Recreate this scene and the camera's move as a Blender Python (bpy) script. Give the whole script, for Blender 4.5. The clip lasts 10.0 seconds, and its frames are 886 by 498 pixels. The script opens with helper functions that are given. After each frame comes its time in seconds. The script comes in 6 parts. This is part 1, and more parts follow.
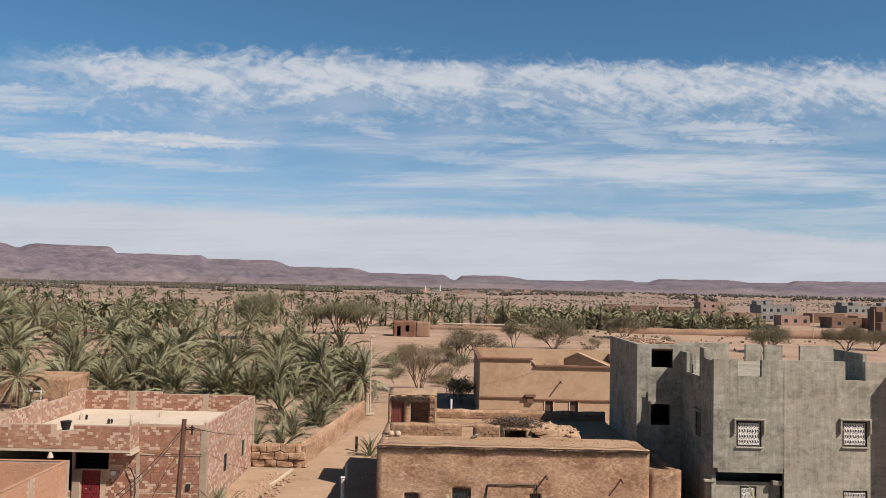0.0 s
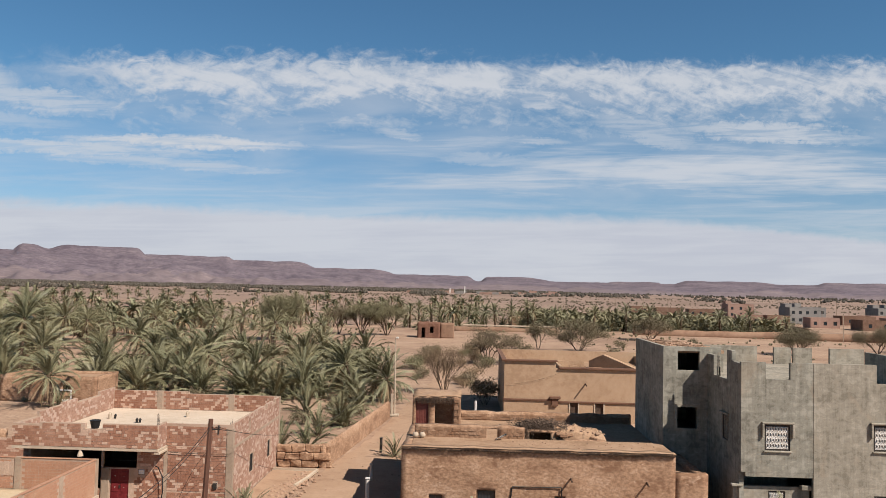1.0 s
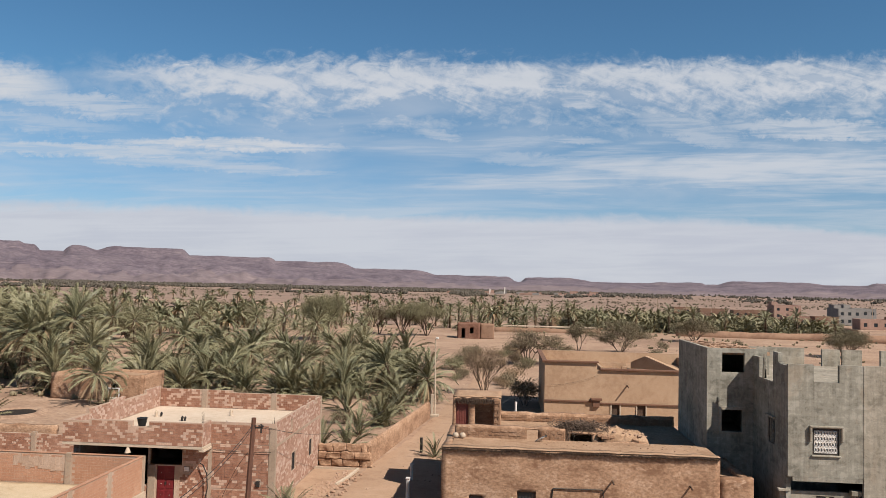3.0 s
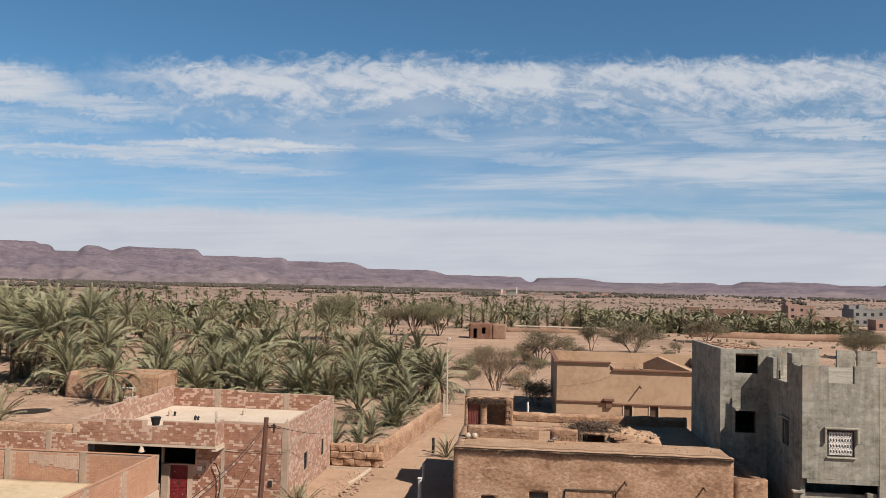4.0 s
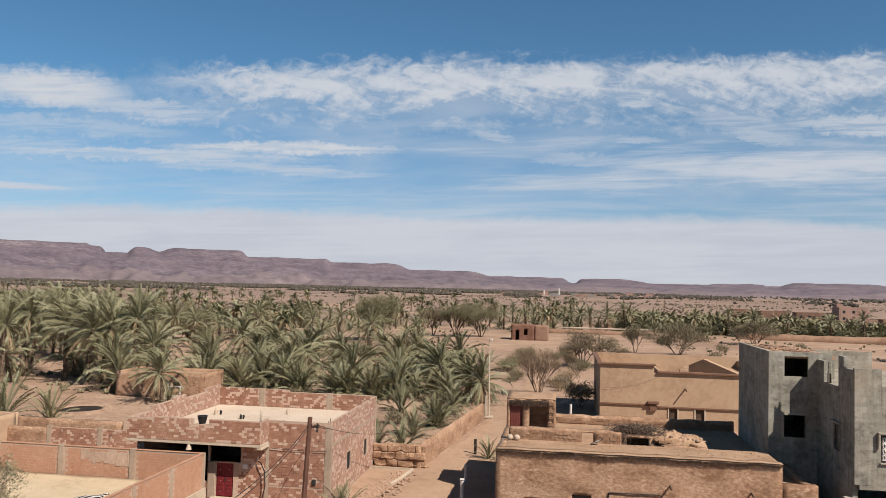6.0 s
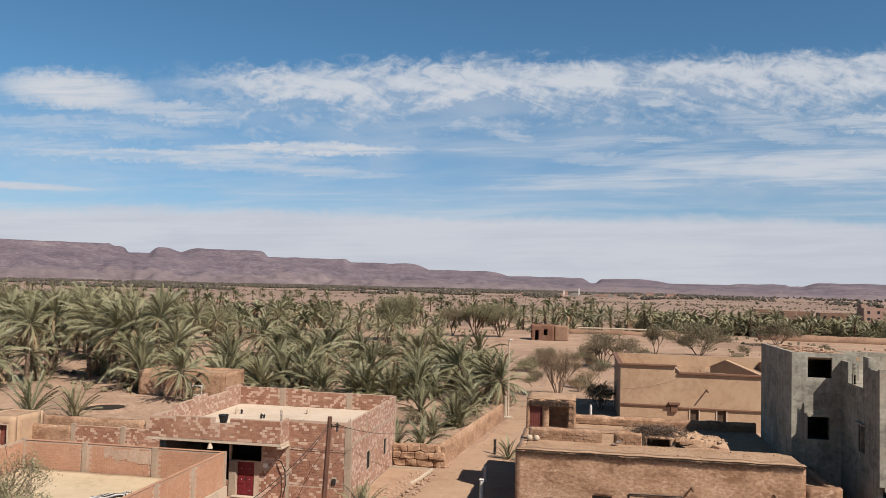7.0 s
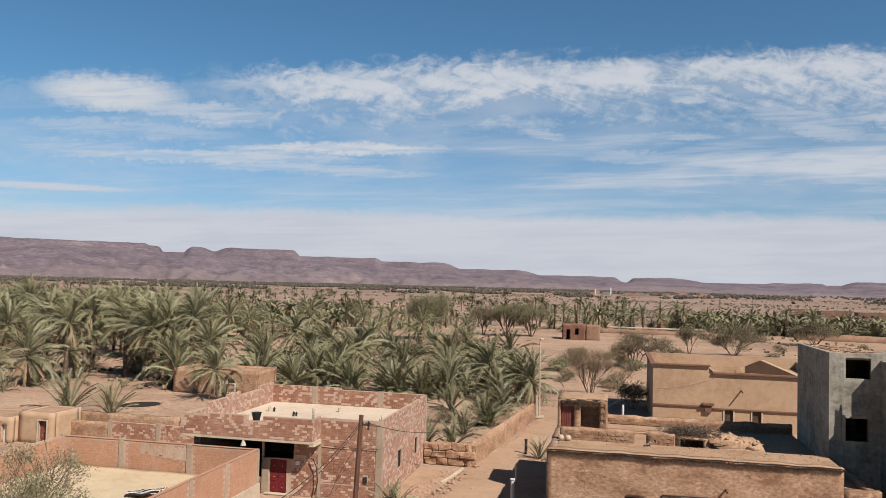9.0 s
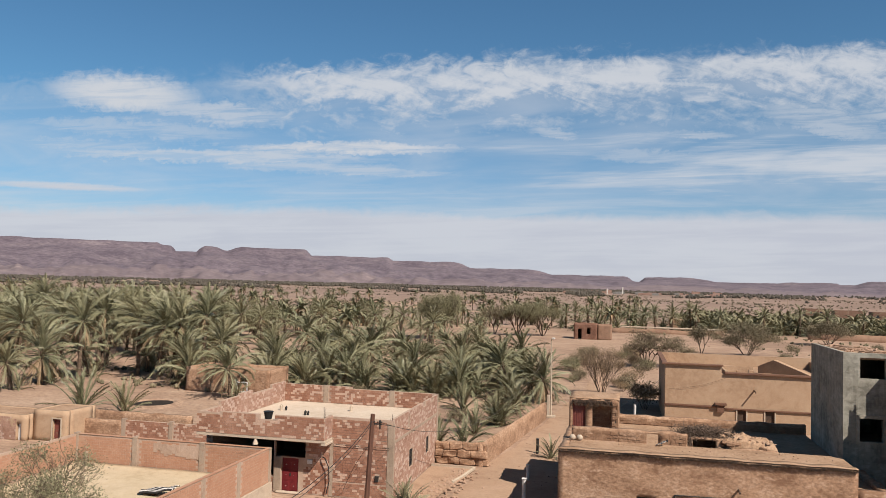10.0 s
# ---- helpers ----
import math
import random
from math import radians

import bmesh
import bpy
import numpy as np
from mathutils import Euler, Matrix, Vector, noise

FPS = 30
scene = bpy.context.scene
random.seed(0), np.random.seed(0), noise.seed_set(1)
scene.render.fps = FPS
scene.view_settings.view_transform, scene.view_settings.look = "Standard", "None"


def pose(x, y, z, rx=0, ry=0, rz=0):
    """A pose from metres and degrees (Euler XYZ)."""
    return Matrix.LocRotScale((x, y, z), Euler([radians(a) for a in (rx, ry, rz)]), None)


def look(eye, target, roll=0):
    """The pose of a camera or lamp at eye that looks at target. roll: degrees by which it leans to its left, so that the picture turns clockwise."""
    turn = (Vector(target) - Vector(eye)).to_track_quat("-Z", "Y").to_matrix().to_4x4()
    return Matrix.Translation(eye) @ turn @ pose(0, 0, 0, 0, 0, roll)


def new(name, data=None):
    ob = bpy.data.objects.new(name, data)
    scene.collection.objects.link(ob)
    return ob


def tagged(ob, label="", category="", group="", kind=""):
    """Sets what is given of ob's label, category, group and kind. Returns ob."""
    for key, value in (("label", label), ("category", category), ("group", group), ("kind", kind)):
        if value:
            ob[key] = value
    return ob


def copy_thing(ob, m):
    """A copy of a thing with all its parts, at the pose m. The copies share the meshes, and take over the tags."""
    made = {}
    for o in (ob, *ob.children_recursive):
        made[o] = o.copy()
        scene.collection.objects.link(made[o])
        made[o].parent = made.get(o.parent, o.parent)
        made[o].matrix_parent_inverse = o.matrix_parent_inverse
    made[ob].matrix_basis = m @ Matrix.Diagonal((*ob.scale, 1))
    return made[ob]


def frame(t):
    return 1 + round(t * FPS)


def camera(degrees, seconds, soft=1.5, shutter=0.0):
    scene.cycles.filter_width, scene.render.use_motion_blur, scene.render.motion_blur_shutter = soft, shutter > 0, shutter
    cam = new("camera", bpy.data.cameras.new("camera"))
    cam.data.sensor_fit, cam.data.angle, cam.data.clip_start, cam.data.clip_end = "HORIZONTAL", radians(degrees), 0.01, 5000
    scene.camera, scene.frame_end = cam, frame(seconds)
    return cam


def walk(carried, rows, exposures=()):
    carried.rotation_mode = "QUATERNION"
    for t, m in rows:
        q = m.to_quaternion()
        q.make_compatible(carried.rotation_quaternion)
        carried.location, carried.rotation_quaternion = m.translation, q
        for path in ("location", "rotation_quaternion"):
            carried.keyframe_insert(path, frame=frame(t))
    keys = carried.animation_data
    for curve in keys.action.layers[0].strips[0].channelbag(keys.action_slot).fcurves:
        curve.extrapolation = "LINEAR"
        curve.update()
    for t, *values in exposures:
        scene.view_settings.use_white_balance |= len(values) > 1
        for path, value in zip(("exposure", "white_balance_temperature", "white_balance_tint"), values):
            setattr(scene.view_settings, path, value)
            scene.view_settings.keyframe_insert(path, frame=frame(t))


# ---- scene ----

# ---------------------------------------------------------------- camera
cam = camera(58.85, 10.0, soft=0.5)
EYE = 12.5
ROWS = [
    (0.0, -0.057, 2.641, -1.229), (0.5, 0.954, 2.662, -1.292), (1.0, 1.719, 2.707, -1.327), (1.5, 2.45, 2.668, -1.331),
    (2.0, 3.517, 2.66, -1.352), (2.5, 4.047, 2.663, -1.347), (3.0, 4.623, 2.677, -1.344), (4.5, 6.078, 2.689, -1.398),
    (5.0, 6.955, 2.714, -1.419), (5.5, 7.848, 2.677, -1.431), (7.0, 9.953, 2.648, -1.45), (7.5, 10.942, 2.499, -1.467),
    (8.0, 11.624, 2.521, -1.465), (8.5, 11.841, 2.53, -1.459), (9.0, 12.186, 2.523, -1.465), (9.5, 12.747, 2.495, -1.474),
    (10.0, 13.011, 2.45, -1.482),
]
walk(cam, [(t, pose(0, 0, EYE, 90 + pitch, roll, yaw)) for t, yaw, pitch, roll in ROWS], [(0, 0.52), (10, 0.52)])

# ---------------------------------------------------------------- sun and sky
SUN_TO = Vector((1.0, -0.78, 1.29)).normalized()
SUN_EL, SUN_AZ = math.asin(SUN_TO.z), math.atan2(SUN_TO.x, SUN_TO.y)
sun = new("sun", bpy.data.lights.new("sun", "SUN"))
sun.data.energy, sun.data.angle, sun.data.color = 5.0, radians(0.5), (1.0, 0.93, 0.84)
sun.matrix_world = look((60, -50, 80), Vector((60, -50, 80)) - SUN_TO)


class Net:
    """A small helper to wire nodes."""
    def __init__(self, tree):
        self.tree = tree
        tree.nodes.clear()

    def node(self, kind, **props):
        n = self.tree.nodes.new(kind)
        for k, v in props.items():
            if k == "op":
                n.operation = v
            elif k == "sky":
                n.sky_type = v
            elif k == "blend":
                n.blend_type = v
            elif k == "dtype":
                n.data_type = v
            elif k == "dims":
                n.noise_dimensions = v
            elif k == "clamp":
                n.use_clamp = v
            elif k == "interp":
                n.interpolation_type = v
            elif k == "feature":
                n.feature = v
        return n

    def set(self, n, key, v):
        if v is None:
            return
        if hasattr(v, "is_output"):
            self.tree.links.new(v, n.inputs[key])
        else:
            n.inputs[key].default_value = v

    def math(self, op, a, b=None, c=None, clamp=False):
        n = self.node("ShaderNodeMath", op=op, clamp=clamp)
        for i, v in enumerate((a, b, c)):
            self.set(n, i, v)
        return n.outputs[0]

    def step(self, v, lo, hi, a=0.0, b=1.0):
        n = self.node("ShaderNodeMapRange", interp="SMOOTHSTEP")
        for i, q in enumerate((v, lo, hi, a, b)):
            self.set(n, i, q)
        return n.outputs[0]

    def xyz(self, x, y, z=0.0):
        n = self.node("ShaderNodeCombineXYZ")
        for i, v in enumerate((x, y, z)):
            self.set(n, i, v)
        return n.outputs[0]

    def noise(self, vec, scale, detail=4.0, rough=0.55, warp=0.0):
        n = self.node("ShaderNodeTexNoise", dims="3D")
        self.set(n, "Vector", vec)
        self.set(n, "Scale", scale), self.set(n, "Detail", detail), self.set(n, "Roughness", rough), self.set(n, "Distortion", warp)
        return n.outputs[0]

    def mix(self, fac, a, b, blend="MIX"):
        n = self.node("ShaderNodeMix", dtype="RGBA", blend=blend)
        self.set(n, 0, fac)
        self.set(n, 6, a if hasattr(a, "is_output") else (*a, 1.0))
        self.set(n, 7, b if hasattr(b, "is_output") else (*b, 1.0))
        return n.outputs[2]


def build_sky():
    world = bpy.data.worlds.new("sky")
    scene.world = world
    world.use_nodes = True
    q = Net(world.node_tree)
    sky = q.node("ShaderNodeTexSky", sky="NISHITA")
    sky.sun_disc, sky.sun_elevation, sky.sun_rotation = False, SUN_EL, SUN_AZ
    sky.altitude, sky.air_density, sky.dust_density, sky.ozone_density = 700, 1.0, 0.15, 3.0
    way = q.node("ShaderNodeTexCoord").outputs["Generated"]
    sep = q.node("ShaderNodeSeparateXYZ")
    q.set(sep, 0, way)
    # cloud sheet coordinates: u along the hills, v upwards, both like degrees
    c, s = math.cos(radians(-6.5)), math.sin(radians(-6.5))
    ahead = q.math("ADD", q.math("MULTIPLY", sep.outputs[0], s), q.math("MULTIPLY", sep.outputs[1], c))
    side = q.math("SUBTRACT", q.math("MULTIPLY", sep.outputs[0], c), q.math("MULTIPLY", sep.outputs[1], s))
    depth = q.math("MAXIMUM", q.math("ABSOLUTE", ahead), 0.22)
    u = q.math("MULTIPLY", q.math("DIVIDE", side, depth), 57.3)
    v = q.math("MULTIPLY", q.math("DIVIDE", sep.outputs[2], depth), 57.3)
    w = q.math("SUBTRACT", v, q.math("MULTIPLY", u, 0.036))
    puff = q.noise(q.xyz(q.math("MULTIPLY", u, 0.55), q.math("MULTIPLY", w, 0.8), 1.3), 1.0, 6.0, 0.58, 1.1)
    drift = q.noise(q.xyz(q.math("MULTIPLY", u, 0.06), q.math("MULTIPLY", w, 0.30), 3.1), 1.0, 5.0, 0.55, 0.7)
    # wisps lean: drawn out along the wind, curling down to the right
    fall = q.math("ADD", w, q.math("MULTIPLY", u, 0.22))
    wisp = q.noise(q.xyz(q.math("MULTIPLY", u, 0.13), q.math("MULTIPLY", fall, 0.62), 7.7), 1.0, 6.0, 0.58, 1.7)
    hair = q.noise(q.xyz(q.math("MULTIPLY", u, 0.09), q.math("MULTIPLY", w, 1.5), 4.4), 1.0, 5.0, 0.6, 0.5)
    curl = q.noise(q.xyz(q.math("MULTIPLY", u, 1.15), q.math("MULTIPLY", w, 1.5), 5.2), 1.0, 6.0, 0.62, 0.6)
    edge = q.math("ADD", w, q.math("MULTIPLY", q.math("SUBTRACT", puff, 0.5), 2.8))
    edge = q.math("ADD", edge, q.math("MULTIPLY", q.math("SUBTRACT", curl, 0.5), 1.9))
    edge = q.math("ADD", edge, q.math("MULTIPLY", q.math("SUBTRACT", drift, 0.5), 1.6))
    top = q.step(edge, 17.3, 15.6)
    clump = q.noise(q.xyz(q.math("MULTIPLY", u, 0.24), q.math("MULTIPLY", w, 0.46), 9.1), 1.0, 6.0, 0.56, 0.9)
    crest = q.math("MULTIPLY", q.step(edge, 13.2, 15.3), top)
    body = q.math("MULTIPLY", q.math("MULTIPLY", q.step(edge, 9.0, 13.8), top), q.step(q.math("ADD", u, q.math("MULTIPLY", clump, 9.0)), -20.5, -11.5, 0.22, 1.0))
    mass = q.math("ADD", q.math("MULTIPLY", clump, 0.46), q.math("MULTIPLY", wisp, 0.34))
    mass = q.math("ADD", mass, q.math("MULTIPLY", curl, 0.20))
    mass = q.math("ADD", mass, q.math("MULTIPLY", crest, 0.09))
    cirrus = q.math("MULTIPLY", q.step(mass, 0.38, 0.66, 0.12, 0.92), body)
    # the diffuse lower sheet
    sheet = q.math("MULTIPLY", q.step(v, 13.5, 10.0), q.step(v, 5.0, 7.5, 0.35, 1.0))
    sheet = q.math("MULTIPLY", sheet, q.step(u, -14.0, 12.0, 0.35, 1.0))
    soft = q.math("ADD", q.math("MULTIPLY", drift, 0.55), q.math("MULTIPLY", hair, 0.45))
    sheet = q.math("MULTIPLY", sheet, q.step(soft, 0.36, 0.66, 0.0, 0.85))
    haze = q.math("MULTIPLY", q.step(edge, 16.6, 14.5), q.step(drift, 0.3, 0.7, 0.10, 0.42))
    veil = q.math("MULTIPLY", q.step(v, 11.5, 4.5), q.step(soft, 0.34, 0.66, 0.16, 0.62))
    total = q.math("MAXIMUM", q.math("MAXIMUM", cirrus, sheet), q.math("MAXIMUM", haze, veil))

    fibre = q.noise(q.xyz(q.math("MULTIPLY", u, 0.22), q.math("MULTIPLY", w, 2.3), 6.6), 1.0, 5.0, 0.6, 0.5)

    def streak(a, e, wa, we, tilt, power, rag=1.0):
        da = q.math("SUBTRACT", u, a)
        dist = q.math("ADD", q.math("SUBTRACT", v, e), q.math("MULTIPLY", da, tilt))
        dist = q.math("ADD", dist, q.math("MULTIPLY", q.math("SUBTRACT", curl, 0.5), we * 1.5 * rag))
        dist = q.math("ADD", dist, q.math("MULTIPLY", q.math("SUBTRACT", hair, 0.5), we * 1.3 * rag))
        r = q.math("ADD", q.math("POWER", q.math("ABSOLUTE", q.math("DIVIDE", da, wa)), 2.0),
                   q.math("POWER", q.math("ABSOLUTE", q.math("DIVIDE", dist, we)), 2.0))
        return q.math("MULTIPLY", q.step(r, 1.0, 0.0, 0.0, power), q.step(fibre, 0.34, 0.58, 1.0 - 0.45 * rag, 1.0))
    for a, e, wa, we, tilt, power, *rag in (
            (-32.0, 14.1, 8.0, 2.0, 0.07, 1.0, 0.5), (-25.0, 12.7, 9.0, 1.3, 0.10, 0.7), (-31.0, 11.3, 13.0, 1.1, 0.05, 0.5), (-35.0, 10.0, 9.0, 0.8, 0.02, 0.5), (-14.0, 9.9, 12.0, 0.6, 0.0, 1.0), (-24.0, 9.2, 18.0, 0.85, 0.015, 0.8), (-15.5, 8.3, 13.0, 0.6, 0.03, 0.65),
            (-36.5, 6.75, 9.5, 0.42, 0.03, 0.95, 0.4), (-18.0, 7.0, 14.0, 0.35, 0.0, 0.3), (5.0, 15.6, 9.0, 1.0, 0.0, 0.7), (11.5, 14.2, 2.4, 1.1, 0.1, 0.7), (30.0, 16.2, 17.0, 0.7, -0.05, 0.6),
            (30.0, 12.3, 11.0, 1.2, 0.03, 0.8), (20.0, 12.0, 6.0, 1.6, 0.22, 0.6), (1.5, 11.0, 2.8, 0.6, 0.20, 0.6), (11.0, 11.0, 4.5, 0.4, 0.03, 0.6), (9.0, 9.3, 8.0, 0.8, 0.06, 0.5)):
        total = q.math("MAXIMUM", total, streak(a, e, wa, we, tilt, power, *rag))
    # the low veil above the hills
    low = q.math("ADD", v, q.math("MULTIPLY", q.math("SUBTRACT", drift, 0.5), 1.5))
    low = q.math("ADD", low, q.math("MULTIPLY", q.math("SUBTRACT", puff, 0.5), 0.7))
    low = q.math("ADD", low, q.math("MULTIPLY", q.step(u, 20.0, 42.0), 0.8))
    total = q.math("MAXIMUM", total, q.step(low, 5.9, 4.6, 0.0, 0.95))
    total = q.math("MULTIPLY", total, q.step(ahead, 0.1, 0.5))
    white = q.mix(q.step(v, 3.0, 9.0), CLOUD_LOW, CLOUD_HIGH)
    white = q.mix(q.step(soft, 0.40, 0.62, 0.0, 0.5), white, CLOUD_LIT)
    tint = q.mix(q.step(v, 4.0, 15.0), SKY_LOW, SKY_TINT)
    deep = q.mix(1.0, sky.outputs[0], tint, "MULTIPLY")
    deep = q.mix(q.step(sep.outputs[2], 0.33, 0.8), deep, q.mix(1.0, deep, SKY_ZENITH, "MULTIPLY"))
    colour = q.mix(total, deep, white)
    bg = q.node("ShaderNodeBackground")
    q.set(bg, "Color", colour), q.set(bg, "Strength", 0.067)
    out = q.node("ShaderNodeOutputWorld")
    q.tree.links.new(bg.outputs[0], out.inputs[0])


CLOUD_LIT, CLOUD_LOW, CLOUD_HIGH, SKY_TINT = (6.9, 7.05, 7.5), (5.55, 5.75, 6.55), (6.3, 6.6, 7.1), (0.575, 0.865, 0.945)
SKY_LOW, SKY_ZENITH = (0.585, 0.785, 0.925), (0.56, 0.50, 0.46)
build_sky()


# ---------------------------------------------------------------- materials
EARTH = (0.83, 0.79, 0.775)       # the whole place leans to the red of its dust


def dusted(c):
    return tuple(v * k for v, k in zip(c, EARTH))


def surface(name, colours, scale=1.0, rough=0.9, bump=0.3, bump_scale=12.0, grain=40.0, stains=None, stretch=(1, 1, 1), by="place", spread=0.0, metal=0.0, fleck=None, speckle=0.35):
    """Three-tone weathered surface. by: 'place', 'object' (a tone for each piece) or 'island'."""
    colours = [dusted(c) for c in colours]
    if fleck:
        fleck = (fleck[0], dusted(fleck[1]), fleck[2])
    if stains:
        stains = (dusted(stains[0]), *stains[1:])
    m = bpy.data.materials.new(name)
    m.use_nodes = True
    q = Net(m.node_tree)
    geo = q.node("ShaderNodeNewGeometry")
    vec = q.node("ShaderNodeVectorMath", op="MULTIPLY")
    q.set(vec, 0, geo.outputs["Position"]), q.set(vec, 1, stretch)
    big = q.noise(vec.outputs[0], 0.35 * scale, 4.0, 0.6)
    mid = q.noise(vec.outputs[0], 2.4 * scale, 5.0, 0.65)
    small = q.noise(vec.outputs[0], grain, 3.0, 0.6)
    tone = q.math("ADD", q.math("MULTIPLY", big, 0.55), q.math("MULTIPLY", mid, 0.45))
    c = q.mix(q.step(tone, 0.39, 0.51), colours[0], colours[1])
    c = q.mix(q.step(tone, 0.51, 0.63), c, colours[2])
    if by != "place":
        rnd = q.node("ShaderNodeObjectInfo").outputs["Random"] if by == "object" else geo.outputs["Random Per Island"]
        c = q.mix(q.math("MULTIPLY", rnd, spread), c, colours[0], "MIX")
        if fleck:
            pick = q.math("GREATER_THAN", rnd, 1.0 - fleck[0])
            c = q.mix(q.math("MULTIPLY", pick, fleck[2]), c, fleck[1])
    if stains:
        patch = q.noise(vec.outputs[0], stains[1], 6.0, 0.7, 0.8)
        c = q.mix(q.math("MULTIPLY", q.step(patch, stains[2], stains[2] + 0.12), stains[3]), c, stains[0])
    c = q.mix(q.step(small, 0.39, 0.64, 0.0, speckle), c, tuple(0.72 * v for v in colours[0]))
    bs = q.node("ShaderNodeBsdfPrincipled")
    q.set(bs, "Base Color", c), q.set(bs, "Roughness", rough), q.set(bs, "Metallic", metal)
    q.set(bs, "Specular IOR Level", 0.25)
    if bump:
        b = q.node("ShaderNodeBump")
        q.set(b, "Strength", bump), q.set(b, "Distance", 0.06)
        q.set(b, "Height", q.noise(vec.outputs[0], bump_scale, 5.0, 0.65))
        q.tree.links.new(b.outputs[0], bs.inputs["Normal"])
    out = q.node("ShaderNodeOutputMaterial")
    q.tree.links.new(bs.outputs[0], out.inputs[0])
    return m


def render_coat(name, colours):
    """Hand-trowelled cement: blotches, vertical runs, and faint courses of the blocks behind."""
    colours = [dusted(c) for c in colours]
    m = bpy.data.materials.new(name)
    m.use_nodes = True
    q = Net(m.node_tree)
    pos = q.node("ShaderNodeNewGeometry").outputs["Position"]

    def scaled(v):
        n = q.node("ShaderNodeVectorMath", op="MULTIPLY")
        q.set(n, 0, pos), q.set(n, 1, v)
        return n.outputs[0]
    big = q.noise(scaled((0.5, 0.5, 0.6)), 1.0, 5.0, 0.6, 0.5)
    runs = q.noise(scaled((5.0, 5.0, 0.45)), 1.0, 4.0, 0.6)
    lifts = q.noise(scaled((0.35, 0.35, 2.6)), 1.0, 4.0, 0.6, 0.4)
    fine = q.noise(scaled((1.6, 1.6, 2.2)), 1.5, 9.0, 0.68, 0.6)
    tone = q.math("ADD", q.math("ADD", q.math("MULTIPLY", big, 0.30), q.math("MULTIPLY", runs, 0.21)), q.math("ADD", q.math("MULTIPLY", lifts, 0.13), q.math("MULTIPLY", fine, 0.36)))
    c = q.mix(q.step(tone, 0.43, 0.50), colours[0], colours[1])
    c = q.mix(q.step(tone, 0.50, 0.57), c, colours[2])
    warm = q.noise(scaled((0.8, 0.8, 0.5)), 1.0, 5.0, 0.65, 0.8)
    c = q.mix(q.step(warm, 0.52, 0.66, 0.0, 0.5), c, (0.30, 0.245, 0.185))
    course = q.node("ShaderNodeTexBrick")
    sep = q.node("ShaderNodeSeparateXYZ")
    q.set(sep, 0, pos)
    swap = q.xyz(q.math("ADD", sep.outputs[0], sep.outputs[1]), sep.outputs[2], 0.0)
    q.set(course, "Vector", swap), q.set(course, "Scale", 1.0), q.set(course, "Mortar Size", 0.012)
    q.set(course, "Brick Width", 0.42), q.set(course, "Row Height", 0.21), q.set(course, "Mortar Smooth", 1.0)
    ghost = q.math("MULTIPLY", course.outputs["Fac"], q.step(big, 0.42, 0.62, 0.0, 0.30))
    c = q.mix(ghost, c, tuple(0.7 * v for v in colours[0]))
    bs = q.node("ShaderNodeBsdfPrincipled")
    q.set(bs, "Base Color", c), q.set(bs, "Roughness", 0.92), q.set(bs, "Specular IOR Level", 0.2)
    b = q.node("ShaderNodeBump")
    q.set(b, "Strength", 0.35), q.set(b, "Distance", 0.03), q.set(b, "Height", q.math("ADD", fine, q.math("MULTIPLY", runs, 0.8)))
    q.tree.links.new(b.outputs[0], bs.inputs["Normal"])
    out = q.node("ShaderNodeOutputMaterial")
    q.tree.links.new(bs.outputs[0], out.inputs[0])
    return m


def leafy(name, colours, rough=0.7):
    colours = [dusted(c) for c in colours]
    m = bpy.data.materials.new(name)
    m.use_nodes = True
    q = Net(m.node_tree)
    geo, info = q.node("ShaderNodeNewGeometry"), q.node("ShaderNodeObjectInfo")
    c = q.mix(geo.outputs["Random Per Island"], colours[0], colours[1])
    c = q.mix(q.math("MULTIPLY", info.outputs["Random"], 0.6), c, colours[2])
    big = q.noise(geo.outputs["Position"], 0.9, 3.0)
    c = q.mix(q.step(big, 0.45, 0.75, 0.0, 0.5), c, colours[2])
    bs = q.node("ShaderNodeBsdfPrincipled")
    q.set(bs, "Base Color", c), q.set(bs, "Roughness", rough), q.set(bs, "Specular IOR Level", 0.3)
    out = q.node("ShaderNodeOutputMaterial")
    q.tree.links.new(bs.outputs[0], out.inputs[0])
    return m


def glassy(name, tint):
    m = bpy.data.materials.new(name)
    m.use_nodes = True
    bs = m.node_tree.nodes["Principled BSDF"]
    bs.inputs["Base Color"].default_value = (*tint, 1)
    bs.inputs["Roughness"].default_value = 0.08
    return m


SAND = surface("sand", ((0.325, 0.214, 0.148), (0.435, 0.302, 0.211), (0.53, 0.388, 0.28)), 0.45, 0.95, 0.5, 3.0, 4.0, ((0.265, 0.174, 0.122), 0.03, 0.49, 0.75), stretch=(0.6, 1, 1), speckle=0.5)
GRAVEL = surface("plain_gravel", ((0.25, 0.172, 0.128), (0.325, 0.232, 0.178), (0.42, 0.31, 0.24)), 0.05, 0.95, 0.0, 1.0, 0.5, ((0.20, 0.14, 0.108), 0.006, 0.50, 0.7), stretch=(0.35, 1, 1), speckle=0.5)
ROAD = surface("packed_earth", ((0.36, 0.235, 0.155), (0.44, 0.30, 0.20), (0.49, 0.34, 0.235)), 0.6, 0.95, 0.25, 8.0, 14.0, ((0.33, 0.21, 0.135), 0.5, 0.55, 0.5))
YARD = surface("yard_sand", ((0.50, 0.40, 0.26), (0.60, 0.49, 0.335), (0.65, 0.535, 0.38)), 0.8, 0.95, 0.2, 9.0, 20.0, ((0.50, 0.40, 0.26), 0.4, 0.55, 0.5))
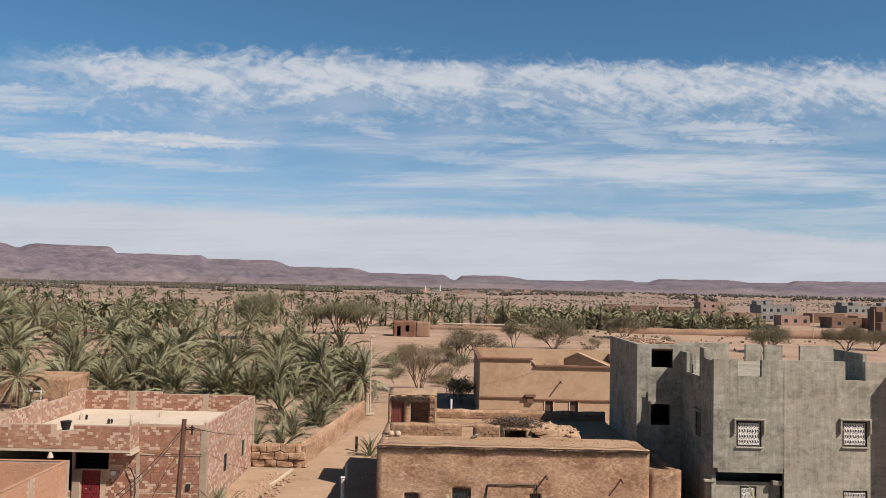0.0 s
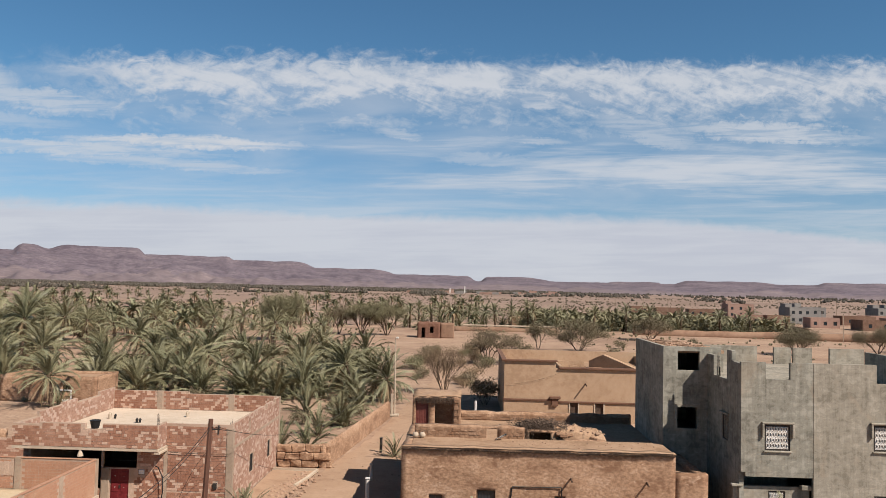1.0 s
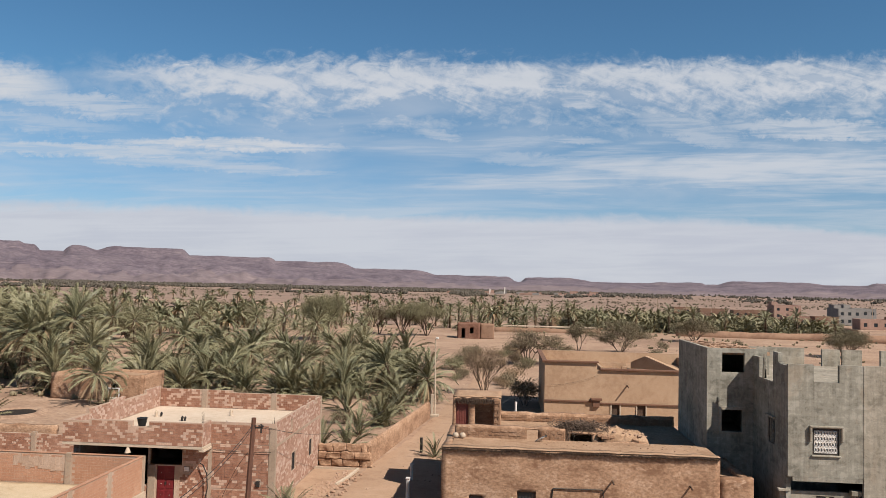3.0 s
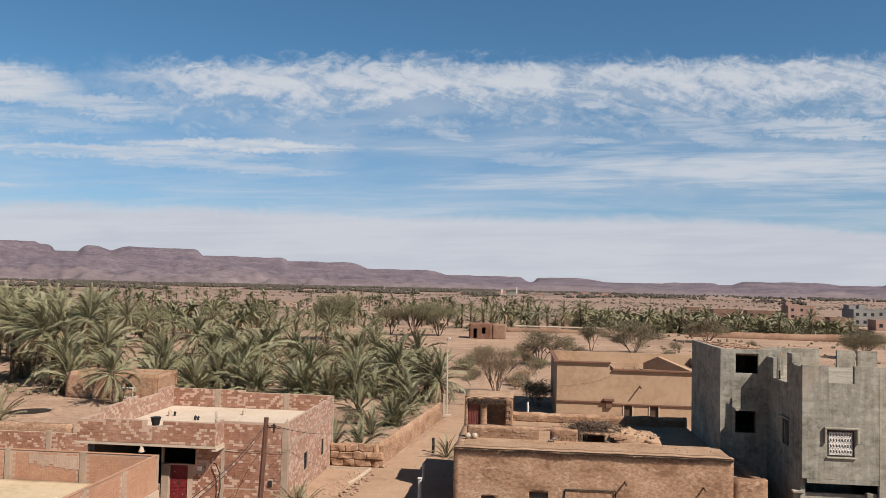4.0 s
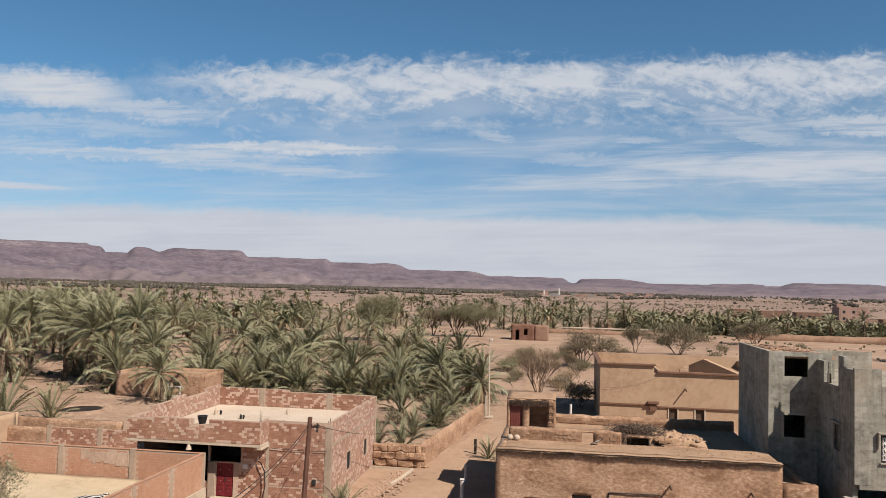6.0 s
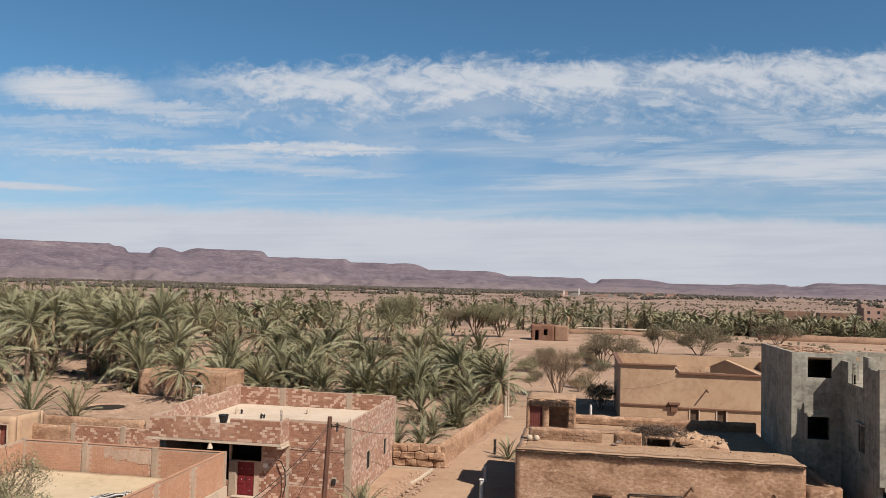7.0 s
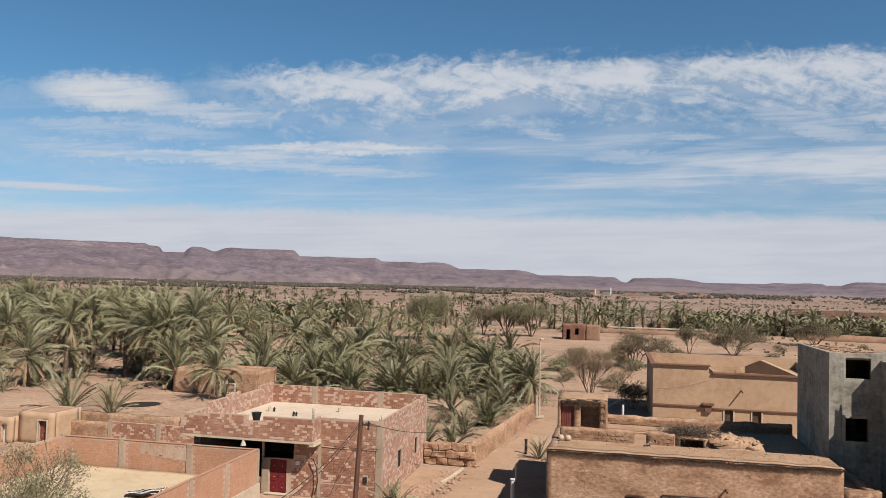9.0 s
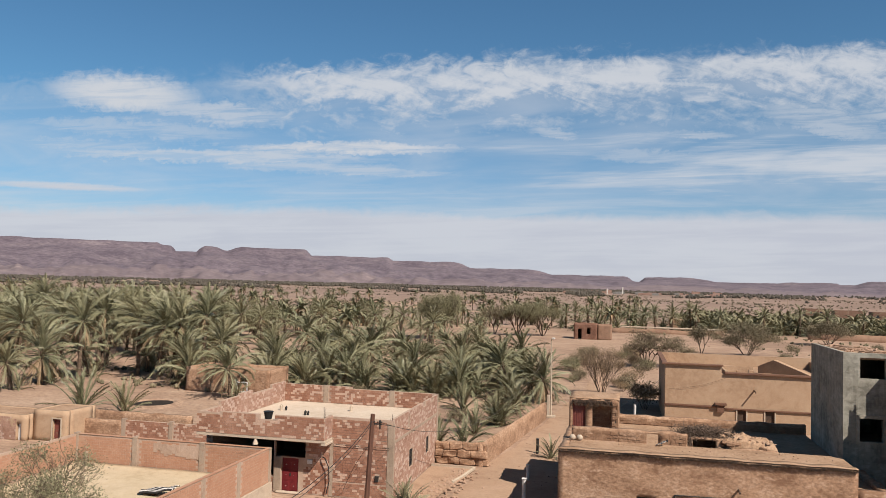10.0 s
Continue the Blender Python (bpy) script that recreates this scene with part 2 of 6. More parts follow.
MUD = surface("mud_plaster", ((0.25, 0.143, 0.087), (0.405, 0.257, 0.163), (0.51, 0.347, 0.236)), 1.7, 0.95, 0.4, 4.2, 7.0, ((0.64, 0.465, 0.335), 1.9, 0.57, 0.65), stretch=(0.85, 0.85, 1.35), speckle=0.5)
ADOBE = surface("adobe_block", ((0.26, 0.15, 0.09), (0.37, 0.235, 0.15), (0.44, 0.295, 0.20)), 2.0, 0.95, 0.9, 7.0, 12.0, by="island", spread=0.7, speckle=0.5)
ROOFDUST = surface("dusty_roof_screed", ((0.56, 0.46, 0.355), (0.65, 0.545, 0.43), (0.70, 0.60, 0.48)), 1.0, 0.95, 0.2, 9.0, 20.0, ((0.50, 0.40, 0.30), 0.7, 0.56, 0.45))
OLDBRICK = surface("old_brown_brick", ((0.15, 0.075, 0.05), (0.21, 0.11, 0.075), (0.28, 0.16, 0.115)), 1.0, 0.95, 0.5)
MUDROOF = surface("mud_roof", ((0.33, 0.21, 0.13), (0.44, 0.295, 0.19), (0.50, 0.345, 0.235)), 1.6, 0.95, 0.7, 6.0, 12.0, ((0.30, 0.19, 0.12), 1.2, 0.56, 0.5), speckle=0.5)
TAN = surface("tan_plaster", ((0.39, 0.26, 0.165), (0.475, 0.33, 0.215), (0.52, 0.375, 0.25)), 0.9, 0.92, 0.25, 10.0, 20.0, ((0.36, 0.235, 0.145), 0.5, 0.54, 0.45))
TANDARK = surface("brown_coping", ((0.15, 0.08, 0.055), (0.20, 0.11, 0.072), (0.24, 0.14, 0.09)), 2.0, 0.9, 0.3)
CONCRETE = render_coat("raw_render", ((0.18, 0.172, 0.143), (0.275, 0.266, 0.222), (0.372, 0.36, 0.306)))
CONCRETE_PALE = render_coat("pale_render", ((0.22, 0.202, 0.162), (0.315, 0.29, 0.236), (0.405, 0.376, 0.312)))
COLUMN = surface("column_concrete", ((0.34, 0.26, 0.19), (0.41, 0.32, 0.24), (0.46, 0.365, 0.28)), 1.5, 0.9, 0.3, stains=((0.38, 0.22, 0.15), 2.5, 0.56, 0.5))
SLABMAT = surface("slab_concrete", ((0.46, 0.375, 0.285), (0.54, 0.45, 0.345), (0.60, 0.51, 0.40)), 1.5, 0.9, 0.3)
MORTAR = surface("mortar", ((0.42, 0.30, 0.22), (0.50, 0.37, 0.28), (0.55, 0.42, 0.33)), 1.5, 0.95, 0.5)
PALE = (0.65, 0.475, 0.365)
BRICK_ONE = surface("hollow_brick", ((0.29, 0.14, 0.09), (0.43, 0.24, 0.162), (0.53, 0.325, 0.23)), 1.2, 0.9, 0.4, 20.0, 40.0, by="object", spread=0.85, stains=((0.60, 0.44, 0.34), 3.2, 0.60, 0.75), fleck=(0.22, PALE, 0.9))
BRICK_ALL = surface("hollow_brick_run", ((0.29, 0.14, 0.09), (0.43, 0.24, 0.162), (0.53, 0.325, 0.23)), 1.2, 0.9, 0.4, 20.0, 40.0, by="island", spread=0.85, stains=((0.60, 0.44, 0.34), 3.2, 0.60, 0.75), fleck=(0.22, PALE, 0.9))
# paler copy of BRICK_ALL: sunlight put into the colour, cement wash too
BRICK_SUN = surface("sunlit_brick_run", ((0.33, 0.185, 0.13), (0.46, 0.295, 0.22), (0.55, 0.39, 0.305)), 1.2, 0.9, 0.4, 20.0, 40.0, by="island", spread=0.85, stains=((0.62, 0.47, 0.38), 2.6, 0.58, 0.6), fleck=(0.24, (0.66, 0.52, 0.43), 0.7))
ORANGE = surface("orange_brick", ((0.42, 0.225, 0.14), (0.50, 0.285, 0.185), (0.55, 0.34, 0.23)), 1.0, 0.92, 0.4, 18.0, 35.0, ((0.56, 0.40, 0.28), 0.45, 0.55, 0.6), by="island", spread=0.5)
REDDOOR = surface("red_paint", ((0.13, 0.014, 0.018), (0.18, 0.022, 0.026), (0.22, 0.035, 0.035)), 2.0, 0.5, 0.1)
RUSTDOOR = surface("rusty_red_paint", ((0.16, 0.045, 0.035), (0.22, 0.07, 0.055), (0.26, 0.10, 0.08)), 2.0, 0.6, 0.1)
# near-black colour that paints the shadow patch on the sand
SHADOWPATCH = surface("painted_shadow", ((0.022, 0.016, 0.012), (0.035, 0.026, 0.02), (0.05, 0.036, 0.027)), 2.0, 0.9, 0.3)
DARKWOOD = surface("dark_wood", ((0.06, 0.04, 0.03), (0.10, 0.065, 0.045), (0.14, 0.09, 0.06)), 3.0, 0.85, 0.4)
POLEWOOD = surface("pole_wood", ((0.10, 0.05, 0.035), (0.15, 0.075, 0.05), (0.19, 0.10, 0.07)), 3.0, 0.85, 0.4, stretch=(1, 1, 0.1))
WHITE = surface("white_paint", ((0.62, 0.60, 0.56), (0.74, 0.72, 0.68), (0.80, 0.78, 0.74)), 2.0, 0.6, 0.1)
STONE = surface("rubble_stone", ((0.34, 0.22, 0.15), (0.44, 0.30, 0.21), (0.55, 0.42, 0.32)), 2.0, 0.95, 0.5, by="island", spread=0.6)
IRON = surface("dark_iron", ((0.02, 0.02, 0.02), (0.04, 0.035, 0.03), (0.07, 0.05, 0.04)), 4.0, 0.6, 0.1)
BLACK = surface("black_rubber", ((0.012, 0.012, 0.013), (0.02, 0.02, 0.02), (0.03, 0.03, 0.03)), 4.0, 0.6, 0.1)
GLASS = glassy("dark_glass", (0.03, 0.035, 0.04))
FROST = surface("frosted_pane", ((0.30, 0.31, 0.32), (0.38, 0.39, 0.40), (0.44, 0.45, 0.45)), 3.0, 0.35, 0.0)
TRUNK = surface("palm_trunk", ((0.085, 0.058, 0.04), (0.15, 0.105, 0.072), (0.22, 0.16, 0.11)), 3.0, 0.95, 0.8, 9.0)
FROND = leafy("palm_frond", ((0.06, 0.07, 0.032), (0.31, 0.312, 0.19), (0.245, 0.215, 0.12)), 0.46)
DRYFROND = leafy("dry_frond", ((0.20, 0.135, 0.075), (0.36, 0.265, 0.16), (0.22, 0.155, 0.09)))
SCRUB = leafy("scrub_leaf", ((0.11, 0.097, 0.056), (0.24, 0.205, 0.125), (0.205, 0.162, 0.10)))
GREENTREE = leafy("tree_leaf", ((0.125, 0.122, 0.062), (0.27, 0.26, 0.15), (0.235, 0.21, 0.122)))
FARSCRUB = leafy("far_scrub", ((0.105, 0.088, 0.062), (0.195, 0.158, 0.112), (0.18, 0.138, 0.10)))
FARWOOD = leafy("far_wood", ((0.052, 0.047, 0.036), (0.11, 0.095, 0.07), (0.09, 0.075, 0.06)))
EARTHWALL = surface("brown_earth_wall", ((0.24, 0.145, 0.098), (0.31, 0.195, 0.132), (0.36, 0.235, 0.16)), 0.4, 0.95, 0.4)
TWIG = surface("grey_twig", ((0.09, 0.065, 0.048), (0.14, 0.10, 0.075), (0.19, 0.14, 0.105)), 3.0, 0.95, 0.3)
# mauve tint of hills and foot slope stands in for distance haze
HAZE_HILL = surface("hazy_hill_rock", ((0.12, 0.096, 0.118), (0.18, 0.147, 0.170), (0.245, 0.203, 0.217)), 0.02, 0.95, 0.0, 1.0, 0.045, ((0.34, 0.28, 0.265), 0.010, 0.60, 0.5), stretch=(1, 1, 2.2), speckle=0.5)
HAZE_BAJADA = surface("hazy_bajada_gravel", ((0.165, 0.130, 0.143), (0.215, 0.172, 0.180), (0.28, 0.226, 0.225)), 0.02, 0.95, 0.0, 1.0, 0.03, ((0.38, 0.305, 0.28), 0.006, 0.58, 0.5), stretch=(0.5, 1, 3))


# ---------------------------------------------------------------- mesh helpers
def mesh(name, bm, material, parent=None, label="", smooth=False):
    me = bpy.data.meshes.new(name)
    bm.normal_update()
    bm.to_mesh(me)
    bm.free()
    me.materials.append(material)
    if smooth:
        for p in me.polygons:
            p.use_smooth = True
    ob = new(name, me)
    if parent:
        ob.parent = parent
    return tagged(ob, label)


def part(name, bm, material, parent, label="", smooth=False):
    return mesh(name, bm, material, parent, label, smooth)


def thing(name, x, y, z, label, category, group="", kind="", turn=0):
    ob = new(name)
    ob.empty_display_size = 0.2
    ob.matrix_world = pose(x, y, z, 0, 0, turn)
    return tagged(ob, label, category, group, kind)


def box(bm, x0, x1, y0, y1, z0, z1, jog=0.0):
    rnd = random.uniform
    vs = [bm.verts.new((x + rnd(-jog, jog), y + rnd(-jog, jog), z + rnd(-jog, jog))) for z in (z0, z1) for x, y in ((x0, y0), (x1, y0), (x1, y1), (x0, y1))]
    for f in ((0, 3, 2, 1), (4, 5, 6, 7), (0, 1, 5, 4), (1, 2, 6, 5), (2, 3, 7, 6), (3, 0, 4, 7)):
        bm.faces.new([vs[i] for i in f])
    return vs


def boxes(*specs, jog=0.0):
    bm = bmesh.new()
    for s in specs:
        box(bm, *s, jog=jog)
    return bm


def bevelled(*specs, width=0.02):
    bm = boxes(*specs)
    bmesh.ops.bevel(bm, geom=bm.edges[:], offset=width, segments=1, affect="EDGES")
    return bm


def wall_mesh(run, at, thick, u0, u1, z0, z1, holes=(), step=0.0, wobble=0.0):
    """A wall along x or y with its face at `at`, thickness towards +; holes are (u0, u1, z0, z1), cut right through."""
    us, zs = {u0, u1}, {z0, z1}
    for h in holes:
        us |= {min(max(h[0], u0), u1), min(max(h[1], u0), u1)}
        zs |= {min(max(h[2], z0), z1), min(max(h[3], z0), z1)}
    if step:
        us |= {u0 + (u1 - u0) * i / max(1, round((u1 - u0) / step)) for i in range(max(1, round((u1 - u0) / step)))}
        zs |= {z0 + (z1 - z0) * i / max(1, round((z1 - z0) / step)) for i in range(max(1, round((z1 - z0) / step)))}

    def thin(vals):
        out = []
        for v in sorted(vals):
            if not out or v - out[-1] > 1e-4:
                out.append(v)
        return out
    us, zs = thin(us), thin(zs)
    bm, grid = bmesh.new(), {}

    def vert(i, j, side):
        if (i, j, side) not in grid:
            u, z = us[i], zs[j]
            off = wobble * noise.noise(Vector((u * 0.9, z * 1.1, at * 0.37 + side * 5.0)))
            off += 0.4 * wobble * noise.noise(Vector((u * 3.1, z * 3.3, at + side)))
            zz = z + (wobble * 1.3 * noise.noise(Vector((u * 1.1, at, 3.0))) if j == len(zs) - 1 else 0.0)
            d = at + (thick if side else 0.0) + off
            grid[i, j, side] = bm.verts.new((u, d, zz) if run == "x" else (d, u, zz))
        return grid[i, j, side]

    def solid(i, j):
        if not (0 <= i < len(us) - 1 and 0 <= j < len(zs) - 1):
            return False
        cu, cz = (us[i] + us[i + 1]) / 2, (zs[j] + zs[j + 1]) / 2
        return not any(h[0] < cu < h[1] and h[2] < cz < h[3] for h in holes)
    for i in range(len(us) - 1):
        for j in range(len(zs) - 1):
            if not solid(i, j):
                continue
            bm.faces.new((vert(i, j, 0), vert(i + 1, j, 0), vert(i + 1, j + 1, 0), vert(i, j + 1, 0)))
            bm.faces.new((vert(i, j + 1, 1), vert(i + 1, j + 1, 1), vert(i + 1, j, 1), vert(i, j, 1)))
            for di, dj, a, b in ((-1, 0, (i, j), (i, j + 1)), (1, 0, (i + 1, j), (i + 1, j + 1)), (0, -1, (i, j), (i + 1, j)), (0, 1, (i, j + 1), (i + 1, j + 1))):
                if not solid(i + di, j + dj):
                    bm.faces.new((vert(*a, 0), vert(*b, 0), vert(*b, 1), vert(*a, 1)))
    bmesh.ops.recalc_face_normals(bm, faces=bm.faces[:])
    return bm


def tube(bm, points, radii, sides=6):
    rings = []
    for k, p in enumerate(points):
        p = Vector(p)
        a = Vector(points[max(0, k - 1)])
        b = Vector(points[min(len(points) - 1, k + 1)])
        d = (b - a).normalized()
        s = d.cross(Vector((0, 0, 1)) if abs(d.z) < 0.9 else Vector((1, 0, 0))).normalized()
        w = d.cross(s)
        r = radii[k] if isinstance(radii, (list, tuple)) else radii
        rings.append([bm.verts.new(p + r * (math.cos(2 * math.pi * i / sides) * s + math.sin(2 * math.pi * i / sides) * w)) for i in range(sides)])
    for a, b in zip(rings, rings[1:]):
        for i in range(sides):
            bm.faces.new((a[i], a[(i + 1) % sides], b[(i + 1) % sides], b[i]))
    if sides > 2:
        bm.faces.new(rings[0][::-1]), bm.faces.new(rings[-1])


def rock(bm, x, y, z, r, flat=0.7):
    geo = bmesh.ops.create_icosphere(bm, subdivisions=1, radius=r)
    sx, sy, sz = random.uniform(0.7, 1.3), random.uniform(0.7, 1.3), flat * random.uniform(0.7, 1.2)
    for v in geo["verts"]:
        c = v.co * random.uniform(0.8, 1.15)
        v.co = Vector((x + c.x * sx, y + c.y * sy, z + c.z * sz))


# ---------------------------------------------------------------- ground, road and hills
def axis_steps(spans):
    out = []
    for a, b, n in spans:
        out += [a + (b - a) * i / n for i in range(n)]
    return out + [spans[-1][1]]


def ground_height(x, y):
    near = 0.10 * noise.noise(Vector((x * 0.11, y * 0.11, 0.3))) + 0.04 * noise.noise(Vector((x * 0.5, y * 0.5, 2.0)))
    far = 0.5 * noise.noise(Vector((x * 0.012, y * 0.012, 5.0))) if y > 120 else 0.0
    town = max(0.0, 1.0 - max(0.0, y - 58.0) / 12.0) if y > 58 else 1.0
    return (near * (1.0 - 0.8 * town) + far * min(1.0, max(0.0, (y - 120) / 80.0))) - 0.03


def build_ground():
    xs = axis_steps([(-4600, -600, 20), (-600, -120, 24), (-120, 130, 125), (130, 600, 24), (600, 4600, 20)])
    ys = axis_steps([(-4600, -60, 12), (-60, 30, 10), (30, 180, 90), (180, 700, 52), (700, 4650, 40)])
    bm = bmesh.new()
    rows = [[bm.verts.new((x, y, ground_height(x, y))) for x in xs] for y in ys]
    for a, b in zip(rows, rows[1:]):
        for i in range(len(xs) - 1):
            f = bm.faces.new((a[i], a[i + 1], b[i + 1], b[i]))
            c = f.calc_center_median()
            f.material_index = int(c.y > 330 + 240 * noise.noise(Vector((c.x * 0.004, c.y * 0.008, 2))) + 60 * noise.noise(Vector((c.x * 0.03, c.y * 0.03, 6))))
    g = mesh("ground", bm, SAND, smooth=True)
    g.data.materials.append(GRAVEL)
    tagged(g, "pale brown sandy desert plain with darker earth patches", "ground", kind="structure")
    # the dirt lane, cambered and bumpy, between the houses and off into the oasis
    line = [(-7.6, 10, 2.9), (-7.2, 30, 3.0), (-6.9, 44, 2.9), (-6.5, 54, 2.7), (-5.4, 66, 2.0), (-4.9, 76, 1.7), (-4.2, 88, 1.5), (-3.2, 100, 1.3), (-3.0, 112, 1.0), (-3.6, 124, 0.8)]
    bm, rows = bmesh.new(), []
    for (xa, ya, wa), (xb, yb, wb) in zip(line, line[1:]):
        n = max(2, int((yb - ya) / 1.5))
        for k in range(n):
            f = k / n
            x, y, w = xa + (xb - xa) * f, ya + (yb - ya) * f, wa + (wb - wa) * f
            w += 0.25 * noise.noise(Vector((y * 0.4, 1.0, 0)))
            rows.append([bm.verts.new((x + w * u, y, max(ground_height(x + w * u, y), -0.02) + 0.05 * (1 - abs(u) ** 3) + 0.03 * noise.noise(Vector((x + w * u, y * 0.5, 9))))) for u in (-1, -0.66, -0.33, 0, 0.33, 0.66, 1)])
    for a, b in zip(rows, rows[1:]):
        for i in range(6):
            bm.faces.new((a[i], a[i + 1], b[i + 1], b[i]))
    tagged(mesh("road", bm, ROAD, smooth=True), "narrow unpaved lane of packed pinkish earth", "road", kind="structure")


build_ground()


def smooth(a, b, v):
    t = min(1.0, max(0.0, (v - a) / (b - a)))
    return t * t * (3 - 2 * t)


# mesas: from azimuth, to azimuth, height angle, softness of either end
MESAS = [(-60, -32.3, 2.26, 14, 1.6), (-36, -31.6, 2.08, 3.0, 1.2), (-30.9, -22.3, 2.14, 2.0, 1.5), (-38, -20, 1.72, 5, 3), (-40, -16.2, 1.72, 6, 1.9), (-30, -10.5, 1.52, 6, 3.5),
         (-25, -4.6, 1.12, 6, 4.5), (-16, 0.7, 0.80, 5, 1.6), (1.0, 6.6, 0.78, 0.9, 4.5), (-60, 60, 0.53, 5, 5), (9, 13.9, 0.62, 4, 0.6), (14.4, 22.0, 0.77, 2.4, 3.5), (23.5, 44, 0.80, 1.6, 4), (18, 28, 0.63, 3, 3), (10, 18, 0.53, 3, 3)]


def ridge(a):
    h = 0.0
    for a0, a1, e, s0, s1 in MESAS:
        h = max(h, e * smooth(a0 - s0 / 2, a0 + s0 / 2, a) * (1 - smooth(a1 - s1 / 2, a1 + s1 / 2, a)))
    h -= 0.26 * math.exp(-((a + 28.5) / 0.55) ** 2)
    h -= 0.13 * math.exp(-((a - 0.85) / 0.35) ** 2)
    return h + 0.05 * noise.noise(Vector((a * 0.9, 0, 0))) + 0.015 * noise.noise(Vector((a * 4.0, 3, 0)))


def build_hills():
    bm, rows = bmesh.new(), []
    near, far = 2500.0, 4300.0
    for i in range(721):
        a = -62 + 124 * i / 720
        mean = sum(math.tan(radians(ridge(a + k))) for k in range(-6, 7)) / 13 * far + EYE
        top = math.tan(radians(ridge(a))) * far + EYE
        row = []
        for j in range(31):
            f = j / 30.0
            d = near + (far - near) * f
            # long foot slope, then gullied flank, then a steep rim
            lift = 0.62 * f ** 1.5 + 0.26 * smooth(0.45, 1.0, f) + 0.12 * smooth(0.93, 1.0, f)
            spur = 0.9 * noise.noise(Vector((a * 0.30 + 1.4 * f, f * 2.2, 1.0))) + 0.5 * noise.noise(Vector((a * 0.8 - 2.0 * f, f * 4.5, 4.0))) + 0.25 * noise.noise(Vector((a * 2.2 + 4 * f, f * 9.0, 8.0)))
            g = smooth(0.62, 1.0, f)
            own = mean * (1 - g) + top * g
            z = own * (lift + 0.24 * spur * math.sin(math.pi * f ** 0.8)) if j < 30 else top
            z = max(z, -2.0)
            row.append(bm.verts.new((d * math.sin(radians(a)), d * math.cos(radians(a)), z - 1.0)))
        d = far + 250
        row.append(bm.verts.new((d * math.sin(radians(a)), d * math.cos(radians(a)), top * 0.9)))
        rows.append(row)
    for k, (a, b) in enumerate(zip(rows, rows[1:])):
        for j in range(31):
            face = bm.faces.new((a[j], b[j], b[j + 1], a[j + 1]))
            az = -62 + 124 * k / 720
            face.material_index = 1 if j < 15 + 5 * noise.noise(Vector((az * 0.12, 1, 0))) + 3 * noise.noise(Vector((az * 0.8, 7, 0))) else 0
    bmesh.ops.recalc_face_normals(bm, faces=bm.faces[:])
    tagged(mesh("backdrop", bm, HAZE_HILL, smooth=True), "distant flat-topped range of brown desert hills, tinted mauve for haze", "hills", kind="structure").data.materials.append(HAZE_BAJADA)


build_hills()


# ---------------------------------------------------------------- brickwork
def brick_sites(u0, u1, z0, z1, holes=(), length=0.30, height=0.152, joint=0.014):
    """Places of bricks in running bond, with the holes left open."""
    out, row, z = [], 0, z0
    while z + height <= z1 + 0.02:
        u = u0 - (length / 2 if row % 2 else 0)
        while u < u1 - 0.03:
            a, b = max(u, u0) + joint / 2, min(u + length, u1) - joint / 2
            cut = (a + b) / 2 if random.random() < 0.22 and b - a > 0.2 else None
            if b - a > 0.05 and not any(a < h[1] and b > h[0] and z < h[3] - 0.02 and z + height > h[2] + 0.02 for h in holes):
                lo, hi = z + joint / 2, min(z + height, z1) - joint / 2
                out += [(a, b, lo, hi)] if cut is None else [(a, cut - joint / 2, lo, hi), (cut + joint / 2, b, lo, hi)]
            u += length
        z += height
        row += 1
    return out


def brick_run(name, parent, run, face, sites, material, out=-1, proud=0.014, rough=0.006):
    """All bricks of a stretch, joined, standing proud of the mortar face."""
    verts, faces = [], []
    for a, b, z0, z1 in sites:
        p = proud + random.uniform(-0.4, 0.5) * proud
        k = len(verts)
        j = lambda: random.uniform(-rough, rough)
        for d in (0.01 * -out, p * out):
            for u, z in ((a + j(), z0 + j()), (b + j(), z0 + j()), (b + j(), z1 + j()), (a + j(), z1 + j())):
                verts.append((u, face + d, z) if run == "x" else (face + d, u, z))
        faces += [(k + 4, k + 5, k + 6, k + 7), (k, k + 1, k + 5, k + 4), (k + 1, k + 2, k + 6, k + 5), (k + 2, k + 3, k + 7, k + 6), (k + 3, k, k + 4, k + 7)]
    me = bpy.data.meshes.new(name)
    me.from_pydata(verts, [], faces)
    me.materials.append(material)
    ob = new(name, me)
    ob.parent = parent
    ob.matrix_parent_inverse = parent.matrix_world.inverted()
    tagged(ob, kind="stuff")
    bm = bmesh.new()
    bm.from_mesh(me)
    bmesh.ops.recalc_face_normals(bm, faces=bm.faces[:])
    bm.to_mesh(me)
    bm.free()
    return ob


# ---------------------------------------------------------------- the unfinished brick house
BH = dict(x0=-24.4, x1=-12.7, y0=43.4, y1=54.3, slab=3.35, top=4.62)
PIECES = []     # stretches whose bricks become single parts at the end of the file


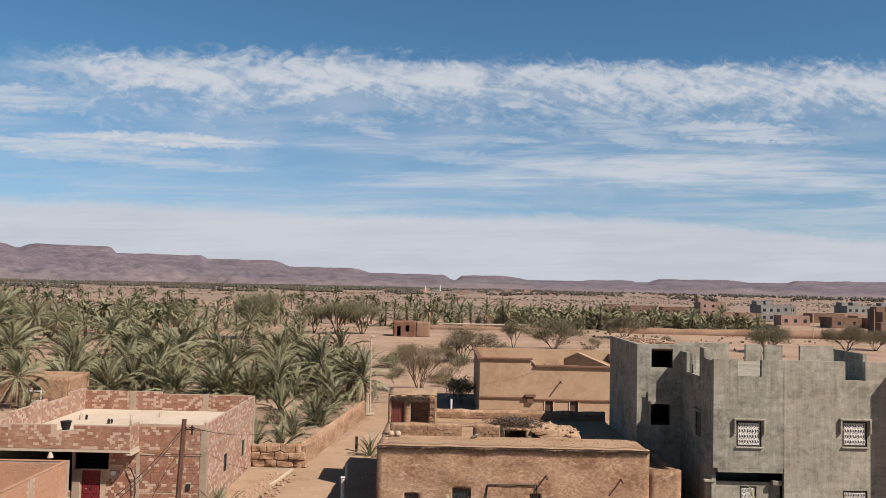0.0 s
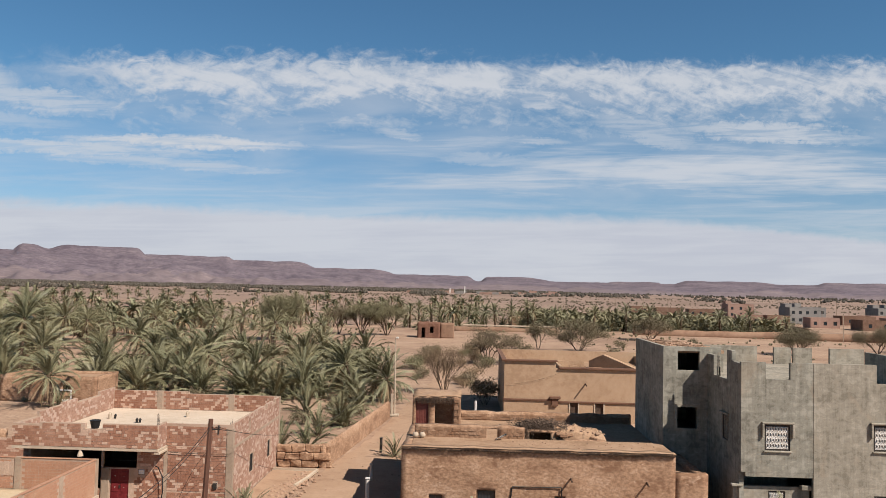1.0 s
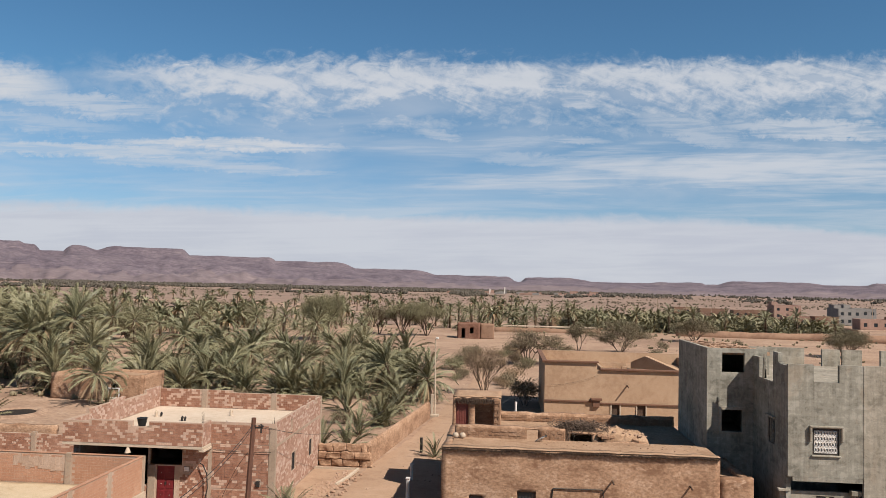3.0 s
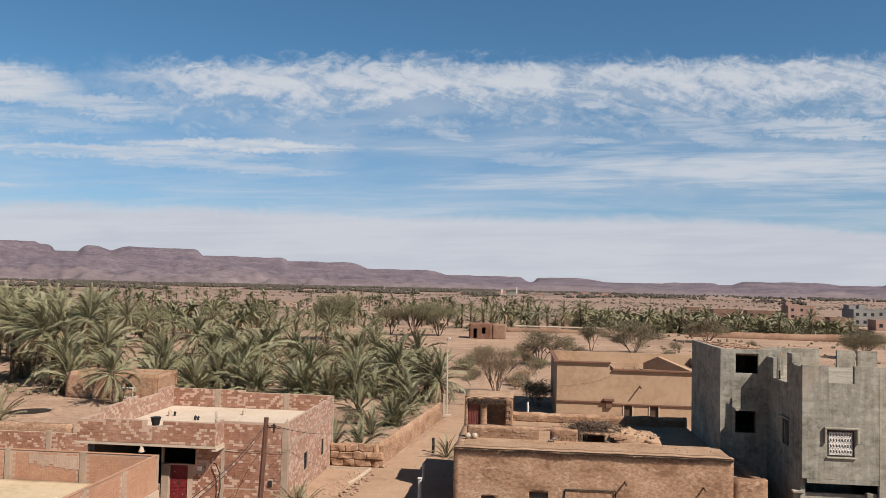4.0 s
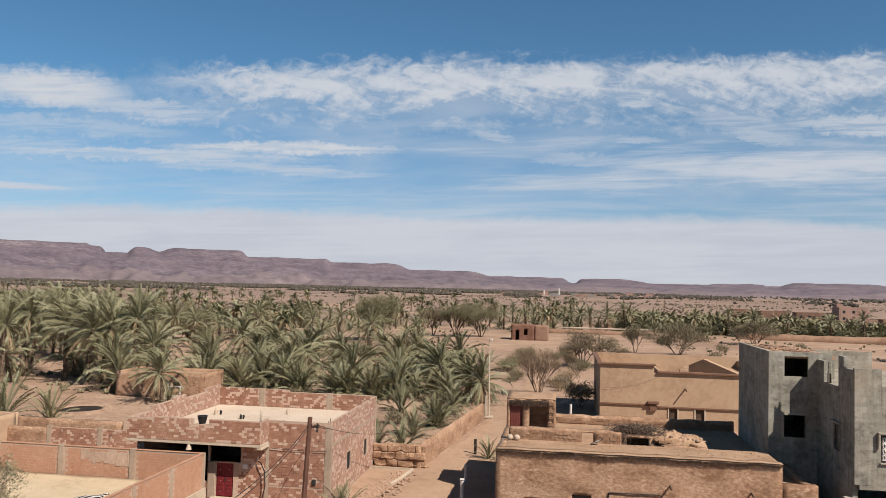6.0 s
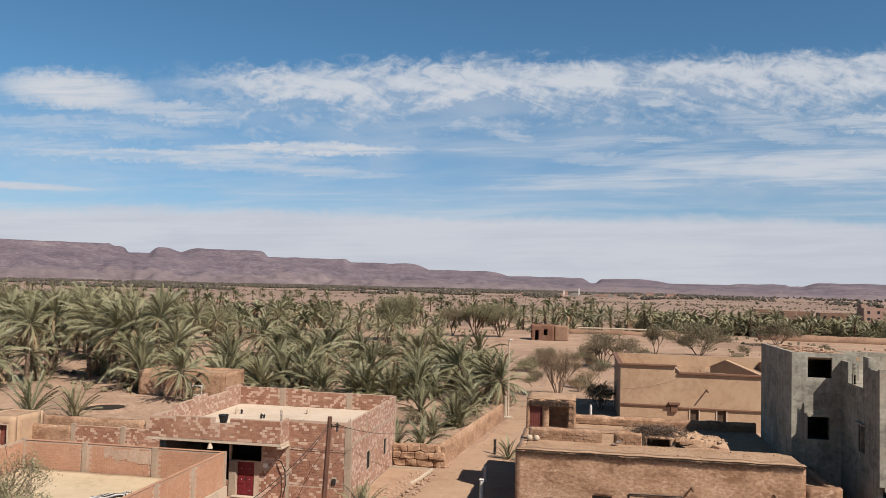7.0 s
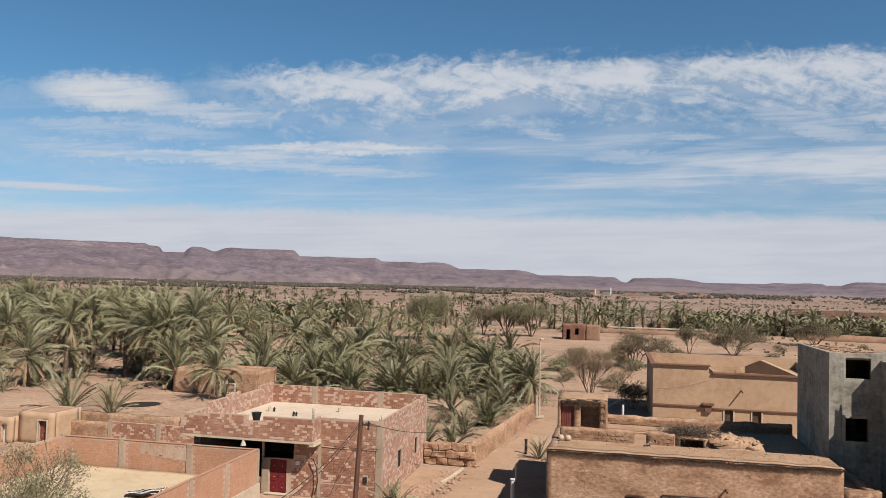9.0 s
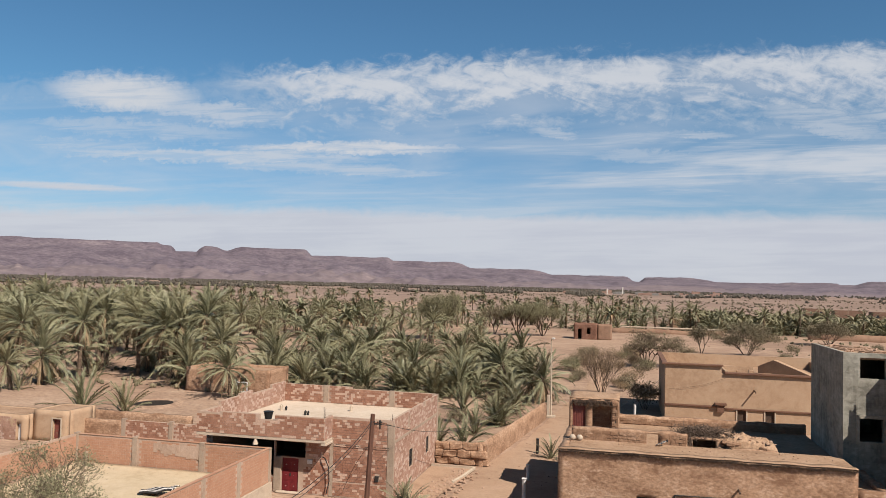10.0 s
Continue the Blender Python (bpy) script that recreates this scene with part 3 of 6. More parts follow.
def brick_house():
    h = thing("brick_house", -18.5, 48.8, 0, "unfinished one-storey red hollow-brick house with roof terrace", "house")

    def p(name, bm, mat, label=""):
        ob = part(name, bm, mat, h, label)
        ob.matrix_parent_inverse = h.matrix_world.inverted()
        return ob
    x0, x1, y0, y1, slab, top = (BH[k] for k in ("x0", "x1", "y0", "y1", "slab", "top"))
    door = (-19.46, -18.42, 0.0, 2.0)
    meter = (-13.72, -13.5, 1.05, 1.38)
    # last two openings are cut to darken the shaded wall under the balcony slab
    p("front_wall", wall_mesh("x", y0, 0.2, x0, x1, 0, slab, [door, (-17.9, -17.55, 1.72, 2.02), (-19.9, -18.0, 2.06, 3.2), (-24.0, -20.0, 0.9, 3.2)]), MORTAR)
    side_holes = [(47.0, 47.85, 1.12, 2.2), (51.2, 51.95, 1.12, 2.2)]
    side = p("side_wall", wall_mesh("y", x1 - 0.2, 0.2, y0 + 0.2, y1, 0, slab, side_holes), MORTAR)
    p("side_wall", wall_mesh("y", x0, 0.2, y0 + 0.2, y1, 0, slab), MORTAR)
    p("back_wall", wall_mesh("x", y1 - 0.2, 0.2, x0 + 0.2, x1 - 0.2, 0, slab), MORTAR)
    p("roof_slab", boxes((x0 + 0.2, x1 - 0.2, y0 + 0.2, y1 - 0.2, slab - 0.02, slab + 0.2)), ROOFDUST, "pale dusty concrete roof terrace")
    # balcony slab over the door
    oy = 42.2
    p("balcony_slab", bevelled((x0, -16.36, oy, y0 - 0.003, 3.22, 3.37), width=0.015), SLABMAT, "thin cast concrete balcony slab")
    p("slab_foot", bevelled((-16.62, -16.30, oy + 0.02, y0 - 0.05, 3.08, 3.217), width=0.02), SLABMAT)
    # parapets (mortar cores)
    gap = (-20.4, -19.45, 4.37, 9)
    p("parapet_front", wall_mesh("x", oy, 0.16, x0, -16.4, 3.374, 4.66, [gap, (-24.4, -22.9, 4.57, 9)]), MORTAR)
    p("parapet_front", wall_mesh("x", y0, 0.16, -16.4, x1, slab + 0.003, 4.56), MORTAR)
    p("parapet_side", wall_mesh("y", -16.56, 0.16, oy + 0.16, y0, 3.374, 4.66), MORTAR)
    notch = [(46.6, 46.95, 3.6, 4.3), (50.2, 50.75, 4.32, 9), (52.3, 53.0, 4.42, 9)]
    p("parapet_side", wall_mesh("y", x1 - 0.16, 0.16, y0 + 0.16, y1, slab + 0.003, 4.62, notch), MORTAR)
    steps = [(42.3, 44.6, 4.55, 9), (44.6, 47.2, 4.83, 9), (49.0, 52.0, 4.72, 9)]
    p("parapet_side", wall_mesh("y", x0, 0.16, oy + 0.16, y1, slab + 0.003, 4.95, steps), MORTAR)
    p("parapet_back", wall_mesh("x", y1 - 0.16, 0.16, x0 + 0.16, x1 - 0.16, slab + 0.2, 4.8, [(-19.0, x1, 4.66, 9)]), MORTAR)
    # brick facings
    brick_run("bricks", h, "x", oy, brick_sites(x0, -16.4, 3.4, 4.66, [gap, (-24.4, -22.9, 4.57, 9)]), BRICK_ALL)
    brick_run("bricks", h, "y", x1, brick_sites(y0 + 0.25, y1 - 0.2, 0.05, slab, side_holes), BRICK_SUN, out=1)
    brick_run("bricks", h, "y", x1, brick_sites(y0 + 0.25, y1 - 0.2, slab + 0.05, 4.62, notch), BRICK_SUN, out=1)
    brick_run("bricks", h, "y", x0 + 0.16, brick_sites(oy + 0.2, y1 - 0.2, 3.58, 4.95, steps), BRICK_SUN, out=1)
    brick_run("bricks", h, "x", y1 - 0.16, brick_sites(x0 + 0.2, x1 - 0.2, 3.58, 4.8, [(-19.0, x1, 4.66, 9), (-21.2, -20.85, 0, 9), (-16.2, -15.85, 0, 9)]), BRICK_ALL)
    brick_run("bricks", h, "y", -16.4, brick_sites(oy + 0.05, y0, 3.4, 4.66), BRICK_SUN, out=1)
    brick_run("bricks", h, "x", y0, brick_sites(x0, -16.45, 0.05, 3.2, [(-19.9, -18.2, 0, 2.1), (-18.0, -17.5, 1.6, 2.15), (-19.95, -17.95, 2.0, 3.3), (-24.1, -19.95, 0.85, 3.3)]), BRICK_ALL)
    PIECES.append((h, y0, brick_sites(-16.28, -13.04, 0.9, 3.35, [meter])[:300]))
    brick_run("bricks", h, "x", y0, brick_sites(-16.28, -13.04, 0.05, 0.9) + brick_sites(-16.38, -13.04, 3.37, 4.56), BRICK_ALL)
    # columns, lintel, window fittings
    p("column", boxes((-13.02, -12.66, y0 - 0.035, y0 + 0.22, 0, 4.35)), COLUMN)
    p("column", boxes((-16.5, -16.3, y0 - 0.03, y0 + 0.1, 0, 3.2)), COLUMN)
    p("column", boxes((-21.2, -20.85, y1 - 0.19, y1 + 0.02, 3.56, 4.82)), COLUMN)
    p("column", boxes((-16.2, -15.85, y1 - 0.19, y1 + 0.02, 3.56, 4.70)), COLUMN)
    p("column", boxes((x1 - 0.22, x1 + 0.035, y1 - 0.28, y1 + 0.02, 0, 4.65)), COLUMN)
    p("door_pillar", bevelled((-19.95, -19.5, y0 - 0.08, y0 + 0.1, 0, 2.05)), COLUMN)
    p("slab_edge", boxes((x1 - 0.1, x1 + 0.03, y0 + 0.2, y1 - 0.28, slab - 0.12, slab + 0.02)), COLUMN)
    for (a, b, z0, z1) in side_holes:
        w = p("window", wall_mesh("y", x1 - 0.14, 0.08, a, b, z0, z1, [(a + 0.08, b - 0.08, z0 + 0.08, z1 - 0.08)]), IRON, "dark iron window frame")
        g = part("pane", boxes((x1 - 0.12, x1 - 0.10, a + 0.08, b - 0.08, z0 + 0.08, z1 - 0.08)), GLASS, w)
        for k in range(1, 4):
            u = a + (b - a) * k / 4
            part("bar", boxes((x1 - 0.06, x1 - 0.045, u - 0.012, u + 0.012, z0, z1)), IRON, w)
    # the red door
    d = p("door", boxes((-19.44, -18.44, y0 + 0.05, y0 + 0.09, 0.0, 1.99)), REDDOOR, "double-leaf red painted metal door")
    for c in (-19.19, -18.69):
        for z in (0.12, 0.74, 1.36):
            part("panel", bevelled((c - 0.19, c + 0.19, y0 + 0.03, y0 + 0.055, z, z + 0.5), width=0.012), REDDOOR, d)
            bm = bmesh.new()
            rock(bm, c, y0 + 0.025, z + 0.25, 0.03)
            part("stud", bm, WHITE, d)
    part("handle", boxes((-18.97, -18.9, y0 + 0.0, y0 + 0.05, 0.95, 1.12)), IRON, d)
    p("threshold", bevelled((-19.7, -18.2, y0 - 0.3, y0 + 0.0, 0.0, 0.09)), SLABMAT)
    p("meter_box", bevelled((meter[0], meter[1], y0 - 0.09, y0 + 0.02, meter[2], meter[3])), IRON, "black meter box")
    p("vent_block", bevelled((-17.88, -17.57, y0 - 0.03, y0 + 0.12, 1.74, 2.0)), WHITE)
    return h


house_a = brick_house()


# ---------------------------------------------------------------- windows of the grey house
def grille_window(parent, x0, x1, z0, z1, y, hood=True):
    """A recessed window with dark frame, white scrolled lattice and a cast hood, in a wall face at y."""
    inv = parent.matrix_world.inverted()
    w = part("window", wall_mesh("x", y + 0.04, 0.08, x0, x1, z0, z1, [(x0 + 0.09, x1 - 0.09, z0 + 0.09, z1 - 0.09)]), IRON, parent, "window with dark frame and white lattice grille")
    w.matrix_parent_inverse = inv
    part("pane", boxes((x0 + 0.09, x1 - 0.09, y + 0.10, y + 0.115, z0 + 0.09, z1 - 0.09)), FROST, w, "grey frosted glass")
    bm = bmesh.new()
    cols, rows_ = 8, 4
    a0, a1, b0, b1 = x0 + 0.1, x1 - 0.1, z0 + 0.1, z1 - 0.1
    for i in range(cols + 1):
        u = a0 + (a1 - a0) * i / cols
        box(bm, u - 0.017, u + 0.017, y + 0.045, y + 0.06, b0, b1)
    for j in range(rows_):
        za, zb = b0 + (b1 - b0) * j / rows_, b0 + (b1 - b0) * (j + 1) / rows_
        box(bm, a0, a1, y + 0.041, y + 0.056, za - 0.02, za + 0.02)
        for i in range(cols):
            ua, ub = a0 + (a1 - a0) * i / cols, a0 + (a1 - a0) * (i + 1) / cols
            um, zm = (ua + ub) / 2, (za + zb) / 2
            ring = [(um + 0.42 * (ub - ua) * math.cos(t), y + 0.05, zm + 0.40 * (zb - za) * math.sin(t)) for t in [k * math.pi / 4 for k in range(9)]]
            tube(bm, ring, 0.024, 4)
    part("grille", bm, WHITE, w, "white painted wrought lattice")
    s = part("window_sill", bevelled((x0 - 0.06, x1 + 0.06, y - 0.10, y + 0.04, z0 - 0.08, z0 - 0.003)), CONCRETE_PALE, w)
    if hood:
        part("hood", bevelled((x0 - 0.17, x1 + 0.17, y - 0.16, y - 0.003, z1 + 0.05, z1 + 0.14)), CONCRETE_PALE, w)
        for u in (x0 - 0.17, x1 + 0.06):
            part("hood_side", bevelled((u, u + 0.11, y - 0.15, y - 0.003, z1 - 0.62, z1 + 0.047)), CONCRETE_PALE, w)
    return w


def grey_house():
    h = thing("grey_house", 18, 45, 0, "two-storey house in raw grey cement render, roof unfinished", "house")
    inv = h.matrix_world.inverted()

    def p(name, bm, mat, label=""):
        ob = part(name, bm, mat, h, label)
        ob.matrix_parent_inverse = inv
        return ob
    win_a, win_b = (15.0, 16.27, 4.70, 5.98), (20.34, 21.6, 4.80, 6.08)
    low_b = (20.36, 21.6, 1.35, 2.62)
    n1, n2 = (15.06, 16.27, 8.22, 20), (20.5, 21.52, 8.12, 20)
    # upper wall of the balcony bay, then the full-height bay beside it
    p("front_wall", wall_mesh("x", 40.0, 0.22, 13.84, 17.40, 3.62, 9.06, [win_a, n1]), CONCRETE, "grey cement rendered wall")
    p("front_wall", wall_mesh("x", 39.985, 0.22, 17.403, 26.0, 0, 9.06, [win_b, low_b, n2]), CONCRETE_PALE, "paler grey cement rendered wall")
    p("floor_slab", boxes((14.07, 17.39, 40.01, 45.4, 3.40, 3.617)), CONCRETE)
    p("lower_wall", wall_mesh("x", 40.45, 0.2, 13.62, 17.40, 0, 2.84, [(15.35, 16.2, 1.35, 2.62)]), CONCRETE_PALE)
    p("lower_back", boxes((14.07, 17.39, 43.0, 43.2, 0, 3.397)), CONCRETE)
    p("ledge", bevelled((13.45, 14.0, 40.15, 40.446, 2.86, 2.97)), CONCRETE_PALE)
    p("ledge", bevelled((16.9, 17.39, 40.15, 40.446, 2.75, 2.98)), CONCRETE_PALE)
    side_win = (41.9, 42.95, 4.75, 6.05)
    p("side_wall", wall_mesh("y", 13.84, 0.22, 40.22, 45.5, 0, 9.02, [side_win, (42.2, 44.4, 7.95, 20), (40.2, 41.2, 8.97, 20)]), CONCRETE)
    p("parapet_stub", boxes((13.84, 14.06, 41.45, 42.2, 9.024, 9.5)), CONCRETE)
    bm = bmesh.new()
    for k in range(6):
        box(bm, 13.88, 14.0, 43.72, 43.93, 7.95 + 0.2 * k, 8.0 + 0.2 * k)
    box(bm, 13.86, 14.03, 43.72, 43.93, 7.95, 8.45)
    for y in (43.72, 43.90):
        box(bm, 13.9, 13.98, y, y + 0.03, 7.95, 9.24)
    p("claustra", bm, CONCRETE_PALE)
    sw = p("window", wall_mesh("y", 13.9, 0.08, 41.9, 42.95, 4.75, 6.05, [(41.99, 42.86, 4.84, 5.96)]), IRON)
    part("pane", boxes((13.93, 13.945, 41.99, 42.86, 4.84, 5.96)), GLASS, sw)
    bm = bmesh.new()
    for k in range(5):
        box(bm, 13.885, 13.9, 42.0 + 0.17 * k, 42.03 + 0.17 * k, 4.8, 6.0)
    part("grille", bm, CONCRETE_PALE, sw)
    p("hood", bevelled((13.7, 13.837, 41.75, 43.1, 6.1, 6.2)), CONCRETE_PALE)
    # the back wing, stepping out beyond the front one
    up_hole, low_hole = (12.15, 13.38, 8.02, 9.12), (12.12, 13.25, 4.75, 5.95)
    p("wing_front", wall_mesh("x", 45.5, 0.22, 11.33, 14.6, 0, 9.36, [up_hole, low_hole]), CONCRETE)
    p("wing_side", wall_mesh("y", 11.33, 0.22, 45.72, 52.8, 0, 9.36), CONCRETE)
    p("wing_back", wall_mesh("x", 52.58, 0.22, 11.55, 14.82, 0, 8.998), CONCRETE)
    p("wing_roof", boxes((11.55, 14.82, 45.72, 52.58, 9.0, 9.18)), MUDROOF)
    p("window_surround", wall_mesh("x", 45.4, 0.096, 11.95, 13.4, 4.62, 6.12, [(12.12, 13.25, 4.75, 5.95)]), CONCRETE_PALE)
    p("room_wall", boxes((14.61, 14.8, 45.73, 52.52, 0, 8.998)), CONCRETE)
    p("floor_slab", boxes((14.6, 25.79, 45.73, 52.29, 7.75, 7.93)), CONCRETE_PALE)
    p("floor_slab", boxes((14.07, 25.79, 40.24, 45.72, 7.75, 7.93)), CONCRETE_PALE)
    p("floor_slab", boxes((11.56, 25.79, 45.73, 52.29, 4.0, 4.18)), CONCRETE)
    # the far parapet, broken into stubs
    for a, b, t in ((14.7, 19.1, 9.05), (20.2, 21.3, 9.0), (21.45, 22.65, 9.0), (23.8, 26.0, 9.0)):
        p("parapet_back", boxes((a, b, 52.3, 52.5, 7.0, t)), CONCRETE_PALE)
    p("back_wall", boxes((14.6, 26, 52.53, 52.7, 0, 7.9)), CONCRETE)
    p("end_wall", boxes((25.8, 26.0, 40.24, 52.3, 0, 7.9)), CONCRETE)
    p("stair_wall", boxes((21.6, 21.8, 40.4, 43.4, 7.934, 9.45)), CONCRETE)
    p("projecting_wing", boxes((24.3, 26.0, 38.0, 39.98, 0, 10.6)), CONCRETE)
    grille_window(h, *win_a[:2], *win_a[2:], 40.0)
    grille_window(h, *win_b[:2], *win_b[2:], 39.985)
    grille_window(h, *low_b[:2], *low_b[2:], 39.985, hood=False)
    grille_window(h, 15.35, 16.2, 1.35, 2.62, 40.45, hood=False)
    return h


house_b = grey_house()


# ---------------------------------------------------------------- the mud-walled house
def rough_slab(x0, x1, y0, y1, z, thick, wobble=0.09):
    bm = bmesh.new()
    n, m = max(4, int((x1 - x0) / 0.3)), max(4, int((y1 - y0) / 0.3))
    rows = [[bm.verts.new((x0 + (x1 - x0) * i / n + 0.5 * wobble * noise.noise(Vector((i * 0.8, j * 0.8, 1))), y0 + (y1 - y0) * j / m + 0.5 * wobble * noise.noise(Vector((i * 0.8, j * 0.8, 6))), z + thick + wobble * noise.noise(Vector((x0 + i * 0.35, y0 + j * 0.35, z))))) for i in range(n + 1)] for j in range(m + 1)]
    for a, b in zip(rows, rows[1:]):
        for i in range(n):
            bm.faces.new((a[i], a[i + 1], b[i + 1], b[i]))
    ex = bmesh.ops.extrude_edge_only(bm, edges=[e for e in bm.edges if e.is_boundary])
    for v in [g for g in ex["geom"] if isinstance(g, bmesh.types.BMVert)]:
        v.co.z = z + 0.3 * wobble * noise.noise(v.co)
    bmesh.ops.contextual_create(bm, geom=[e for e in bm.edges if e.is_boundary])
    bmesh.ops.recalc_face_normals(bm, faces=bm.faces[:])
    return bm


def mud_house():
    h = thing("mud_house", 4, 47, 0, "single-storey earthen house with mud-plastered walls and flat roof", "house")
    inv = h.matrix_world.inverted()

    def p(name, bm, mat, label="", smooth=False):
        ob = part(name, bm, mat, h, label, smooth)
        ob.matrix_parent_inverse = inv
        return ob
    wins = [(-1.68, -1.0, 1.2, 2.02), (0.72, 1.66, 1.2, 2.32), (4.62, 5.16, 1.2, 2.12), (8.3, 8.9, 1.2, 1.95), (11.2, 11.9, 1.2, 1.85)]
    p("front_wall", wall_mesh("x", 40.0, 0.45, -3.1, 10.62, 0, 4.34, wins, 0.3, 0.05), MUD, "rough mud-plastered wall", True)
    p("front_wall", wall_mesh("x", 40.04, 0.45, 10.63, 12.25, 0, 3.40, wins[4:], 0.3, 0.05), MUD, "lower mud wall", True)
    p("side_wall", wall_mesh("y", -3.1, 0.45, 40.45, 54.4, 0, 4.30, (), 0.35, 0.06), MUD, "", True)
    p("side_wall", wall_mesh("y", 11.8, 0.45, 40.5, 45.4, 0, 3.3, (), 0.35, 0.06), MUD, "", True)
    p("back_wall", wall_mesh("x", 54.0, 0.4, -2.65, 11.3, 0, 4.05, (), 0.35, 0.08), MUD, "", True)
    p("roof", boxes((-2.65, 10.6, 40.45, 43.0, 3.95, 4.34)), MUDROOF, "flat beaten-earth roof")
    p("roof", boxes((-2.65, 11.3, 43.4, 54.0, 3.2, 3.45)), MUDROOF, "flat beaten-earth roof")
    p("roof", boxes((10.65, 11.8, 40.5, 45.4, 2.9, 3.1)), MUDROOF)
    p("terrace_wall", wall_mesh("x", 43.0, 0.4, -2.65, 3.3, 3.3, 4.98, [(1.25, 1.85, 4.25, 4.85)], 0.3, 0.07), MUD, "low weathered mud wall", True)
        # the small rooftop room with a red door
    p("roof_room", wall_mesh("x", 47.0, 0.35, -3.05, -0.2, 3.3, 5.95, [(-2.86, -2.12, 3.4, 5.66), (-1.72, -0.66, 3.75, 5.62)], 0.3, 0.04), MUD, "", True)
    p("roof_room", wall_mesh("y", -3.05, 0.35, 47.35, 49.6, 3.3, 5.95, (), 0.4, 0.05), MUD, "", True)
    p("roof_room", wall_mesh("y", -0.55, 0.35, 47.35, 49.6, 3.3, 5.95, (), 0.4, 0.05), MUD, "", True)
    p("roof_room", wall_mesh("x", 49.6, 0.3, -3.05, -0.2, 3.3, 5.95, (), 0.4, 0.05), MUD, "", True)
    p("roof_room_top", rough_slab(-3.05, -0.18, 46.97, 49.9, 5.93, 0.08, 0.16), MUDROOF, "thatched earth roof", True)
    p("niche_back", wall_mesh("x", 47.85, 0.2, -1.95, -0.56, 3.3, 5.9, (), 0.3, 0.05), MUD, "", True)
    d = p("door", boxes((-2.84, -2.14, 47.12, 47.17, 3.4, 5.64)), RUSTDOOR, "corrugated rusty red metal door")
    for k in range(7):
        part("rib", boxes((-2.82 + 0.1 * k, -2.78 + 0.1 * k, 47.095, 47.118, 3.4, 5.62)), RUSTDOOR, d)
    # weathered adobe showing through the plaster
    for face, a, b, z0, z1, cut in ((43.0, -2.6, 3.25, 4.1, 4.85, [(1.25, 1.85, 4.2, 4.85)]), (54.0, -2.6, 11.2, 3.5, 3.95, []), (47.85, -1.7, -0.7, 4.0, 5.0, []), (47.0, -3.0, -0.25, 3.5, 5.85, [(-2.95, -2.05, 3.3, 5.75), (-1.78, -0.6, 3.7, 5.7)])):
        brick_run("adobe_bricks", h, "x", face, brick_sites(a, b, z0, z1, cut, 0.44, 0.19, 0.012), ADOBE, proud=0.035, rough=0.022)
    # window fittings
    for a, b, z0, z1 in wins:
        w = p("window", wall_mesh("x", 40.12, 0.1, a, b, z0, z1, [(a + 0.07, b - 0.07, z0 + 0.07, z1 - 0.07)]), DARKWOOD, "small window with dark wooden frame")
        part("pane", boxes((a + 0.07, b - 0.07, 40.17, 40.185, z0 + 0.07, z1 - 0.07)), GLASS, w)
        n = max(2, int((b - a) / 0.14))
        for k in range(1, n):
            u = a + (b - a) * k / n
            part("bar", boxes((u - 0.01, u + 0.01, 40.1, 40.118, z0, z1)), IRON, w)
    # straw fringe pressed under the roof edge
    bm = bmesh.new()
    for k in range(3000):
        u = random.uniform(-3.1, 10.6)
        y = 39.97 + random.uniform(-0.12, -0.02)
        z = 4.31 + 0.05 * noise.noise(Vector((u * 0.6, 2.0, 3.0))) + 0.06 * noise.noise(Vector((u * 1.1, 40.0, 3.0))) + random.uniform(-0.04, 0.03)
        dx, dz, l = random.uniform(-0.7, 0.7), random.uniform(-0.9, -0.1), random.uniform(0.03, 0.10)
        tube(bm, [(u, y + 0.1, z), (u + dx * l, y - l * 0.6, z + dz * l)], 0.008, 3)
    p("straw_fringe", bm, DARKWOOD, "dark reed and straw fringe under the roof edge")
    bm = bmesh.new()
    for k in range(380):
        u = random.uniform(-2.9, -0.6)
        z = 5.84 + random.uniform(-0.05, 0.05)
        tube(bm, [(u, 46.98, z), (u + random.uniform(-0.12, 0.12), 46.83, z - random.uniform(0.05, 0.32))], 0.012, 3)
    p("straw_fringe", bm, DARKWOOD)
    p("roof_edge", wall_mesh("x", 39.97, 0.52, -3.12, 10.64, 4.375, 4.41, (), 0.16, 0.05), MUDROOF, "", True)
    # water spouts
    for u, z in ((5.42, 3.05), (9.2, 2.95)):
        bm = bmesh.new()
        tube(bm, [(u, 40.15, z), (u, 39.55, z - 0.08)], 0.05, 6)
        p("water_spout", bm, DARKWOOD, "short dark wooden water spout")
    bm = bmesh.new()
    for a, b in (((2.5, 39.93, 2.55), (4.95, 39.93, 2.58)), ((4.95, 39.93, 2.58), (4.98, 39.93, 2.0)), ((2.5, 39.93, 2.55), (2.35, 39.93, 1.3))):
        tube(bm, [a, b], 0.03, 5)
    p("conduit", bm, IRON, "dark pipe along the wall")
    # slumped mud roof over a dark store, open at one end
    bm = bmesh.new()
    n, m = 22, 14
    rows = []
    for j in range(m + 1):
        y = 43.35 + 3.2 * j / m
        row = []
        for i in range(n + 1):
            x = 5.0 + 3.3 * i / n
            e = min(1.0, 6.0 * min(i / n + 0.17, 1 - i / n, j / m, 1 - j / m))
            z = 4.86 - 0.42 * (i / n) ** 1.5 - 0.1 * j / m
            z = 3.4 + (z - 3.4) * e + 0.20 * noise.noise(Vector((x * 1.7, y * 1.7, 2))) + 0.10 * noise.noise(Vector((x * 5, y * 5, 2)))
            row.append(bm.verts.new((x, y, z)))
        rows.append(row)
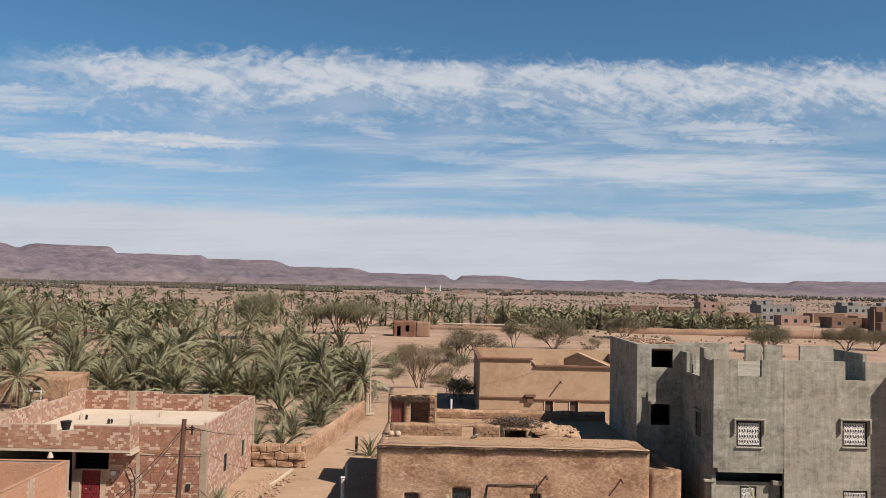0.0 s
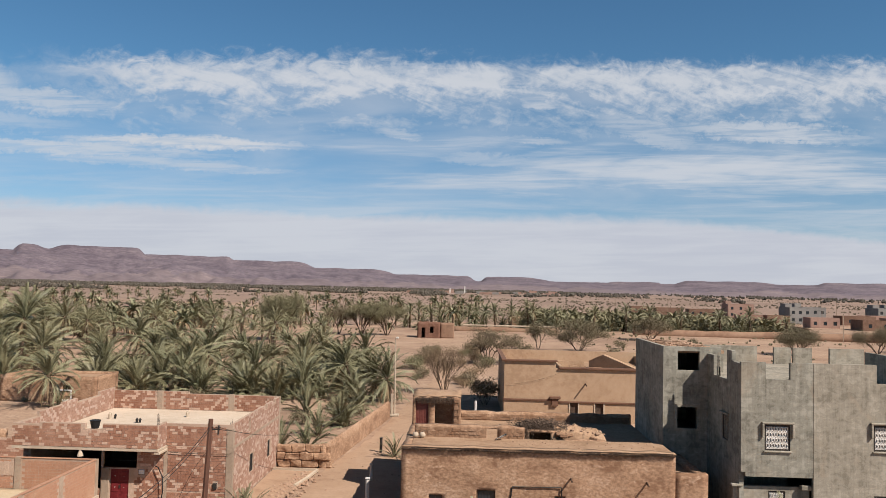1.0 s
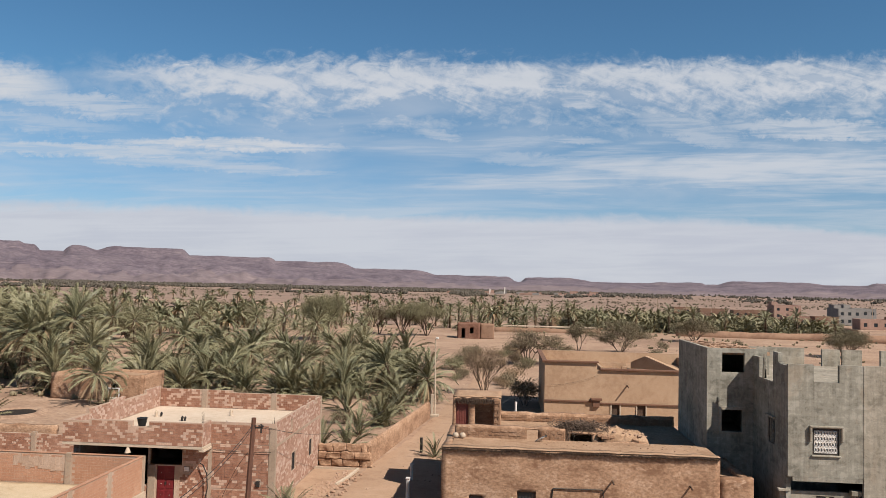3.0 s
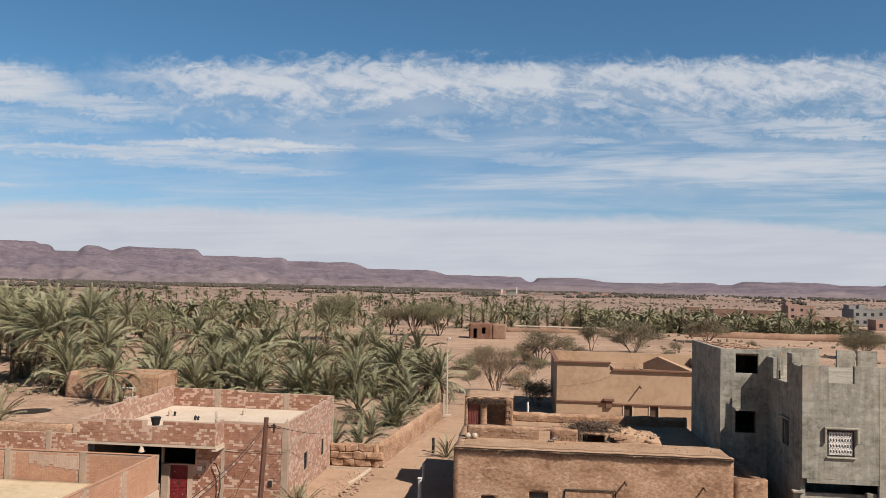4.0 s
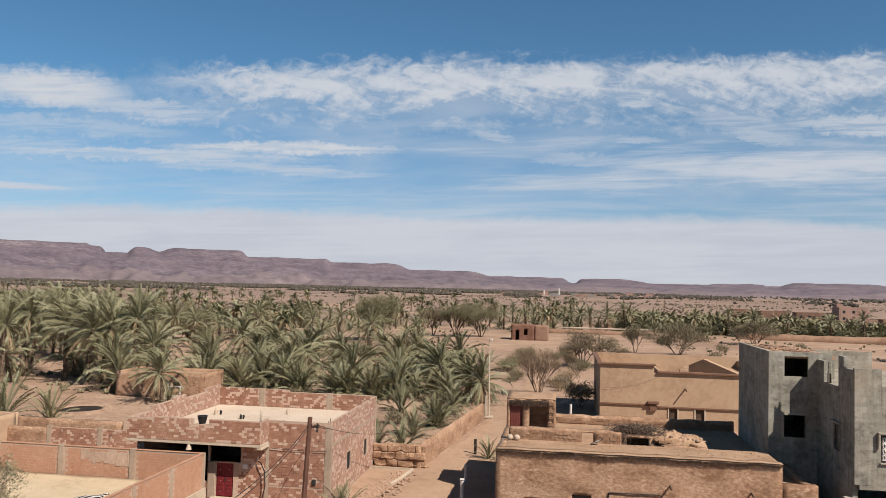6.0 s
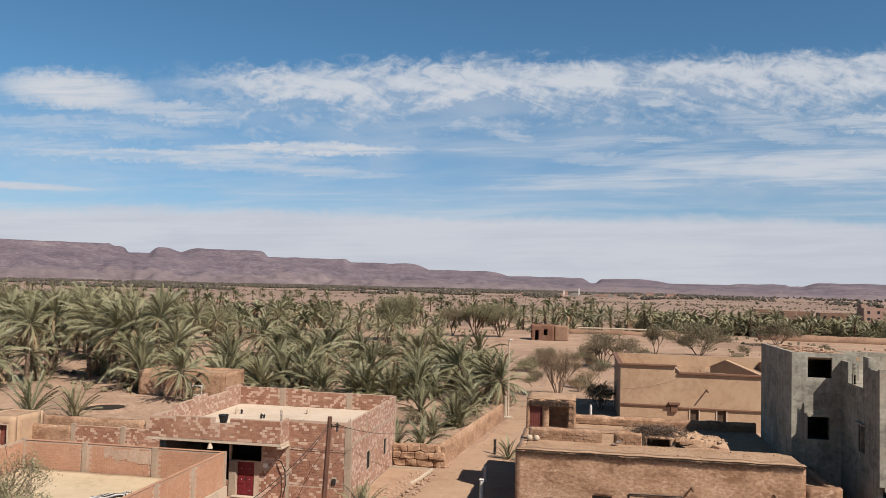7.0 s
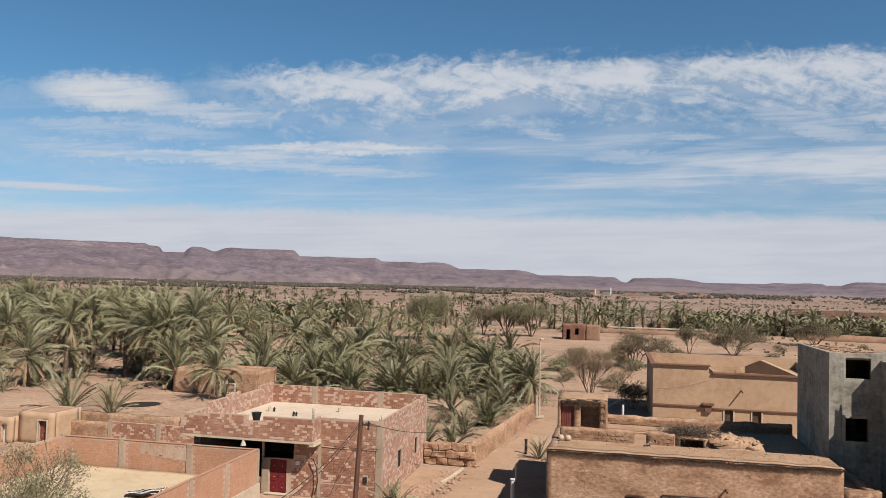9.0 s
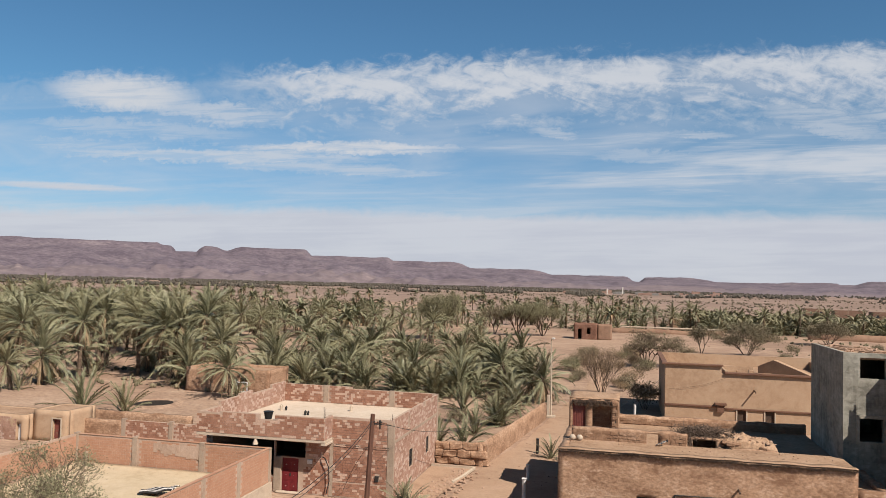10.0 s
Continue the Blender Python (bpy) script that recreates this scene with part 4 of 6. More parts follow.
    for a, b in zip(rows, rows[1:]):
        for i in range(n):
            bm.faces.new((a[i], a[i + 1], b[i + 1], b[i]))
    p("slumped_roof", bm, MUDROOF, "slumped mud roof", False)
    for k in range(16):
        x, y = random.uniform(5.2, 8.1), random.uniform(43.1, 44.6)
        bm = bevelled((-0.22, 0.22, -0.14, 0.14, -0.09, 0.10), width=0.03)
        bm.transform(pose(x, y, (4.55 if x < 7.2 else 3.9) - 0.12 * (x - 5.2), random.uniform(-25, 25), random.uniform(-25, 25), random.uniform(0, 180)))
        p("fallen_block", bm, ADOBE)
    p("store_front", wall_mesh("x", 43.45, 0.25, 3.3, 5.1, 3.4, 4.75, [(3.6, 4.75, 3.3, 4.62)], 0.25, 0.06), MUD, "", True)
    p("store_side", wall_mesh("y", 3.3, 0.25, 43.7, 46.0, 3.4, 4.7, (), 0.3, 0.06), MUD, "", True)
    p("store_back", boxes((3.56, 5.2, 45.7, 46.0, 3.4, 4.6)), MUD)
    brick_run("adobe_bricks", h, "x", 43.32, brick_sites(4.95, 7.75, 3.5, 4.42, [(6.9, 7.8, 4.2, 9)], 0.44, 0.19, 0.014), ADOBE, proud=0.07, rough=0.04)
    p("rubble_front", wall_mesh("x", 43.32, 0.3, 4.95, 7.75, 3.4, 4.3, (), 0.3, 0.08), MUD, "", True)
    p("store_top", rough_slab(3.25, 5.3, 43.5, 46.0, 4.64, 0.12), MUDROOF)
    return h


house_c = mud_house()


# ---------------------------------------------------------------- the tan plastered house
def tan_house():
    h = thing("tan_house", 11, 80, 0, "long tan plastered house with dark brown copings", "house")
    inv = h.matrix_world.inverted()

    def p(name, bm, mat, label=""):
        ob = part(name, bm, mat, h, label)
        ob.matrix_parent_inverse = inv
        return ob
    wins = [(10.0, 10.72, 0.7, 1.80), (12.35, 13.1, 0.7, 1.80)]
    p("front_wall", wall_mesh("x", 75.0, 0.3, 3.75, 8.62, 0, 5.6), TAN)
    p("front_wall", wall_mesh("x", 75.0, 0.3, 8.62, 19.0, 0, 4.95, wins), TAN)
    p("side_wall", wall_mesh("y", 3.75, 0.3, 75.3, 88, 0, 5.55), TAN)
    p("back_wall", wall_mesh("x", 88, 0.3, 3.75, 19.0, 0, 5.65), TAN)
    p("end_wall", wall_mesh("y", 18.7, 0.3, 75.3, 88, 0, 5.3), TAN)
    p("roof", boxes((4.05, 18.7, 75.3, 88, 4.3, 4.5)), MUDROOF)
    p("coping", bevelled((3.45, 8.75, 74.78, 75.32, 5.603, 5.75)), TANDARK, "dark brown coping")
    p("coping", bevelled((3.50, 3.98, 75.33, 88.2, 5.553, 5.7)), TANDARK)
    p("coping", bevelled((8.9, 19.1, 74.78, 75.32, 4.953, 5.12)), TANDARK, "dark brown coping")
    p("string_course", bevelled((3.7, 8.3, 74.86, 74.997, 1.92, 2.08)), TANDARK)
    p("string_course", bevelled((8.9, 19.0, 74.86, 74.997, 1.80, 1.95)), TANDARK)
    p("spout_box", bevelled((8.05, 9.05, 74.6, 74.997, 2.15, 2.36)), TANDARK)
    p("spout_box", bevelled((8.25, 8.85, 74.75, 74.995, 1.5, 2.14)), TANDARK)
    for k, (a, b, z0, z1) in enumerate(wins):
        w = p("window", boxes((a, b, 75.12, 75.2, z0, z1)), DARKWOOD, "small shuttered window")
        for s in (a - 0.12, b + 0.01):
            part("window_frame", boxes((s, s + 0.11, 74.93, 75.05, z0 - 0.3, z1)), SLABMAT, w)
    bm = bmesh.new()
    tube(bm, [(11.4, 75.1, 3.6), (11.4, 74.2, 3.5)], 0.07, 6)
    p("water_spout", bm, DARKWOOD)
    # stair head and low walls on the roof
    bm = bmesh.new()
    vs = [bm.verts.new((x + 0.75 * d, y + 0.65 * d, z)) for d in (0, 0.5) for x, y, z in ((12.7, 81.5, 4.5), (16.9, 77.4, 4.5), (16.9, 77.4, 4.75), (13.9, 80.3, 5.95), (12.7, 81.5, 5.2))]
    for f in ((0, 1, 2, 3, 4), (9, 8, 7, 6, 5), (0, 5, 6, 1), (1, 6, 7, 2), (2, 7, 8, 3), (3, 8, 9, 4), (4, 9, 5, 0)):
        bm.faces.new([vs[i] for i in f])
    p("stair_head", bm, TAN)
    p("roof_kerb", boxes((9.0, 9.2, 75.4, 80, 4.5, 5.2), (9.2, 12.0, 79.8, 80.0, 4.5, 5.25), jog=0.02), TAN)
    for k in range(5):
        bm = bmesh.new()
        x, y = 9.5 + 0.85 * k, random.uniform(75.8, 78.5)
        box(bm, x, x + random.uniform(0.4, 0.8), y, y + 0.3, 4.5, 4.5 + random.uniform(0.3, 0.75), jog=0.05)
        p("mud_block", bm, MUDROOF, "broken mud block lying on the roof")
    return h


house_d = tan_house()


# ---------------------------------------------------------------- walls along the lane
def lane_wall():
    bm = bmesh.new()
    n, rows = 34, []
    for i in range(n + 1):
        f = i / n
        x, y = -9.25 + (-6.95 + 9.25) * f, 53.6 + (74.6 - 53.6) * f
        row = []
        for d, z in ((0.0, -0.1), (0.02, 0.5), (-0.02, 1.0), (-0.06, 1.45), (-0.2, 1.55), (-0.36, 1.45), (-0.42, 0.7), (-0.46, -0.1)):
            w = 0.05 * noise.noise(Vector((y * 0.8, z * 1.5, d * 9)))
            row.append(bm.verts.new((x + d + w, y + w, z + (0.05 * noise.noise(Vector((y * 0.7, 4, 0))) if z > 1.2 else 0))))
        rows.append(row)
    for a, b in zip(rows, rows[1:]):
        for j in range(7):
            bm.faces.new((a[j], b[j], b[j + 1], a[j + 1]))
    bm.faces.new(rows[0]), bm.faces.new(rows[-1][::-1])
    bmesh.ops.recalc_face_normals(bm, faces=bm.faces[:])
    tagged(mesh("wall_lane", bm, MUD, smooth=True), "long low mud wall along the lane", "wall", kind="structure")


lane_wall()


def block_wall():
    w = thing("block_wall", -11, 53.7, 0, "low garden wall of large rough mud blocks", "wall")
    inv = w.matrix_world.inverted()
    core = part("core", boxes((-12.6, -9.0, 53.78, 54.0, -0.1, 1.42)), MUD, w)
    core.matrix_parent_inverse = inv
    x = -12.66
    for z, hgt, lens in ((0.0, 0.5, (0.95, 0.8, 1.1, 0.9)), (0.5, 0.5, (0.6, 1.0, 0.9, 1.15)), (1.0, 0.5, (1.0, 0.9, 1.05, 0.6))):
        u = x
        for l in lens:
            bm = bevelled((u + 0.005, u + l - 0.005, 53.55 + random.uniform(-0.06, 0.06), 54.1, z + 0.005, z + hgt + random.uniform(-0.03, 0.02)), width=0.06)
            bmesh.ops.subdivide_edges(bm, edges=bm.edges[:], cuts=2, use_grid_fill=True)
            for v in bm.verts:
                v.co += 0.13 * Vector((noise.noise(v.co * 2.1), noise.noise(v.co * 2.3 + Vector((5, 0, 0))), noise.noise(v.co * 1.9 + Vector((0, 7, 0)))))
            ob = part("mud_block", bm, MUD, w)
            ob.matrix_parent_inverse = inv
            u += l


block_wall()


# ---------------------------------------------------------------- palms
WIND = Vector((-1.0, 0.12, 0.05))      # a steady breeze combs all crowns to one side


def frond_into(bm, base, heading, rise, length, droop, width, pairs, rng, wind=0.0):
    """A feather leaf: an arched rib with two rows of narrow leaflets swept towards its tip."""
    pts, p, el = [], Vector(base), rise
    out = Vector((math.cos(heading), math.sin(heading), 0))
    n = 7
    for k in range(n + 1):
        pts.append(p.copy())
        d = out * math.cos(el) + Vector((0, 0, math.sin(el))) + WIND * wind * (k / n) ** 1.3
        p = p + d.normalized() * (length / n)
        el -= droop / n * (0.45 + 1.1 * k / n)
    tube(bm, pts, [0.038 * (1 - 0.85 * k / n) + 0.005 for k in range(n + 1)], 3)
    twist = rng.uniform(-0.9, 0.9)

    def rib(f):
        k = min(n - 1, int(f * n))
        return pts[k].lerp(pts[k + 1], f * n - k), (pts[k + 1] - pts[k]).normalized()
    spine = [bm.verts.new(rib(0.10 + 0.89 * i / pairs)[0]) for i in range(pairs + 1)]
    for i in range(pairs):
        f = 0.10 + 0.89 * (i + 0.5) / pairs
        a, along = rib(f)
        side = along.cross(Vector((0, 0, 1)))
        side = side.normalized() if side.length > 0.05 else Vector((-math.sin(heading), math.cos(heading), 0))
        up = side.cross(along).normalized()
        side, up = side * math.cos(twist) + up * math.sin(twist), up * math.cos(twist) - side * math.sin(twist)
        ll = width * (math.sin(math.pi * min(1, 0.2 + 0.74 * f)) ** 0.6)
        for s in (-1, 1):
            l = ll * rng.uniform(0.75, 1.2)
            tip = a + l * (along * rng.uniform(0.75, 1.1) + side * s * rng.uniform(0.38, 0.62) + up * rng.uniform(-0.05, 0.25)) + (WIND * 0.25 * wind - Vector((0, 0, 0.22))) * l
            bm.faces.new((spine[i], spine[i + 1], bm.verts.new(tip)))


def palm_crown(rng, fronds, length, pairs, spread=1.0, base_z=0.0, arch=1.0, wind=0.35):
    bm = bmesh.new()
    for k in range(fronds):
        f = (k + 0.5) / fronds
        rise = radians(86 - 112 * f ** 1.25 * spread + rng.uniform(-12, 12))
        l = length * rng.uniform(0.70, 1.10) * (0.80 + 0.27 * math.sin(math.pi * f))
        frond_into(bm, (rng.uniform(-0.16, 0.16), rng.uniform(-0.16, 0.16), base_z - 0.45 * f), k * 2.39996 + rng.uniform(-0.45, 0.45), rise, l, arch * radians(58 + 34 * f + rng.uniform(-24, 30)), 0.15 * length * rng.uniform(0.85, 1.1), pairs, rng, wind)
    return bm


def dry_skirt(rng, count, length):
    bm = bmesh.new()
    for k in range(count):
        frond_into(bm, (0, 0, -0.35), rng.uniform(0, 6.28), radians(rng.uniform(-78, -22)), length * rng.uniform(0.45, 0.85), radians(35), 0.07 * length, 15, rng, 0.1)
    return bm


def palm_trunk(rng, height, r, lean):
    """A leaning stem, ringed with the stubs of cut fronds."""
    bm, n, pts, rad = bmesh.new(), max(3, int(height / 0.28)), [], []
    a = rng.uniform(0, 6.28)
    bx, by = lean * math.cos(a), lean * math.sin(a)
    for k in range(n + 1):
        f = k / n
        pts.append((bx * height * f * (0.5 + 0.5 * f), by * height * f * (0.5 + 0.5 * f), height * f - 0.25 * (1 - f)))
        rad.append(r * (1.2 - 0.35 * f + 0.45 * max(0.0, f - 0.7)) * (1.14 if k % 2 else 0.9))
    tube(bm, pts, rad, 8)
    for k in range(int(7 + height * 5)):
        f = rng.uniform(0.35, 1.0)
        c = Vector((bx * height * f * (0.5 + 0.5 * f), by * height * f * (0.5 + 0.5 * f), height * f))
        b = rng.uniform(0, 6.28)
        o = Vector((math.cos(b), math.sin(b), 0))
        tube(bm, [c + o * r * 0.8, c + o * (r + 0.14) + Vector((0, 0, 0.26))], [0.06, 0.025], 3)
    return bm, Vector(pts[-1])


def make_palm(name, seed, height, length, fronds, pairs, label, extra=0, dry=8, spread=1.0, arch=1.0, wind=0.35, lean=0.08):
    rng = random.Random(seed)
    t = thing(name, 0, -200 - seed, 0, label, "palm")
    bm, tip = palm_trunk(rng, height, 0.18 + 0.02 * length / 3, lean)
    part("trunk", bm, TRUNK, t)
    c = part("crown", palm_crown(rng, fronds, length, pairs, spread, 0.0, arch, wind), FROND, t)
    c.location = tip
    if dry:
        s = part("dry_fronds", dry_skirt(rng, dry, length), DRYFROND, t, "hanging dead brown fronds")
        s.location = tip
    for e in range(extra):
        a = rng.uniform(0, 6.28)
        c2 = part("offshoot", palm_crown(rng, 18, length * rng.uniform(0.6, 0.8), max(10, pairs - 8), 0.6, 0.3, 0.9, wind), FROND, t)
        c2.location = (0.7 * math.cos(a), 0.7 * math.sin(a), 0.0)
    return t


P_TALL = [make_palm("date_palm", 1, 6.0, 4.6, 54, 30, "tall date palm with a dense wind-combed grey-green crown", 0, 20, wind=1.1),
          make_palm("date_palm", 7, 5.2, 4.4, 50, 30, "tall date palm with a dense wind-combed grey-green crown", 1, 16, 0.9, wind=0.55, lean=0.16),
          make_palm("date_palm", 8, 6.8, 4.3, 48, 30, "tall slender date palm with a skirt of dead fronds", 0, 28, 1.0, wind=0.6, lean=0.12)]
P_MID = [make_palm("date_palm", 2, 2.8, 4.2, 46, 28, "date palm with arching grey-green fronds and brown skirt", 1, 22),
         make_palm("date_palm", 9, 2.2, 4.4, 44, 28, "date palm with steep plume-like fronds", 2, 20, 0.72, 0.9),
         make_palm("date_palm", 10, 3.4, 3.9, 44, 28, "leaning date palm with a brown skirt", 1, 18, 0.95, 1.0, lean=0.2)]
P_LOW = [make_palm("date_palm", 3, 0.9, 3.9, 38, 26, "low bushy date palm with upright grey-green fronds", 2, 13, 0.62, 0.8),
         make_palm("date_palm", 11, 1.3, 3.8, 40, 26, "low bushy date palm with spreading plumes", 1, 15, 0.75, 1.0),
         make_palm("date_palm", 12, 0.6, 4.0, 34, 26, "low clump of date palm shoots", 3, 6, 0.55, 0.75)]
P_YOUNG = [make_palm("date_palm", 4, 0.35, 2.6, 28, 26, "young date palm with spiky upright fronds", 0, 7, 0.62, 0.55, wind=0.2)]
P_FAR = [make_palm("date_palm", 5, 3.6, 3.0, 34, 14, "small far date palm in the grove", 0, 9, 1.0, 1.1),
         make_palm("date_palm", 13, 4.8, 2.8, 32, 14, "slender far date palm in the grove", 0, 12, 1.0, 1.1, lean=0.14)]
P_FAR_LOW = [make_palm("date_palm", 6, 1.0, 3.2, 30, 14, "low far date palm in the grove", 1, 4, 0.75)]
USED = set()


def plant(models, x, y, size=1.0, group="date palms of the oasis"):
    model, turn = random.choice(models), random.uniform(-38, 38)
    m = pose(x, y, ground_height(x, y) - 0.02, random.uniform(-4, 4), random.uniform(-4, 4), turn) @ Matrix.Scale(size, 4)
    if model.name not in USED:
        USED.add(model.name)
        model.matrix_world = m
        return tagged(model, group=group)
    return placed_copy(model, m, size, group)


def placed_copy(model, m, size, group):
    ob = copy_thing(model, pose(0, 0, 0))
    ob.matrix_basis = m
    return tagged(ob, group=group)


rng = random.Random(11)
# palms that stand out one by one near the lane and the houses
for model, x, y, s in ((P_YOUNG, -47.4, 62.2, 1.45), (P_YOUNG, -43.2, 62.4, 1.2), (P_MID, -63.3, 76.2, 1.35), (P_TALL, -62.0, 80.5, 1.05), (P_TALL, -53.5, 86.5, 1.12), (P_MID, -50.5, 83.5, 1.2),
                       (P_MID, -39.6, 74.9, 0.95), (P_MID, -63, 71.2, 0.9), (P_TALL, -66, 90, 1.15), (P_MID, -47.5, 80.0, 0.95), (P_LOW, -29.2, 86.3, 1.1), (P_LOW, -34.0, 88.0, 1.2),
                       (P_LOW, -24.5, 84.5, 1.1), (P_LOW, -10.2, 76.6, 0.8), (P_MID, -8.3, 84.0, 1.0), (P_MID, -9.6, 87.5, 0.95), (P_YOUNG, -15.2, 76.0, 1.15), (P_LOW, -10.9, 69.5, 0.8),
                       (P_YOUNG, -11.9, 64.5, 1.0), (P_YOUNG, -13.6, 58.0, 0.95), (P_YOUNG, -11.6, 58.4, 0.9), (P_YOUNG, -15.6, 86.0, 1.2), (P_LOW, -20.5, 84.0, 1.05), (P_LOW, -17.8, 90.5, 1.1),
                       (P_LOW, -11.3, 41.0, 0.5), (P_YOUNG, -5.0, 57.6, 0.62), (P_LOW, -13.0, 92.0, 1.05), (P_MID, -21.7, 108, 1.1), (P_YOUNG, 15.5, 38.6, 1.02), (P_YOUNG, 0.7, 38.7, 0.78)):
    plant(model, x, y, s)
taken = [(-40, 80)]
for k in range(2500):
    if len(taken) > 250:
        break
    y = 84 + 150 * rng.random() ** 1.25
    x = rng.uniform(-0.92 * y, -0.10 * y - 3)
    dense = y < 122 or x < -0.60 * y
    gap = 3.3 + 0.012 * y if dense else 4.2 + 0.012 * y
    if any((x - a) ** 2 + (y - b) ** 2 < gap * gap for a, b in taken):
        continue
    if noise.noise(Vector((x * 0.035, y * 0.03, 4.0))) < (-0.38 if dense else -0.16):
        continue
    if not dense and x > -0.17 * y:
        continue
    taken.append((x, y))
    tall = rng.random()
    if x < -0.50 * y and y < 150:
        model, s = ((P_TALL if tall < 0.8 else P_MID), rng.uniform(0.9, 1.2))
    elif y < 130:
        model, s = ((P_MID if tall < 0.4 else P_LOW), rng.uniform(0.85, 1.2))
    else:
        model, s = ((P_FAR if tall < 0.7 else P_FAR_LOW), rng.uniform(0.9, 1.3))
    plant(model, x, y, s)


def palm_field(name, sites, label):
    """Palms too far off to count: one mesh of short trunks and tufts of narrow blades."""
    rng = random.Random(9)
    verts, faces, marks = [], [], []
    for x, y, size, trunk in sites:
        g = ground_height(x, y) - 0.1
        h = trunk * size
        i = len(verts)
        for z, r in ((g, 0.26), (g + h, 0.2)):
            verts += [(x + r * math.cos(1.571 * k), y + r * math.sin(1.571 * k), z) for k in range(4)]
        faces += [(i + k, i + (k + 1) % 4, i + 4 + (k + 1) % 4, i + 4 + k) for k in range(4)]
        marks += [1] * 4
        for k in range(26):
            a, f = k * 2.39996 + rng.uniform(-0.4, 0.4), (k + 0.5) / 26
            el, l = radians(85 - 92 * f + rng.uniform(-14, 14)), size * 3.5 * rng.uniform(0.7, 1.1)
            p, n = Vector((x, y, g + h)), 4
            side = Vector((-math.sin(a), math.cos(a), 0))
            prev = None
            for m in range(n + 1):
                w = size * 0.33 * math.sin(math.pi * min(1.0, 0.2 + 0.78 * m / n)) * rng.uniform(0.7, 1.1)
                lift = Vector((0, 0, 0.5 * w))
                cur = len(verts)
                verts += [tuple(p - side * w + lift), tuple(p), tuple(p + side * w + lift)]
                if prev is not None:
                    faces += [(prev, prev + 1, cur + 1, cur), (prev + 1, prev + 2, cur + 2, cur + 1)]
                    dry = 2 if f > 0.86 else 0
                    marks += [dry, dry]
                prev = cur
                p = p + (Vector((math.cos(a), math.sin(a), 0)) * math.cos(el) + Vector((0, 0, math.sin(el)))) * (l / n)
                el -= radians(18 + 14 * f)
    me = bpy.data.meshes.new(name)
    me.from_pydata(verts, [], faces)
    for m in (FROND, TRUNK, DRYFROND):
        me.materials.append(m)
    me.polygons.foreach_set("material_index", marks)
    tagged(new(name, me), label, "palms", kind="stuff")


sites = []
for k in range(900):
    y = 150 + 480 * rng.random() ** 1.2
    x = rng.uniform(-0.95 * y, 0.02 * y)
    if noise.noise(Vector((x * 0.02, y * 0.02, 8.0))) > 0.06:
        sites.append((x, y, rng.uniform(0.75, 1.2), rng.choice((0.8, 3.2, 4.8))))
palm_field("far_palms", sites, "thinly scattered far date palms on the plain")
sites = []
for k in range(300):
    f = rng.random()
    sites.append((18 + 76 * f, 238 + 62 * rng.random() ** 1.3 - 8 * f, rng.uniform(0.95, 1.6), rng.choice((0.5, 0.7, 1.6))))
palm_field("palm_grove", sites, "dense green palm grove beyond the field wall")
for k in range(26):
    f = (k + rng.random()) / 26
    plant(P_FAR_LOW if k % 3 else P_FAR, 18 + 76 * f, 234.5 - 8 * f + rng.uniform(-1.5, 1.5), rng.uniform(1.1, 1.7), group="front row of the far palm grove")


for k in range(20):
    x = -19 + 38 * (k + rng.random()) / 20
    plant(P_FAR if k % 3 else P_FAR_LOW, x, 228 + rng.uniform(0, 14), rng.uniform(1.2, 1.6), group="row of palms behind the field wall")


# ---------------------------------------------------------------- trees and bushes
def branch_into(bm, tips, p, d, length, radius, depth, rng, lift, split=3, wide=0.6):
    q = p + d * length
    mid = p.lerp(q, 0.5) + Vector((rng.uniform(-1, 1), rng.uniform(-1, 1), 0)) * length * 0.06
    tube(bm, [p, mid, q], [radius, radius * 0.8, radius * 0.6], 5 if radius > 0.04 else 3)
    if depth == 0:
        tips.append(q)
        return
    if depth < 3:
        tips.append(q)
    for k in range(split if rng.random() < 0.75 else split - 1):
        a = rng.uniform(0, 6.28)
        e = Vector((math.cos(a), math.sin(a), rng.uniform(-0.3, 0.5)))
        nd = (d + e * wide * rng.uniform(0.6, 1.2) + Vector((0, 0, lift))).normalized()
        branch_into(bm, tips, q, nd, length * rng.uniform(0.62, 0.85), radius * 0.62, depth - 1, rng, lift, split, wide)


def leaf_clumps(tips, rng, count, size, spread, flat=1.0):
    verts, faces = [], []
    for t in tips:
        for k in range(count):
            c = t + Vector((rng.gauss(0, spread), rng.gauss(0, spread), rng.gauss(0, spread * flat)))
            a, b = Vector((rng.uniform(-1, 1), rng.uniform(-1, 1), rng.uniform(-1, 1))), Vector((rng.uniform(-1, 1), rng.uniform(-1, 1), rng.uniform(-1, 1)))
            i = len(verts)
            s = size * rng.uniform(0.6, 1.4)
            verts += [tuple(c), tuple(c + a * s), tuple(c + b * s)]
            faces.append((i, i + 1, i + 2))
    me = bpy.data.meshes.new("leaves")
    me.from_pydata(verts, [], faces)
    return me


